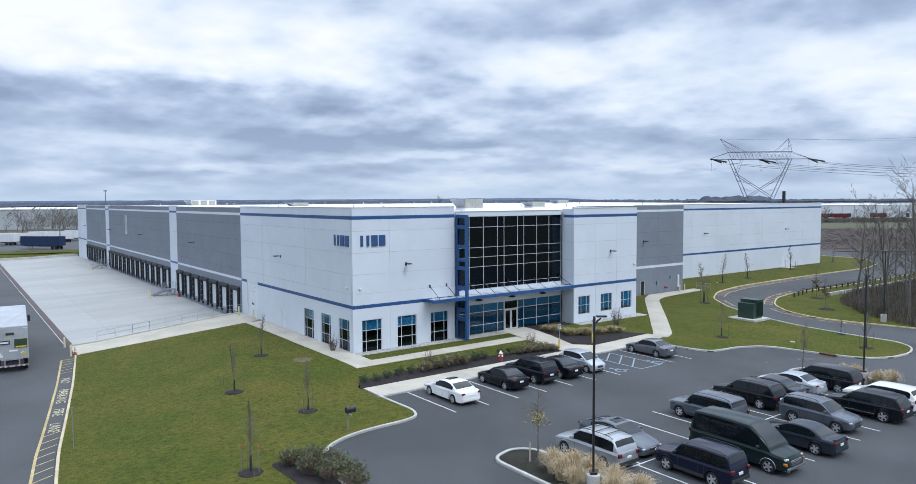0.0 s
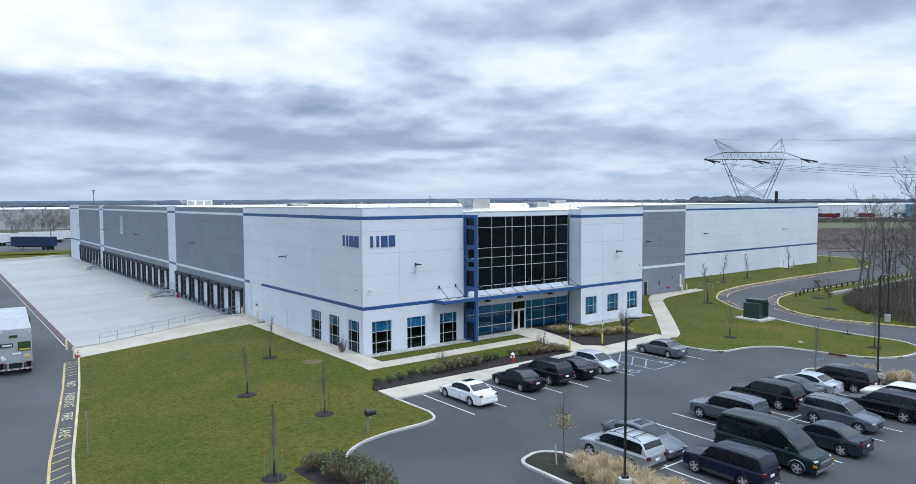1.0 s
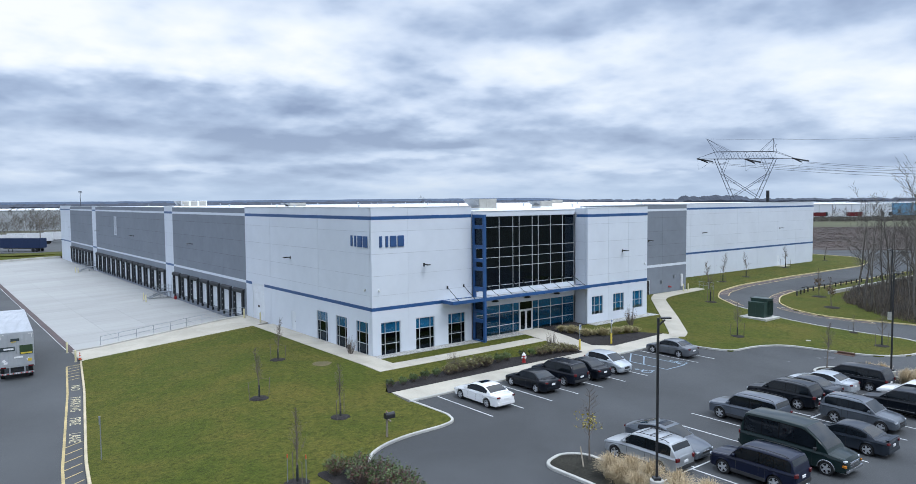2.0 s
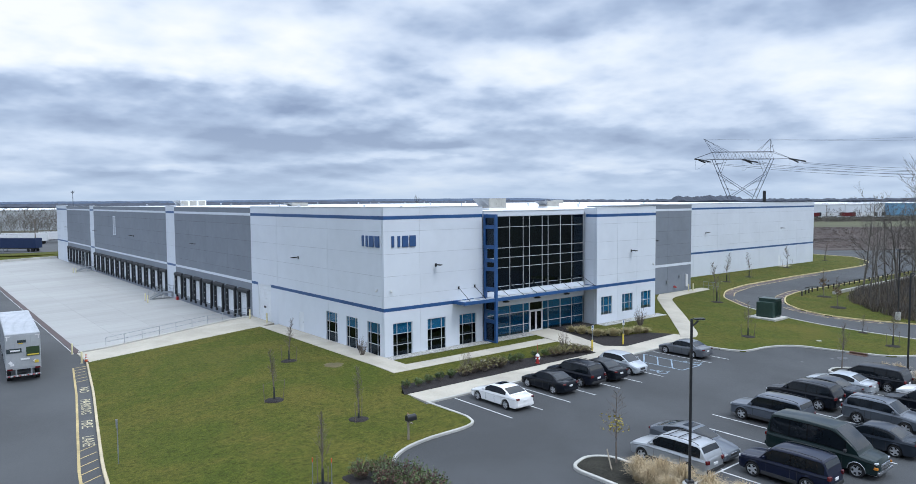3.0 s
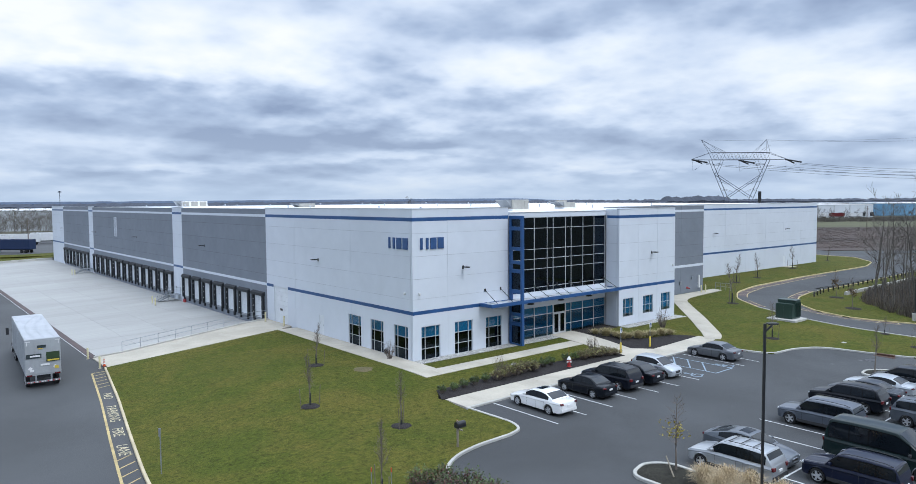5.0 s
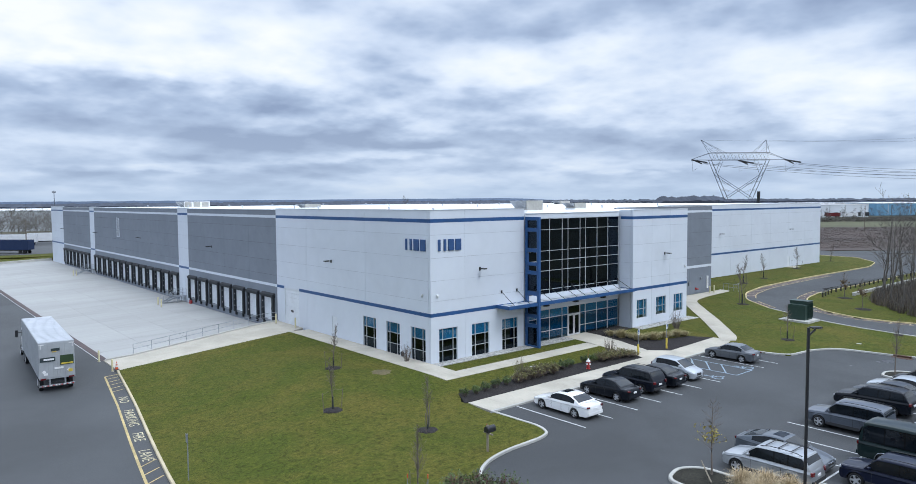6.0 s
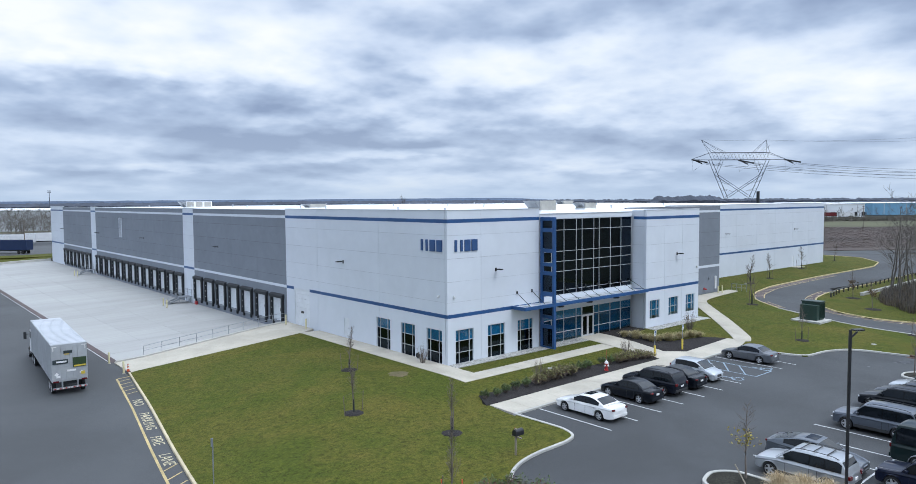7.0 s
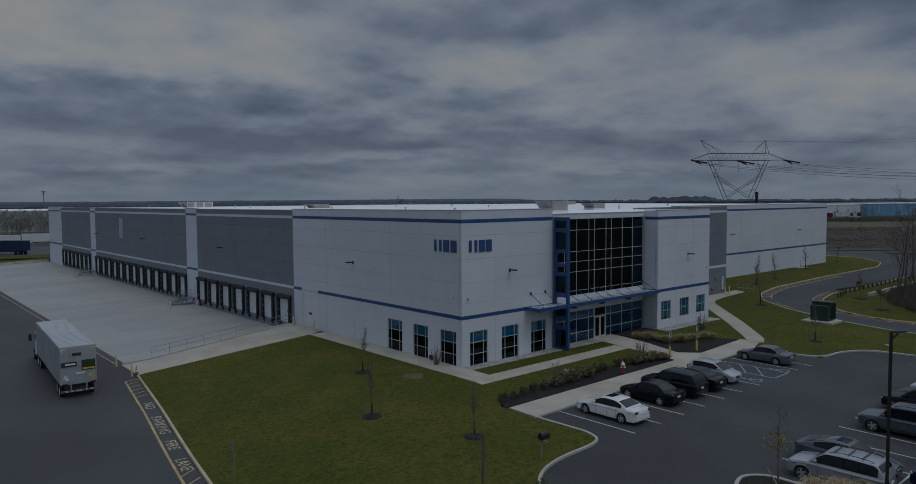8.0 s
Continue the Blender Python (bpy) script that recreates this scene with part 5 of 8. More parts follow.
# ---- small things on the site ----
def hydrant(x, y):
    h = thing("fire_hydrant", x, y, g(x, y) + 0.12, "red fire hydrant with white bonnet", "hydrant")
    bm = bmesh.new()
    turned(bm, [(0.2, 0), (0.2, 0.06), (0.14, 0.07), (0.14, 0.55), (0.19, 0.56), (0.19, 0.62)], 18)
    part("barrel", bm, M["red"], h, local=True, smooth=True)
    bm = bmesh.new()
    turned(bm, [(0.18, 0.62), (0.17, 0.7), (0.1, 0.8), (0.05, 0.83), (0.05, 0.9)], 18)
    part("bonnet", bm, M["white"], h, "white painted bonnet", local=True, smooth=True)
    for a in (0, 90, 180):
        bm = bmesh.new()
        tube(bm, (0, 0, 0.45), (0.24 * math.cos(radians(a)), -0.24 * math.sin(radians(a)), 0.45), 0.07, n=12)
        part("outlet", bm, M["white"], h, "white painted outlet cap", local=True)
    bm = bmesh.new()
    tube(bm, (0.1, 0.1, 0.6), (0.1, 0.1, 1.7), 0.012, n=6)
    part("flag_rod", bm, M["red"], h, "thin red marker rod", local=True)


hydrant(39.56, 46.48)


def accessible_sign(x, y):
    s = thing("accessible_sign", x, y, g(x, y) + 0.1, "parking sign on a yellow steel bollard", "sign", "accessible parking signs")
    bm = bmesh.new()
    turned(bm, [(0.09, -0.1), (0.09, 1.0), (0.05, 1.06)], 14)
    part("bollard_sleeve", bm, M["yellow"], s, local=True, smooth=True)
    bm = bmesh.new()
    tube(bm, (0, 0, 1.0), (0, 0, 2.45), 0.03, n=8)
    part("post", bm, M["steel"], s, local=True)
    bm = bmesh.new()
    box(bm, -0.15, -0.05, 1.95, 0.15, -0.035, 2.42)
    plate_ob = part("plate", bm, M["white"], s, "white sign plate", local=True)
    bm = bmesh.new()
    box(bm, -0.09, -0.058, 2.16, 0.09, -0.0495, 2.38)
    part("blue_square", bm, M["blue"], plate_ob, local=True)
    for k in range(3):
        bm = bmesh.new()
        box(bm, -0.1, -0.058, 2.0 + 0.045 * k, 0.1, -0.0495, 2.02 + 0.045 * k)
        part("text_bar", bm, M["black_paint"], plate_ob, local=True)


accessible_sign(47.04, 46.72)
accessible_sign(51.54, 46.65)


def mailbox(x, y):
    b = thing("mailbox", x, y, g(x, y) + 0.1, "black metal mailbox on a weathered wooden post", "mailbox")
    wood = M.setdefault("post_wood", material("weathered_wood", (0.28, 0.24, 0.18), (0.20, 0.17, 0.13), 0.85, scale=9, stretch=(1, 1, 0.2)))
    bm = bmesh.new()
    box(bm, -0.05, -0.05, -0.2, 0.05, 0.05, 1.55, 0.01)
    part("post", bm, wood, b, local=True)
    bm = bmesh.new()
    box(bm, -0.04, -0.45, 1.05, 0.04, 0.3, 1.12, 0.01)
    part("arm", bm, wood, b, local=True)
    bm = bmesh.new()
    prof = [(-0.17, 1.14), (0.17, 1.14), (0.17, 1.32)] + [(0.17 * math.cos(radians(a)), 1.32 + 0.17 * math.sin(radians(a))) for a in range(20, 180, 20)] + [(-0.17, 1.32)]
    ra, rb = [[bm.verts.new((y_, u, z)) for u, z in prof] for y_ in (-0.12, 0.5)]
    n = len(prof)
    for k in range(n):
        bm.faces.new((ra[k], ra[(k + 1) % n], rb[(k + 1) % n], rb[k]))
    bm.faces.new(ra[::-1])
    bm.faces.new(rb)
    bmesh.ops.recalc_face_normals(bm, faces=bm.faces)
    part("box", bm, M["black_paint"], b, local=True)
    bm = bmesh.new()
    box(bm, 0.1, 0.18, 1.3, 0.14, 0.2, 1.55)
    part("flag", bm, M["red"], b, local=True)


mailbox(20.11, 38.04)


def transformer(x, y):
    t = thing("pad_transformer", x, y, g(x, y) + 0.1, "dark green pad-mounted transformer cabinet on concrete", "transformer")
    bm = bmesh.new()
    box(bm, -1.6, -1.7, -0.1, 1.6, 1.7, 0.18, 0.02)
    part("pad", bm, M["kerb"], t, "pale concrete pad", local=True)
    bm = bmesh.new()
    box(bm, -0.15, -1.05, 0.18, 1.1, 1.05, 2.3, 0.03)
    part("tank", bm, M["green_box"], t, local=True)
    bm = bmesh.new()
    box(bm, -0.8, -1.0, 0.18, -0.15, 1.0, 1.95, 0.03)
    cab = part("cabinet", bm, M["green_box"], t, local=True)
    bm = bmesh.new()
    box(bm, -0.22, -1.12, 2.28, 1.17, 1.12, 2.36, 0.02)
    part("lid", bm, M["green_box"], t, local=True)
    for s in (-1, 1):
        bm = bmesh.new()
        box(bm, -0.825, min(s * 0.03, s * 0.94), 0.3, -0.8, max(s * 0.03, s * 0.94), 1.86, 0.008)
        part("door", bm, M["green_box"], cab, local=True)
    for k in range(9):
        bm = bmesh.new()
        x0 = -0.05 + k * 0.13
        box(bm, x0, -1.16, 0.4, x0 + 0.03, -1.05, 2.1)
        part("cooling_fin", bm, M["green_box"], t, local=True)


transformer(77.23, 45.3)


def cone(x, y, z):
    c = thing("traffic_cone", x, y, z, "orange traffic cone with white bands", "traffic cone")
    bm = bmesh.new()
    box(bm, -0.19, -0.19, 0, 0.19, 0.19, 0.04, 0.01)
    part("base", bm, M["black"], c, local=True)
    for r0, z0, r1, z1, mt in ((0.14, 0.04, 0.11, 0.25, "orange"), (0.11, 0.25, 0.085, 0.4, "white"), (0.085, 0.4, 0.07, 0.5, "orange"), (0.07, 0.5, 0.055, 0.6, "white"), (0.055, 0.6, 0.03, 0.75, "orange")):
        bm = bmesh.new()
        turned(bm, [(r0, z0), (r1, z1)], 16)
        part("band", bm, M[mt], c, local=True, smooth=True)


cone(10.42, 78.25, -0.9)


def sign_post(x, y, h=2.6):
    s = thing("lane_sign", x, y, g(x, y) + 0.1, "thin steel sign post seen edge on", "sign post")
    bm = bmesh.new()
    box(bm, -0.025, -0.03, -0.2, 0.025, 0.03, h, 0.004)
    part("post", bm, M["steel"], s, local=True)
    bm = bmesh.new()
    box(bm, -0.045, -0.15, h - 0.5, -0.025, 0.15, h - 0.02)
    part("plate", bm, M["steel"], s, local=True)


sign_post(6.22, 47.07)

# damp stain on the asphalt
rs = random.Random(8)
for x, y, r in ((61.23, 32.9, 1.5), (63.27, 32.41, 1.1), (59.11, 33.3, 0.9), (64.79, 31.82, 0.8), (61.93, 33.92, 0.7)):
    bm = bmesh.new()
    vs = [bm.verts.new((x + r * rs.uniform(0.4, 1.3) * math.cos(k * math.tau / 22), y + 0.5 * r * rs.uniform(0.4, 1.3) * math.sin(k * math.tau / 22), 0.0)) for k in range(22)]
    for v in vs:
        v.co.z = g(v.co.x, v.co.y) + 0.012
    bm.faces.new(vs)
    solo("damp_stain", bm, M["damp"], "dark damp stain on the asphalt", "stain", "structure")
# kerb inlet by the lot
gi = thing("kerb_inlet", 67.8, 31.0, -0.6, "rusty iron kerb inlet in the gutter", "drain")
bm = bmesh.new()
box(bm, 67.45, 30.75, -0.6, 67.8, 32.25, -0.40, 0.02)
part("hood", bm, M["brown_grate"], gi)
bm = bmesh.new()
box(bm, 66.89, 30.54, -0.62, 67.39, 32.34, -0.56)
part("grate", bm, M["brown_grate"], gi)
# metal covers in the lawns
for x, y in ((36.19, 49.75), (70.05, 36.19), (103.5, 66.5)):
    bm = bmesh.new()
    turned(bm, [(0.26, -0.05), (0.26, 0.01), (0.24, 0.02)], 18, (x, y, g(x, y) + 0.1))
    solo("valve_cover", bm, M["apron"], "round pale valve cover set in the lawn", "valve cover", group="valve covers")

# guard rail and headwall at the culvert beyond the loop road
M["post_dark"] = material("dark_timber_post", (0.055, 0.05, 0.045), (0.04, 0.036, 0.033), 0.85, scale=5)
GR = thing("guard_rail", 120, 53.5, 0.3, "galvanised guard rail on dark posts by the loop road", "guard rail")
gp = [(100.5, 52.0), (106, 52.9), (112, 52.95), (118, 52.9), (124, 52.8), (130, 52.7), (136, 52.6), (142, 52.5), (148, 52.4), (156, 52.2)]
for k in range(29):
    u = k / 28 * (len(gp) - 1)
    i = min(int(u), len(gp) - 2)
    p = Vector(gp[i]).lerp(Vector(gp[i + 1]), u - i)
    bm = bmesh.new()
    z = g(p.x, p.y) + 0.1
    box(bm, p.x - 0.08, p.y - 0.1, z - 0.2, p.x + 0.08, p.y + 0.08, z + 0.66, 0.01)
    part("post", bm, M["post_dark"], GR)
for (xa, ya), (xb, yb) in zip(gp, gp[1:]):
    bm = bmesh.new()
    for h0, h1, d in ((0.45, 0.53, 0.2), (0.53, 0.61, 0.12), (0.61, 0.69, 0.2), (0.69, 0.76, 0.14)):
        z0, z1 = g(xa, ya) + 0.1, g(xb, yb) + 0.1
        vs = [bm.verts.new(p) for p in ((xa, ya + d, z0 + h0), (xb, yb + d, z1 + h0), (xb, yb + d, z1 + h1), (xa, ya + d, z0 + h1))]
        bm.faces.new(vs)
    part("rail", bm, M["steel"], GR)
bm = bmesh.new()
box(bm, 106, 49.6, -0.8, 140, 50.0, 0.3, 0.03)
solo("headwall", bm, M["kerb"], "long pale concrete headwall behind the guard rail", "retaining wall")
PR = thing("path_railing", 93.4, 63, 0.45, "short galvanised railing at the path's end", "railing")
for k in range(4):
    bm = bmesh.new()
    y = 61.6 + 0.8 * k
    tube(bm, (93.9, y, 0.35), (93.9, y, 1.5), 0.03, n=6)
    part("post", bm, M["steel"], PR)
for z in (0.95, 1.48):
    bm = bmesh.new()
    tube(bm, (93.9, 61.5, z), (93.9, 64.1, z), 0.03, n=6)
    part("rail", bm, M["steel"], PR)
# far yard retaining kerb
kerb("yard_end_wall", [(11.2, 220.6), (19, 218.2), (29.8, 219)], M["kerb"], "low concrete wall at the yard's far end", w=0.4, top=0.6, height=yard_g, base=0.6)
sheet("lawn", [(11.2, 221), (19, 218.6), (30.5, 221), (60, 221), (60, 240), (36, 240), (22, 237), (11.3, 238)], 0.06, 0.2, M["grass"], "strip of green lawn past the yard", "lawn", 3.0, lambda x, y: -0.75 * (1 - smoothstep((y - 222) / 14)) * (1 - smoothstep((x - 22) / 10)))

# ---- vehicles ----
def paint(name, c, metal=0.55, rough=0.32):
    return material(name, c, tuple(v * 0.94 for v in c), rough, metal=metal, scale=3, big_scale=0.9, big_amount=0.06, coat=0.9 if sum(c) > 0.2 else 0.7, spec=0.5 if sum(c) > 0.2 else 0.10, coat_ior=1.36)


# Opaque dark gloss over the painted cabin stands in for tinted glass.
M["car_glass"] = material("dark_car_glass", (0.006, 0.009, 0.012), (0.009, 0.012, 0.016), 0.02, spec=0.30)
# Base set lighter than the side panes, for sky reflected in the screens.
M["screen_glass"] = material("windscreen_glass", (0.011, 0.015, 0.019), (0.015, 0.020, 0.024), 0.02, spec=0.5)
M["tyre"] = material("tyre_rubber", (0.009, 0.009, 0.010), (0.016, 0.016, 0.016), 0.85, scale=12)
M["rim"] = material("alloy_rim", (0.66, 0.67, 0.69), (0.58, 0.59, 0.61), 0.35, metal=0.6)
M["dark_rim"] = material("dark_wheel_well", (0.012, 0.012, 0.013), (0.018, 0.018, 0.019), 0.7)
M["headlight"] = material("headlight_lens", (0.62, 0.65, 0.68), (0.5, 0.53, 0.56), 0.12, spec=0.8)
M["taillight"] = material("red_lens", (0.13, 0.008, 0.010), (0.10, 0.006, 0.008), 0.15, spec=0.8)
M["chrome"] = material("chrome", (0.62, 0.63, 0.65), (0.55, 0.56, 0.58), 0.18, metal=0.9)
M["plastic"] = material("dark_plastic", (0.022, 0.023, 0.025), (0.03, 0.03, 0.032), 0.65)
M["trim_black"] = material("gloss_black_trim", (0.005, 0.006, 0.007), (0.007, 0.008, 0.009), 0.12, spec=0.2)
M["amber"] = material("amber_lens", (0.55, 0.20, 0.02), (0.45, 0.16, 0.02), 0.2)
WHEELS = {}


def interp(pts, x):
    for (a, va), (b, vb) in zip(pts, pts[1:]):
        if x <= b:
            return va + (vb - va) * (x - a) / max(b - a, 1e-9)
    return pts[-1][1]


def wheel_meshes(r, w):
    key = (round(r, 3), round(w, 3))
    if key in WHEELS:
        return WHEELS[key]
    bm = bmesh.new()
    turned(bm, [(r * 0.71, -w / 2), (r * 0.93, -w / 2), (r, -w / 2 + 0.03), (r, w / 2 - 0.03), (r * 0.93, w / 2), (r * 0.71, w / 2), (r * 0.69, w / 2 - 0.05)], 28)
    tyre = to_mesh("tyre", bm, M["tyre"], True)
    bm = bmesh.new()
    turned(bm, [(r * 0.73, w / 2 - 0.06), (r * 0.73, w / 2 - 0.005), (r * 0.675, w / 2 - 0.005), (r * 0.655, w / 2 - 0.06)], 24)
    for k in range(5):
        a = k * math.tau / 5
        c, s = math.cos(a), math.sin(a)
        vs = []
        for rr, hw in ((0.05, 0.05), (r * 0.68, 0.045)):
            for sg in (-1, 1):
                for z in (w / 2 - 0.05, w / 2 - 0.012):
                    vs.append(bm.verts.new((c * rr - s * sg * hw, s * rr + c * sg * hw, z)))
        for q in ((0, 1, 3, 2), (4, 6, 7, 5), (0, 4, 5, 1), (2, 3, 7, 6), (0, 2, 6, 4), (1, 5, 7, 3)):
            bm.faces.new([vs[i] for i in q])
    turned(bm, [(0.06, w / 2 - 0.05), (0.06, w / 2 - 0.004)], 12)
    rim = to_mesh("rim", bm, M["rim"])
    # added near-black disc behind the spokes, for the dark wheel well
    bm = bmesh.new()
    turned(bm, [(r * 0.70, w / 2 - 0.075), (0.01, w / 2 - 0.075)], 20)
    WHEELS[key] = (tyre, rim, to_mesh("brake_disc", bm, M["dark_rim"]))
    return WHEELS[key]


SHAPES = {
    # body top line, cabin line (cowl, roof front, roof rear, deck), clearance, cabin narrowing
    "sedan": dict(top=[(0, .52), (.015, .64), (.05, .71), (.16, .82), (.29, .93), (.5, .95), (.80, .99), (.90, 1.0), (.975, .97), (.992, .86), (1, .60)], cab=(.265, .43, .69, .855), clear=.19, narrow=.77),
    "fastback": dict(top=[(0, .52), (.015, .64), (.05, .71), (.16, .84), (.29, .95), (.5, .97), (.84, 1.03), (.93, 1.05), (.98, 1.0), (.993, .86), (1, .60)], cab=(.265, .44, .66, .93), clear=.18, narrow=.75),
    "hatch": dict(top=[(0, .56), (.015, .70), (.06, .80), (.15, .90), (.24, 1.0), (.5, 1.02), (.9, 1.04), (.975, 1.03), (.99, .9), (1, .62)], cab=(.20, .42, .86, .985), clear=.18, narrow=.78),
    "suv": dict(top=[(0, .60), (.015, .80), (.05, .92), (.15, 1.0), (.27, 1.08), (.5, 1.10), (.9, 1.12), (.975, 1.10), (.99, .98), (1, .68)], cab=(.255, .41, .90, .985), clear=.27, narrow=.82),
    "boxy_suv": dict(top=[(0, .62), (.012, .84), (.03, .96), (.15, 1.02), (.26, 1.08), (.5, 1.10), (.9, 1.11), (.98, 1.10), (.99, .98), (1, .70)], cab=(.265, .385, .93, .985), clear=.28, narrow=.86),
    "minivan": dict(top=[(0, .58), (.015, .76), (.05, .88), (.12, .98), (.2, 1.05), (.5, 1.06), (.9, 1.1), (.975, 1.10), (.99, .98), (1, .66)], cab=(.175, .38, .92, .985), clear=.21, narrow=.84),
    "van": dict(top=[(0, .62), (.012, .86), (.03, 1.0), (.10, 1.08), (.17, 1.16), (.5, 1.2), (.9, 1.2), (.985, 1.2), (.993, 1.0), (1, .66)], cab=(.155, .37, .93, .99), clear=.27, narrow=.86),
}


def car(name, label, category, x, y, heading, shape, size, colour, wheel=0.33, base=(0.19, 0.78), rails=False, sunroof=False, spoiler=False, cladding=False, lamp="taillight", chrome_line=False, z0=0.0, cross_bars=False, sill_strip=False, bright_arches=False):
    S = SHAPES[shape]
    L, W, H = size
    P = colour
    root = thing(name, 0, 0, 0, label, category, "parked cars")
    half = W / 2
    wx = [L / 2 - base[0] * L, L / 2 - base[1] * L]
    R = wheel + 0.055
    wide = [(0, .66), (.006, .74), (.02, .83), (.05, .915), (.09, .96), (.14, .985), (.25, 1.0), (.8, 1.0), (.9, .98), (.95, .945), (.98, .88), (.993, .80), (1, .72)]
    clear = S["clear"]

    def top(f):
        return interp(S["top"], f)

    # body shell with real wheel arches
    n = 96
    fr = sorted({0, .004, .012, .02, .035, *[k / n for k in range(2, n - 1)], .972, .985, .993, 1.0})
    bm = bmesh.new()
    rings = []
    for f in fr:
        X = L / 2 - f * L
        w = half * interp(wide, f)
        t = top(f)
        zb = clear + (0.10 * (1 - f / 0.03) if f < 0.03 else 0) + (0.12 * (f - 0.96) / 0.04 if f > 0.96 else 0)
        arch = 0.0
        for c in wx:
            d = abs(X - c)
            if d < R:
                arch = wheel + math.sqrt(R * R - d * d)
        a1 = max(zb, arch)
        mid = max(zb + (t - zb) * 0.45, a1 + 0.02)
        pts = [(0, max(zb, arch - 0.02)), (w * 0.80, a1), (w * 0.985, max(zb + 0.05, a1)), (w, mid), (w * 0.972, max(t - 0.19, mid + 0.01)), (w * 1.0, max(t - 0.14, mid + 0.02)), (w * 0.955, max(t - 0.03, mid + 0.03)), (w * 0.86, t + 0.005), (w * 0.70, t - 0.004), (w * 0.64, t + 0.016), (0, t + 0.034)]
        ring = [bm.verts.new((X, v, z)) for v, z in pts] + [bm.verts.new((X, -v, z)) for v, z in pts[-2:0:-1]]
        rings.append(ring)
    m = len(rings[0])
    for a, b in zip(rings, rings[1:]):
        for k in range(m):
            bm.faces.new((a[k], a[(k + 1) % m], b[(k + 1) % m], b[k]))
    bm.faces.new(rings[0][::-1])
    bm.faces.new(rings[-1])
    bmesh.ops.recalc_face_normals(bm, faces=bm.faces)
    body = part("body", bm, P, root, local=True, smooth=True, crease=0.42)

    # cabin: pillars and roof in body colour
    fc, f0, f1, fd = S["cab"]
    zc, zd = top(fc) - 0.01, top(fd) - 0.01

    def roof(f):
        if f < f0:
            u = max(0.0, (f - fc) / (f0 - fc))
            return zc + (H - 0.05 - zc) * (u ** (0.92 if shape != "van" else 0.74))
        if f > f1:
            u = max(0.0, (fd - f) / (fd - f1))
            return zd + (H - 0.05 - zd) * (u ** 0.8)
        u = (f - f0) / (f1 - f0)
        return H - 0.05 + 0.05 * math.sin(math.pi * u)

    def belt(f):
        return top(f) - 0.02

    def side(f, h):
        zb, zr = belt(f), roof(f)
        k = max(0.0, (zb + (zr - zb) * h - zb)) / (H - zb)
        return half * interp(wide, f) * (0.95 + (S["narrow"] - 0.95) * k), zb + (zr - zb) * h

    bm = bmesh.new()
    fs = [fc + (fd - fc) * k / 44 for k in range(45)]
    rings = []
    for f in fs:
        X = L / 2 - f * L
        ring = []
        for h in (0, 0.5, 0.84):
            v, z = side(f, h)
            ring.append((v, z))
        v, z = side(f, 1.0)
        drop = 0.16 * (roof(f) - belt(f))
        ring += [(v * 1.0, z - drop * 0.52), (v * 0.965, z - drop * 0.22), (v * 0.90, z - drop * 0.06), (v * 0.5, z + 0.014), (0, z + 0.022)]
        rings.append([bm.verts.new((X, v, z)) for v, z in ring] + [bm.verts.new((X, -v, z)) for v, z in ring[-2::-1]])
    for a, b in zip(rings, rings[1:]):
        for k in range(len(a) - 1):
            bm.faces.new((a[k], b[k], b[k + 1], a[k + 1]))
    bmesh.ops.recalc_face_normals(bm, faces=bm.faces)
    part("cabin", bm, P, root, "painted roof and pillars", local=True, smooth=True, crease=0.42)

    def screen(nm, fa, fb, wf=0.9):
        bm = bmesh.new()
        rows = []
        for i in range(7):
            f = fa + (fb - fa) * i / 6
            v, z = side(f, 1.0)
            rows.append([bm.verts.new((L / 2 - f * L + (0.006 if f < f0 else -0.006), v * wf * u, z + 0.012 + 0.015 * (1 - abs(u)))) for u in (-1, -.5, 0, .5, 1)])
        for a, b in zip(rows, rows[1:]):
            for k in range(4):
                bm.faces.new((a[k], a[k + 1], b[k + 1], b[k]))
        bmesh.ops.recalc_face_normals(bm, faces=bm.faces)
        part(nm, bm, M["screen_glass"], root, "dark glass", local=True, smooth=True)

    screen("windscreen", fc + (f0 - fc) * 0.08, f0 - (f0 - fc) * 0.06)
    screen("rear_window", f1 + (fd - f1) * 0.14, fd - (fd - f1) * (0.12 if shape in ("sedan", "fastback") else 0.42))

    cuts = [fc + (f0 - fc) * 0.55, (f0 + f1) / 2 - 0.01, f1 - 0.0 if shape in ("sedan", "fastback") else (f0 + 2.4 * f1) / 3.4, f1 + (fd - f1) * (0.45 if shape in ("sedan", "fastback") else 0.25)]
    if shape in ("sedan", "fastback", "hatch"):
        spans = [(cuts[0], cuts[1] - .006), (cuts[1] + .006, cuts[3] if shape != "hatch" else f1)]
    else:
        spans = [(cuts[0], cuts[1] - .05), (cuts[1] - .038, cuts[2] - .012), (cuts[2], f1 + (fd - f1) * 0.1)]
    for sg in (-1, 1):
        bm = bmesh.new()
        rows = []
        for i in range(17):
            f = spans[0][0] - 0.012 + (spans[-1][1] - spans[0][0] + 0.02) * i / 16
            f = min(max(f, fc + 0.01), fd - 0.005)
            rows.append([bm.verts.new((L / 2 - f * L, sg * (v + 0.004), z)) for v, z in (side(f, 0.05), side(f, 0.45), side(f, 0.86 if f0 < f < f1 else 0.84))])
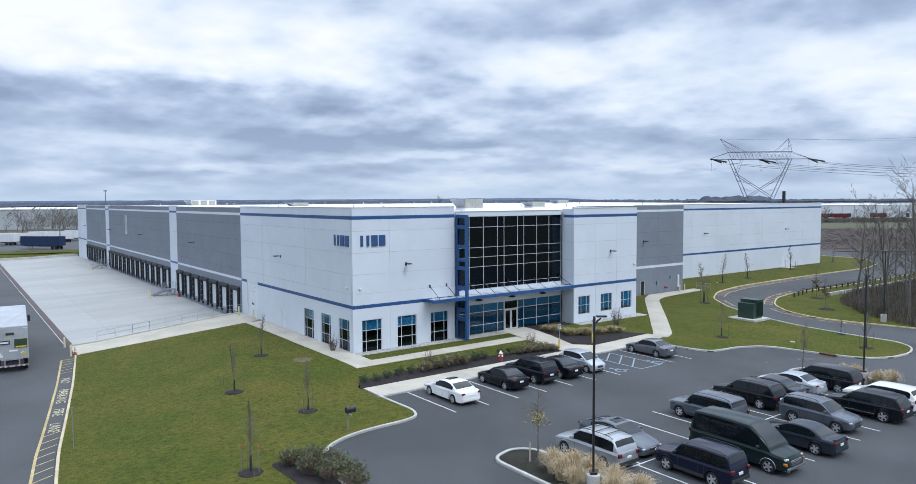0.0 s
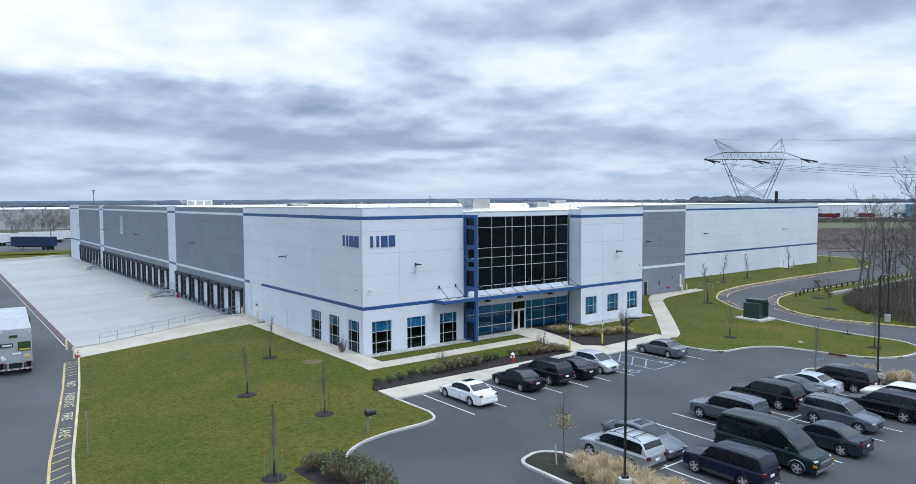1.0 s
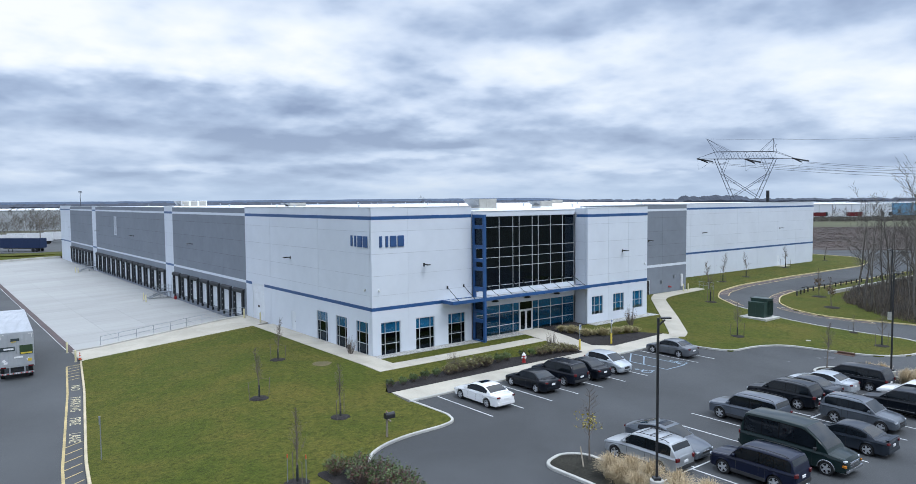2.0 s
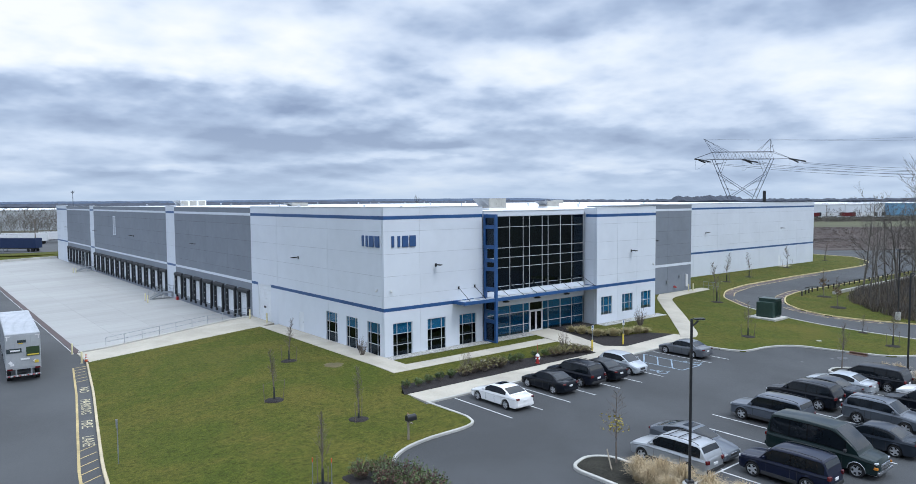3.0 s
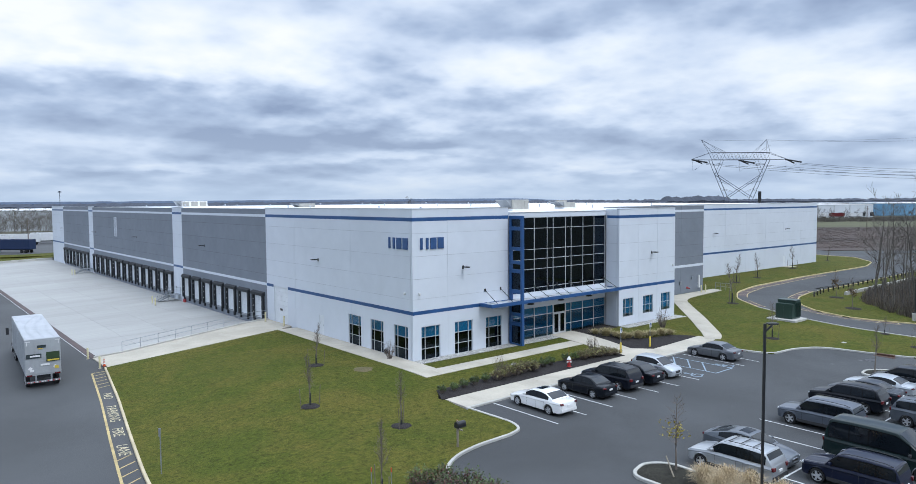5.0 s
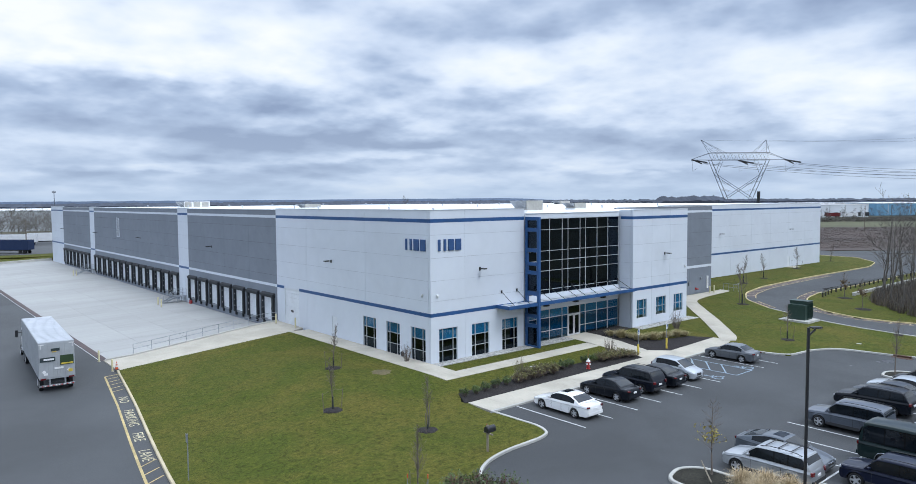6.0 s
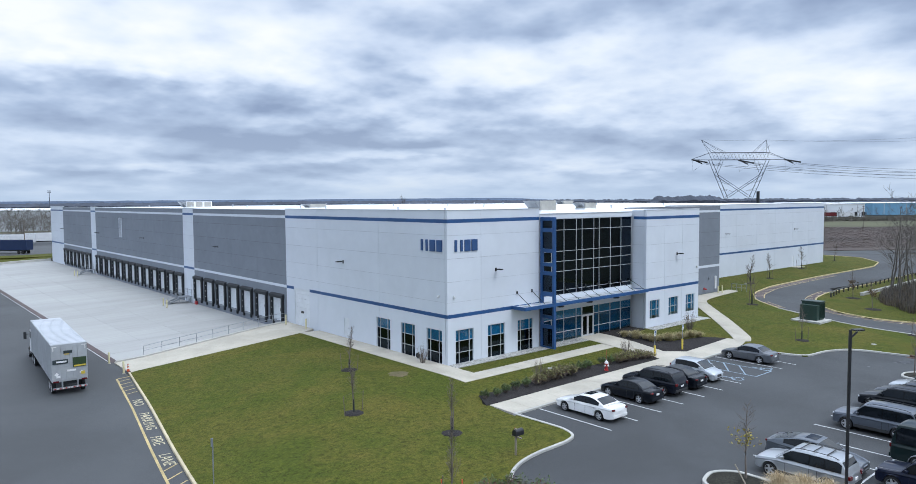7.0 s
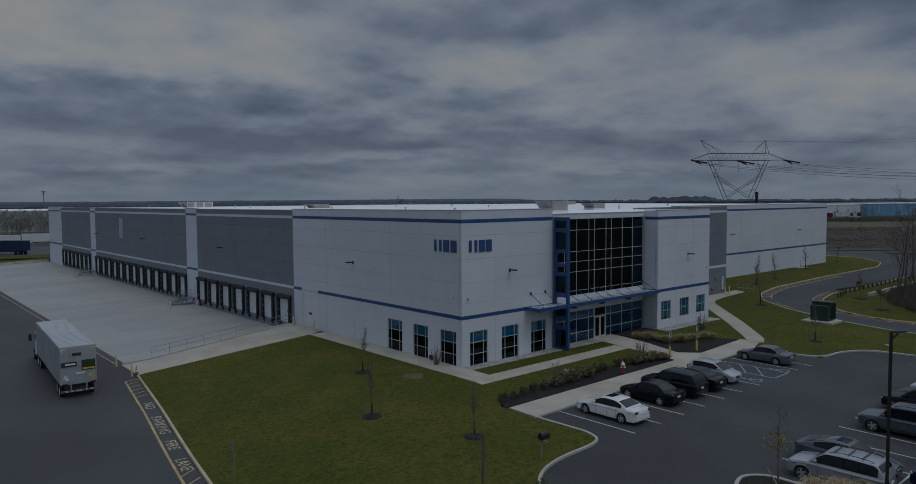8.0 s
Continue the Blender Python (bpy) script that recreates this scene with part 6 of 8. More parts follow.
        for p, q in zip(rows, rows[1:]):
            for k in range(2):
                bm.faces.new((p[k], p[k + 1], q[k + 1], q[k]))
        bmesh.ops.recalc_face_normals(bm, faces=bm.faces)
        part("window_surround", bm, M["trim_black"], root, "black window surround", local=True, smooth=True)
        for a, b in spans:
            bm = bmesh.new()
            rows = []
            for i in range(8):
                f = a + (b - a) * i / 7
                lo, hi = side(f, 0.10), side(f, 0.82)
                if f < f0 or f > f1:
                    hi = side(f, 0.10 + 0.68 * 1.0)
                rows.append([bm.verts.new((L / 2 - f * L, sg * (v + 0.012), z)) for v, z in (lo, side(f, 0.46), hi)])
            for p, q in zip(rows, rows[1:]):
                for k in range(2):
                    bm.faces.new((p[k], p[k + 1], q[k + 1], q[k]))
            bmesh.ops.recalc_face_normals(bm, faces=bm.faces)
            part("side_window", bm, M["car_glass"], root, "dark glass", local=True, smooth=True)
        if chrome_line:
            bm = bmesh.new()
            fa, fb = spans[0][0], spans[-1][1]
            pipe(bm, [(L / 2 - f * L, sg * (side(f, 0.07)[0] + 0.008), side(f, 0.07)[1]) for f in [fa + (fb - fa) * i / 10 for i in range(11)]], 0.012, 5)
            part("chrome_strip", bm, M["chrome"], root, local=True)
        # mirror
        bm = bmesh.new()
        f = fc + (f0 - fc) * 0.5
        v, z = side(f, 0.0)
        X = L / 2 - f * L
        box(bm, X - 0.06, min(sg * v, sg * (v + 0.2)), z + 0.04, X + 0.07, max(sg * v, sg * (v + 0.2)), z + 0.19, 0.03)
        part("mirror", bm, P if shape != "van" else M["plastic"], root, local=True)
        # head and tail lamps
        for nm, f, mt, hh in (("headlight", 0.028, "headlight", 0.10), (("tail_light"), 0.982, lamp, 0.12 if shape in ("sedan", "fastback") else 0.2)):
            bm = bmesh.new()
            zt = top(0.03 if f < 0.5 else 0.97) - (0.05 if f < 0.5 else 0.04)
            w = half * interp(wide, f)
            X = L / 2 - f * L
            dx = 0.11 if f < 0.5 else 0.06
            sx = 1 if f < 0.5 else -1
            box(bm, X - dx * 1.4, min(sg * (w - 0.22), sg * (w + 0.008)), zt - hh, X + dx * 0.55, max(sg * (w - 0.22), sg * (w + 0.008)), zt, 0.03)
            for vv in bm.verts:
                if abs(vv.co.y) < w - 0.1:
                    vv.co.x += sx * 0.04
            part(nm, bm, M[mt], root, "clear lens" if f < 0.5 else "red lens", local=True)
        bm = bmesh.new()
        X = L / 2 - (spans[0][1] - 0.03) * L
        for Xh in [L / 2 - (s[1] - 0.025) * L for s in spans[:2]]:
            w = half * 0.995
            box(bm, Xh - 0.09, min(sg * w, sg * (w + 0.02)), top(.5) - 0.16, Xh + 0.09, max(sg * w, sg * (w + 0.02)), top(.5) - 0.13, 0.006)
            part("door_handle", bm, P, root, local=True)
            bm = bmesh.new()
        bm.free()
        # door gaps, as thin dark seams
        for f in (spans[0][0] + 0.015, spans[0][1] + 0.008, spans[1][1] - 0.01):
            X = L / 2 - f * L
            if any(abs(X - c) < R + 0.02 for c in wx):
                X = min((c + s * (R + 0.05) for c in wx for s in (-1, 1)), key=lambda q: abs(q - X))
            bm = bmesh.new()
            f = (L / 2 - X) / L
            w = half * interp(wide, f)
            zb, t = clear + 0.12, top(f) - 0.05
            mid = clear + (top(f) - clear) * 0.45
            for (va, za), (vb, zz) in (((w * 0.992, zb), (w, mid)), ((w, mid), (w * 0.98, t - 0.06))):
                vs = [bm.verts.new((X + dx, sg * (v + 0.003), z)) for v, z, dx in ((va, za, -.008), (va, za, .008), (vb, zz, .008), (vb, zz, -.008))]
                bm.faces.new(vs)
            part("door_seam", bm, M["plastic"], root, local=True)
        if cladding:
            bm = bmesh.new()
            w = half
            box(bm, wx[1] + R + 0.03, min(sg * (w * 0.95), sg * (w + 0.015)), clear + 0.01, wx[0] - R - 0.03, max(sg * (w * 0.95), sg * (w + 0.015)), clear + 0.2, 0.02)
            part("sill_trim", bm, M["plastic"], root, local=True)
        if rails:
            bm = bmesh.new()
            ps = []
            for i in range(9):
                f = f0 + 0.03 + (f1 - f0 - 0.05) * i / 8
                v, z = side(f, 1.0)
                ps.append((L / 2 - f * L, sg * v * 0.86, z + (0.07 if 0 < i < 8 else 0.01)))
            pipe(bm, ps, 0.018, 6)
            part("roof_rail", bm, M["plastic"], root, "dark roof rail", local=True)
    # nose and tail details
    w = half * 0.86
    bm = bmesh.new()
    box(bm, L / 2 - 0.10, -w * 0.42, 0.46, L / 2 + 0.006, w * 0.42, min(top(.012) - 0.02, 0.72), 0.02)
    gr = part("grille", bm, M["plastic"], root, local=True)
    bm = bmesh.new()
    box(bm, L / 2 - 0.04, -w * 0.36, 0.585, L / 2 + 0.016, w * 0.36, 0.61, 0.004)
    part("chrome_bar", bm, M["chrome"], gr, local=True)
    bm = bmesh.new()
    box(bm, L / 2 - 0.1, -w * 0.6, clear + 0.11, L / 2 + 0.003, w * 0.6, clear + 0.2, 0.02)
    part("lower_intake", bm, M["plastic"], root, local=True)
    bm = bmesh.new()
    zt = top(.985)
    box(bm, -L / 2 - 0.012, -0.17, zt * 0.72, -L / 2 + 0.05, 0.17, zt * 0.72 + 0.13, 0.006)
    part("rear_plate", bm, M["white"], root, "pale blank number plate", local=True)
    bm = bmesh.new()
    box(bm, -L / 2 - 0.02, -half * 0.82, clear + 0.12, -L / 2 + 0.12, half * 0.82, clear + 0.34, 0.04)
    part("rear_bumper", bm, P if not cladding else M["plastic"], root, local=True)
    for f in (fc - 0.012, fd + 0.012):
        if top(f) < top(0.5) - 0.15 or not 0.05 < f < 0.975:
            continue
        bm = bmesh.new()
        w = half * interp(wide, f) * 0.84
        X = L / 2 - f * L
        vs = [bm.verts.new((X + dx, v, top(f) + z)) for dx in (-.009, .009) for v, z in ((-w, .012), (0, .040), (w, .012))]
        bm.faces.new((vs[0], vs[1], vs[4], vs[3]))
        bm.faces.new((vs[1], vs[2], vs[5], vs[4]))
        part("panel_seam", bm, M["plastic"], root, local=True)
    if cross_bars:
        for f in (f0 + 0.08, (f0 + f1) / 2 - 0.03, f1 - 0.14):
            bm = bmesh.new()
            v, z = side(f, 1.0)
            X = L / 2 - f * L
            box(bm, X - 0.025, -v * 0.86, z + 0.055, X + 0.025, v * 0.86, z + 0.08, 0.008)
            part("cross_bar", bm, M["plastic"], root, local=True)
    if sill_strip:
        for sg in (-1, 1):
            bm = bmesh.new()
            box(bm, wx[1] + R + 0.05, min(sg * half * 0.99, sg * (half + 0.018)), clear + 0.16, wx[0] - R - 0.05, max(sg * half * 0.99, sg * (half + 0.018)), clear + 0.20, 0.006)
            part("sill_strip", bm, M["chrome"], root, "bright chrome sill strip", local=True)
    if bright_arches:
        for c in wx:
            for sg in (-1, 1):
                bm = bmesh.new()
                pipe(bm, [(c + (R + 0.01) * math.cos(q), sg * (half * 0.99 + 0.004), wheel + (R + 0.01) * math.sin(q)) for q in [math.pi * k / 14 for k in range(15)]], 0.022, 6)
                part("arch_trim", bm, M["chrome"], root, "chrome wheel arch trim", local=True)
        for k in range(4):
            bm = bmesh.new()
            box(bm, L / 2 - 0.03, -half * 0.52, 0.60 + k * 0.07, L / 2 + 0.02, half * 0.52, 0.63 + k * 0.07, 0.006)
            part("grille_bar", bm, M["chrome"], gr, local=True)
        bm = bmesh.new()
        box(bm, L / 2 - 0.06, -half * 0.86, 0.36, L / 2 + 0.05, half * 0.86, 0.50, 0.03)
        part("front_bumper", bm, M["chrome"], root, "chrome front bumper", local=True)
        for sg in (-1, 1):
            bm = bmesh.new()
            box(bm, L / 2 - 0.22, min(sg * half * 0.84, sg * half * 0.93), 0.62, L / 2 - 0.01, max(sg * half * 0.84, sg * half * 0.93), 0.74, 0.02)
            part("side_marker", bm, M["amber"], root, "amber marker lens", local=True)
    if sunroof:
        bm = bmesh.new()
        fa, fb = f0 + 0.03, f0 + 0.15
        rows = [[bm.verts.new((L / 2 - f * L, side(f, 1)[0] * u, roof(f) + 0.028 - 0.01 * abs(u))) for u in (-.62, 0, .62)] for f in (fa, (fa + fb) / 2, fb)]
        for a, b in zip(rows, rows[1:]):
            for k in range(2):
                bm.faces.new((a[k], a[k + 1], b[k + 1], b[k]))
        bmesh.ops.recalc_face_normals(bm, faces=bm.faces)
        part("sunroof", bm, M["car_glass"], root, "dark glass sunroof", local=True)
    if spoiler:
        bm = bmesh.new()
        X = -L / 2 + 0.02
        if shape in ("sedan", "fastback"):
            box(bm, X, -half * 0.78, top(.97) + 0.07, X + 0.22, half * 0.78, top(.97) + 0.11, 0.015)
            for s in (-1, 1):
                box(bm, X + 0.05, s * half * 0.6 - 0.03, top(.97) - 0.02, X + 0.15, s * half * 0.6 + 0.03, top(.97) + 0.08)
        else:
            X = L / 2 - f1 * L
            box(bm, X - 0.25, -half * 0.68, H - 0.09, X + 0.05, half * 0.68, H - 0.03, 0.02)
        part("spoiler", bm, P, root, local=True)
    tyre, rim, disc = wheel_meshes(wheel, 0.22)
    for c in wx:
        for sg in (-1, 1):
            mm = Matrix.Translation((c, sg * (half - 0.115), wheel)) @ pose(0, 0, 0, -90 * sg, 0, 0)
            tw = part("wheel", tyre, None, root, "black tyre on an alloy rim", m=mm, local=True)
            part("rim", rim, None, tw, "alloy rim", local=True)
            part("brake_disc", disc, None, tw, local=True)
    root.matrix_basis = pose(x, y, g(x, y) + z0, 0, 0, heading)
    return root


N, SO = 90, -90
C = {k: paint("paint_" + k, v[0], v[1]) for k, v in dict(
    white=((0.74, 0.74, 0.73), 0.0), black=((0.004, 0.006, 0.010), 0.0), dark=((0.007, 0.009, 0.015), 0.0), grey=((0.135, 0.145, 0.16), 0.6), blue_grey=((0.095, 0.11, 0.135), 0.5),
    silver=((0.44, 0.46, 0.48), 0.65), silver_blue=((0.46, 0.49, 0.52), 0.5), green=((0.008, 0.018, 0.018), 0.0), navy=((0.006, 0.009, 0.024), 0.0), slate=((0.10, 0.115, 0.135), 0.5), charcoal=((0.026, 0.033, 0.044), 0.4)).items()}

car("sedan_car", "white four door sedan with a sunroof", "car", 29.66, 40.31, N, "sedan", (4.95, 1.83, 1.44), C["white"], sunroof=True)
car("sedan_car", "black compact four door sedan in a stall", "car", 34.87, 40.69, N, "sedan", (4.55, 1.8, 1.46), C["black"])
car("sport_utility_car", "black mid-size sport utility car", "car", 37.9, 40.75, N, "suv", (4.85, 1.9, 1.76), C["dark"], wheel=0.37, rails=True, cladding=True)
car("sedan_car", "black compact sedan nose in to the kerb", "car", 40.63, 40.62, N, "sedan", (4.6, 1.8, 1.5), C["black"])
car("hatchback_car", "silver small hatchback backed into a stall", "car", 43.62, 40.53, SO, "hatch", (4.0, 1.72, 1.52), C["silver_blue"], wheel=0.31)
car("sedan_car", "grey four door sedan beside the blue hatching", "car", 52.88, 40.69, N, "sedan", (4.75, 1.8, 1.45), C["grey"], chrome_line=True, wheel=0.34)
car("sport_utility_car", "silver sport utility car with roof rails", "car", 29.03, 25.78, N, "suv", (4.8, 1.86, 1.75), C["silver"], wheel=0.36, rails=True, cross_bars=True, cladding=True)
car("sedan_car", "slate grey sedan backed into a stall", "car", 31.65, 26.33, SO, "fastback", (4.95, 1.85, 1.47), C["slate"], wheel=0.34, sunroof=True)
car("sport_utility_car", "dark blue boxy sport utility car", "car", 31.64, 20.91, N, "boxy_suv", (4.65, 1.86, 1.76), C["navy"], wheel=0.37, rails=True, cladding=True)
car("passenger_van", "dark green high roof passenger van", "van", 35.59, 20.82, SO, "van", (5.9, 2.02, 2.3), C["green"], wheel=0.37, base=(0.17, 0.76), bright_arches=True)
car("sport_utility_car", "grey blue boxy sport utility car", "car", 39.97, 26.01, N, "boxy_suv", (4.85, 1.95, 1.82), C["blue_grey"], wheel=0.37, rails=True, cladding=True)
car("sedan_car", "charcoal sedan with a rear spoiler", "car", 40.04, 20.04, N, "sedan", (4.85, 1.82, 1.45), C["charcoal"], spoiler=True, wheel=0.34)
car("sport_utility_car", "grey blue compact sport utility car facing out", "car", 44.7, 21.13, SO, "suv", (4.6, 1.84, 1.68), C["slate"], wheel=0.35, rails=True, cladding=True)
car("crossover_car", "black crossover car with bright rims", "car", 45.58, 26.51, N, "suv", (4.82, 1.88, 1.72), C["black"], wheel=0.37, rails=True)
car("sedan_car", "dark grey sedan nose out to the aisle", "car", 48.51, 26.47, N, "sedan", (4.8, 1.82, 1.46), C["charcoal"], wheel=0.33)
car("coupe_car", "silver sedan in the double row", "car", 51.13, 26.4, N, "sedan", (4.7, 1.8, 1.42), C["silver_blue"], wheel=0.32)
car("minivan", "black minivan with chrome window line", "van", 54.45, 25.5, N, "minivan", (5.15, 2.0, 1.76), C["black"], wheel=0.35, chrome_line=True)
car("crossover_car", "black crossover car with chrome trim", "car", 49.21, 20.25, N, "suv", (4.95, 1.95, 1.7), C["black"], wheel=0.38, chrome_line=True, sill_strip=True)
car("sport_utility_car", "white sport utility car in the double row", "car", 52.21, 20.49, N, "suv", (4.8, 1.88, 1.66), C["white"], wheel=0.36)


# ---- articulated lorry on the lane ----
def lorry(x, y, heading):
    """Local +x is forward; the trailer's rear is at x = 0."""
    t = thing("articulated_lorry", 0, 0, 0, "grey box trailer behind a dark tractor on the lane", "lorry")
    grey = M["trailer"] = material("trailer_grey_paint", (0.36, 0.38, 0.395), (0.33, 0.345, 0.36), 0.5, scale=2, big_scale=0.6, big_amount=0.15)
    roofm = material("trailer_roof", (0.42, 0.44, 0.47), (0.38, 0.40, 0.43), 0.5, scale=2, big_scale=0.4, big_amount=0.12)
    Lt, W2, z0, z1 = 15.2, 1.3, 1.15, 4.2
    bm = bmesh.new()
    box(bm, 0, -W2, z0, Lt, W2, z1, 0.03)
    box_ob = part("cargo_box", bm, grey, t, "grey sheet metal cargo box", local=True)
    bm = bmesh.new()
    box(bm, 0.06, -W2 + 0.05, z1 + 0.001, Lt - 0.06, W2 - 0.05, z1 + 0.02)
    rf = part("roof_sheet", bm, roofm, t, "pale ribbed metal roof", local=True)
    for k in range(24):
        bm = bmesh.new()
        xx = 0.3 + k * 0.6
        box(bm, xx, -W2 + 0.05, z1 + 0.018, xx + 0.06, W2 - 0.05, z1 + 0.035)
        part("roof_bow", bm, roofm, rf, local=True)
    for sg in (-1, 1):
        for k in range(30):
            bm = bmesh.new()
            xx = 0.25 + k * 0.49
            box(bm, xx, min(sg * W2, sg * (W2 + 0.012)), z0 + 0.15, xx + 0.025, max(sg * W2, sg * (W2 + 0.012)), z1 - 0.12)
            part("side_post", bm, grey, box_ob, local=True)
    # rear doors
    for sg in (-1, 1):
        bm = bmesh.new()
        a, b = sorted((sg * 0.01, sg * (W2 - 0.1)))
        box(bm, -0.03, a, z0 + 0.14, 0.0, b, z1 - 0.12, 0.006)
        d = part("rear_door", bm, grey, t, local=True)
        for yy in (0.25, 0.6):
            bm = bmesh.new()
            tube(bm, (-0.05, sg * yy, z0 + 0.2), (-0.05, sg * yy, z1 - 0.18), 0.016, n=6)
            part("lock_rod", bm, grey, d, local=True)
        for zz in (z1 - 0.05,):
            bm = bmesh.new()
            a, b = sorted((sg * (W2 - 0.02), sg * (W2 - 0.4)))
            box(bm, -0.046, a, z1 - 0.2, -0.03, b, z1 - 0.14)
            a, b = sorted((sg * (W2 - 0.12), sg * (W2 - 0.18)))
            box(bm, -0.046, a, z1 - 0.5, -0.03, b, z1 - 0.14)
            part("corner_mark", bm, M["white"], d, "white reflective corner mark", local=True)
        bm = bmesh.new()
        a, b = sorted((sg * (W2 - 0.08), sg * (W2 - 0.48)))
        box(bm, -0.06, a, z0 - 0.02, 0.0, b, z0 + 0.1, 0.01)
        part("tail_light", bm, M["taillight"], t, local=True)
        for k in range(6):
            bm = bmesh.new()
            a, b = sorted((sg * (0.05 + k * 0.2), sg * (0.15 + k * 0.2)))
            box(bm, -0.055, a, 0.56, -0.02, b, 0.66)
            part("reflector", bm, M["red"] if k % 2 else M["white"], t, local=True)
        bm = bmesh.new()
        a, b = sorted((sg * 0.5, sg * 0.62))
        box(bm, 0.0, a, 0.6, 0.12, b, z0, 0.01)
        part("bumper_leg", bm, M["steel"], t, local=True)
    bm = bmesh.new()
    box(bm, -0.02, -W2 + 0.05, 0.54, 0.12, W2 - 0.05, 0.68, 0.01)
    part("rear_bumper", bm, M["steel"], t, local=True)
    # lettering on the doors as plain bars
    for nm, y0, y1, za, zb, mt, lab in (("logo_bar", -0.22, 0.42, 3.45, 3.68, "charcoal_bar", "dark plain bar high on the doors"), ("stripe_bar", 0.02, 0.36, 3.36, 3.43, "yellow", "thin yellow bar"), ("banner_bar", 0.12, 1.22, 2.62, 2.98, "charcoal_bar", "dark banner bar"), ("banner_text_bar", 0.22, 0.95, 2.73, 2.87, "white", "white plain bar"),
                                        ("poster", -1.2, -0.22, 2.25, 3.05, "poster_green", "dark green square panel"), ("poster_bar", -1.15, -0.3, 2.3, 2.42, "yellow", "yellow bar"), ("plate_bar", -0.45, 0.2, 1.95, 2.1, "white", "pale blank number bar"), ("sticker", -1.1, -0.8, 1.6, 1.85, "yellow", "yellow square sticker"), ("sticker", 0.7, 0.98, 1.5, 1.68, "white", "white square sticker")):
        if mt not in M:
            M[mt] = material(mt, {"charcoal_bar": (0.03, 0.045, 0.05), "poster_green": (0.03, 0.06, 0.02)}[mt], None, 0.5)
        bm = bmesh.new()
        a, b = -y1, -y0
        off = 0.006 if "text" in nm or nm in ("poster_bar",) else 0.0
        box(bm, -0.072 - off, -b, za, -0.068, -a, zb)
        part(nm, bm, M[mt], t, lab, local=True)
    for yy in (-0.85, 0.95):
        bm = bmesh.new()
        vs = [bm.verts.new((-0.068, yy + 0.17 * math.cos(a), 1.78 + 0.17 * math.sin(a))) for a in (0, math.pi / 2, math.pi, 1.5 * math.pi)]
        bm.faces.new(vs)
        part("diamond_placard", bm, M["white"], t, "white diamond placard", local=True)
    # underframe and wheels
    bm = bmesh.new()
    box(bm, 0.2, -0.5, 0.85, Lt, 0.5, z0)
    part("underframe", bm, M["black"], t, local=True)
    tyre, rim = wheel_meshes(0.5, 0.3)[:2]
    for xx in (1.35, 2.6, Lt - 1.6, Lt - 0.3, Lt + 3.4):
        for sg in (-1, 1):
            wl = part("wheel", tyre, None, t, "black lorry tyre", m=Matrix.Translation((xx, sg * 1.08, 0.5)) @ pose(0, 0, 0, -90 * sg, 0, 0), local=True)
            part("rim", rim, None, wl, local=True)
    for sg in (-1, 1):
        bm = bmesh.new()
        box(bm, Lt - 3.4, sg * 0.8 - 0.06, 0.35, Lt - 3.26, sg * 0.8 + 0.06, z0, 0.01)
        part("landing_leg", bm, M["steel"], t, local=True)
    # tractor
    bm = bmesh.new()
    box(bm, Lt - 2.4, -0.45, 0.75, Lt + 4.6, 0.45, 1.05, 0.02)
    part("tractor_chassis", bm, M["black"], t, local=True)
    bm = bmesh.new()
    vs = [(0.55, 1.0), (2.6, 1.0), (2.6, 2.1), (2.35, 2.95), (2.0, 3.1), (0.55, 3.35)]
    ra, rb = [[bm.verts.new((Lt + u, v, z)) for u, z in vs] for v in (-1.18, 1.18)]
    for k in range(len(vs)):
        bm.faces.new((ra[k], ra[(k + 1) % len(vs)], rb[(k + 1) % len(vs)], rb[k]))
    bm.faces.new(ra[::-1])
    bm.faces.new(rb)
    bmesh.ops.recalc_face_normals(bm, faces=bm.faces)
    bmesh.ops.bevel(bm, geom=bm.edges[:], offset=0.06, segments=2, affect="EDGES")
    cabm = M["white"]
    part("cab", bm, cabm, t, "white painted tractor cab", local=True)
    bm = bmesh.new()
    box(bm, Lt + 2.5, -0.95, 0.8, Lt + 4.5, 0.95, 1.95, 0.12)
    part("bonnet", bm, cabm, t, local=True)
    for sg in (-1, 1):
        bm = bmesh.new()
        tube(bm, (Lt + 2.3, sg * 1.15, 2.5), (Lt + 2.35, sg * 1.6, 2.5), 0.03, n=6)
        arm = part("mirror_arm", bm, M["black"], t, local=True)
        bm = bmesh.new()
        box(bm, Lt + 2.25, sg * 1.6 - 0.13, 2.05, Lt + 2.38, sg * 1.6 + 0.13, 2.75, 0.03)
        part("mirror", bm, M["black"], arm, local=True)
        bm = bmesh.new()
        box(bm, Lt + 1.35, min(sg * 1.18, sg * 1.195), 2.15, Lt + 2.3, max(sg * 1.18, sg * 1.195), 2.85, 0.005)
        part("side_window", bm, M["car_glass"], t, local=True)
        bm = bmesh.new()
        tube(bm, (Lt + 0.35, sg * 1.0, 0.9), (Lt + 2.0, sg * 1.0, 0.9), 0.3, n=16)
        part("fuel_tank", bm, M["chrome"], t, local=True)
    t.matrix_basis = pose(x, y, lane_g(x, y), 0, 0, heading)


lorry(4.83, 73.9, 86.2)

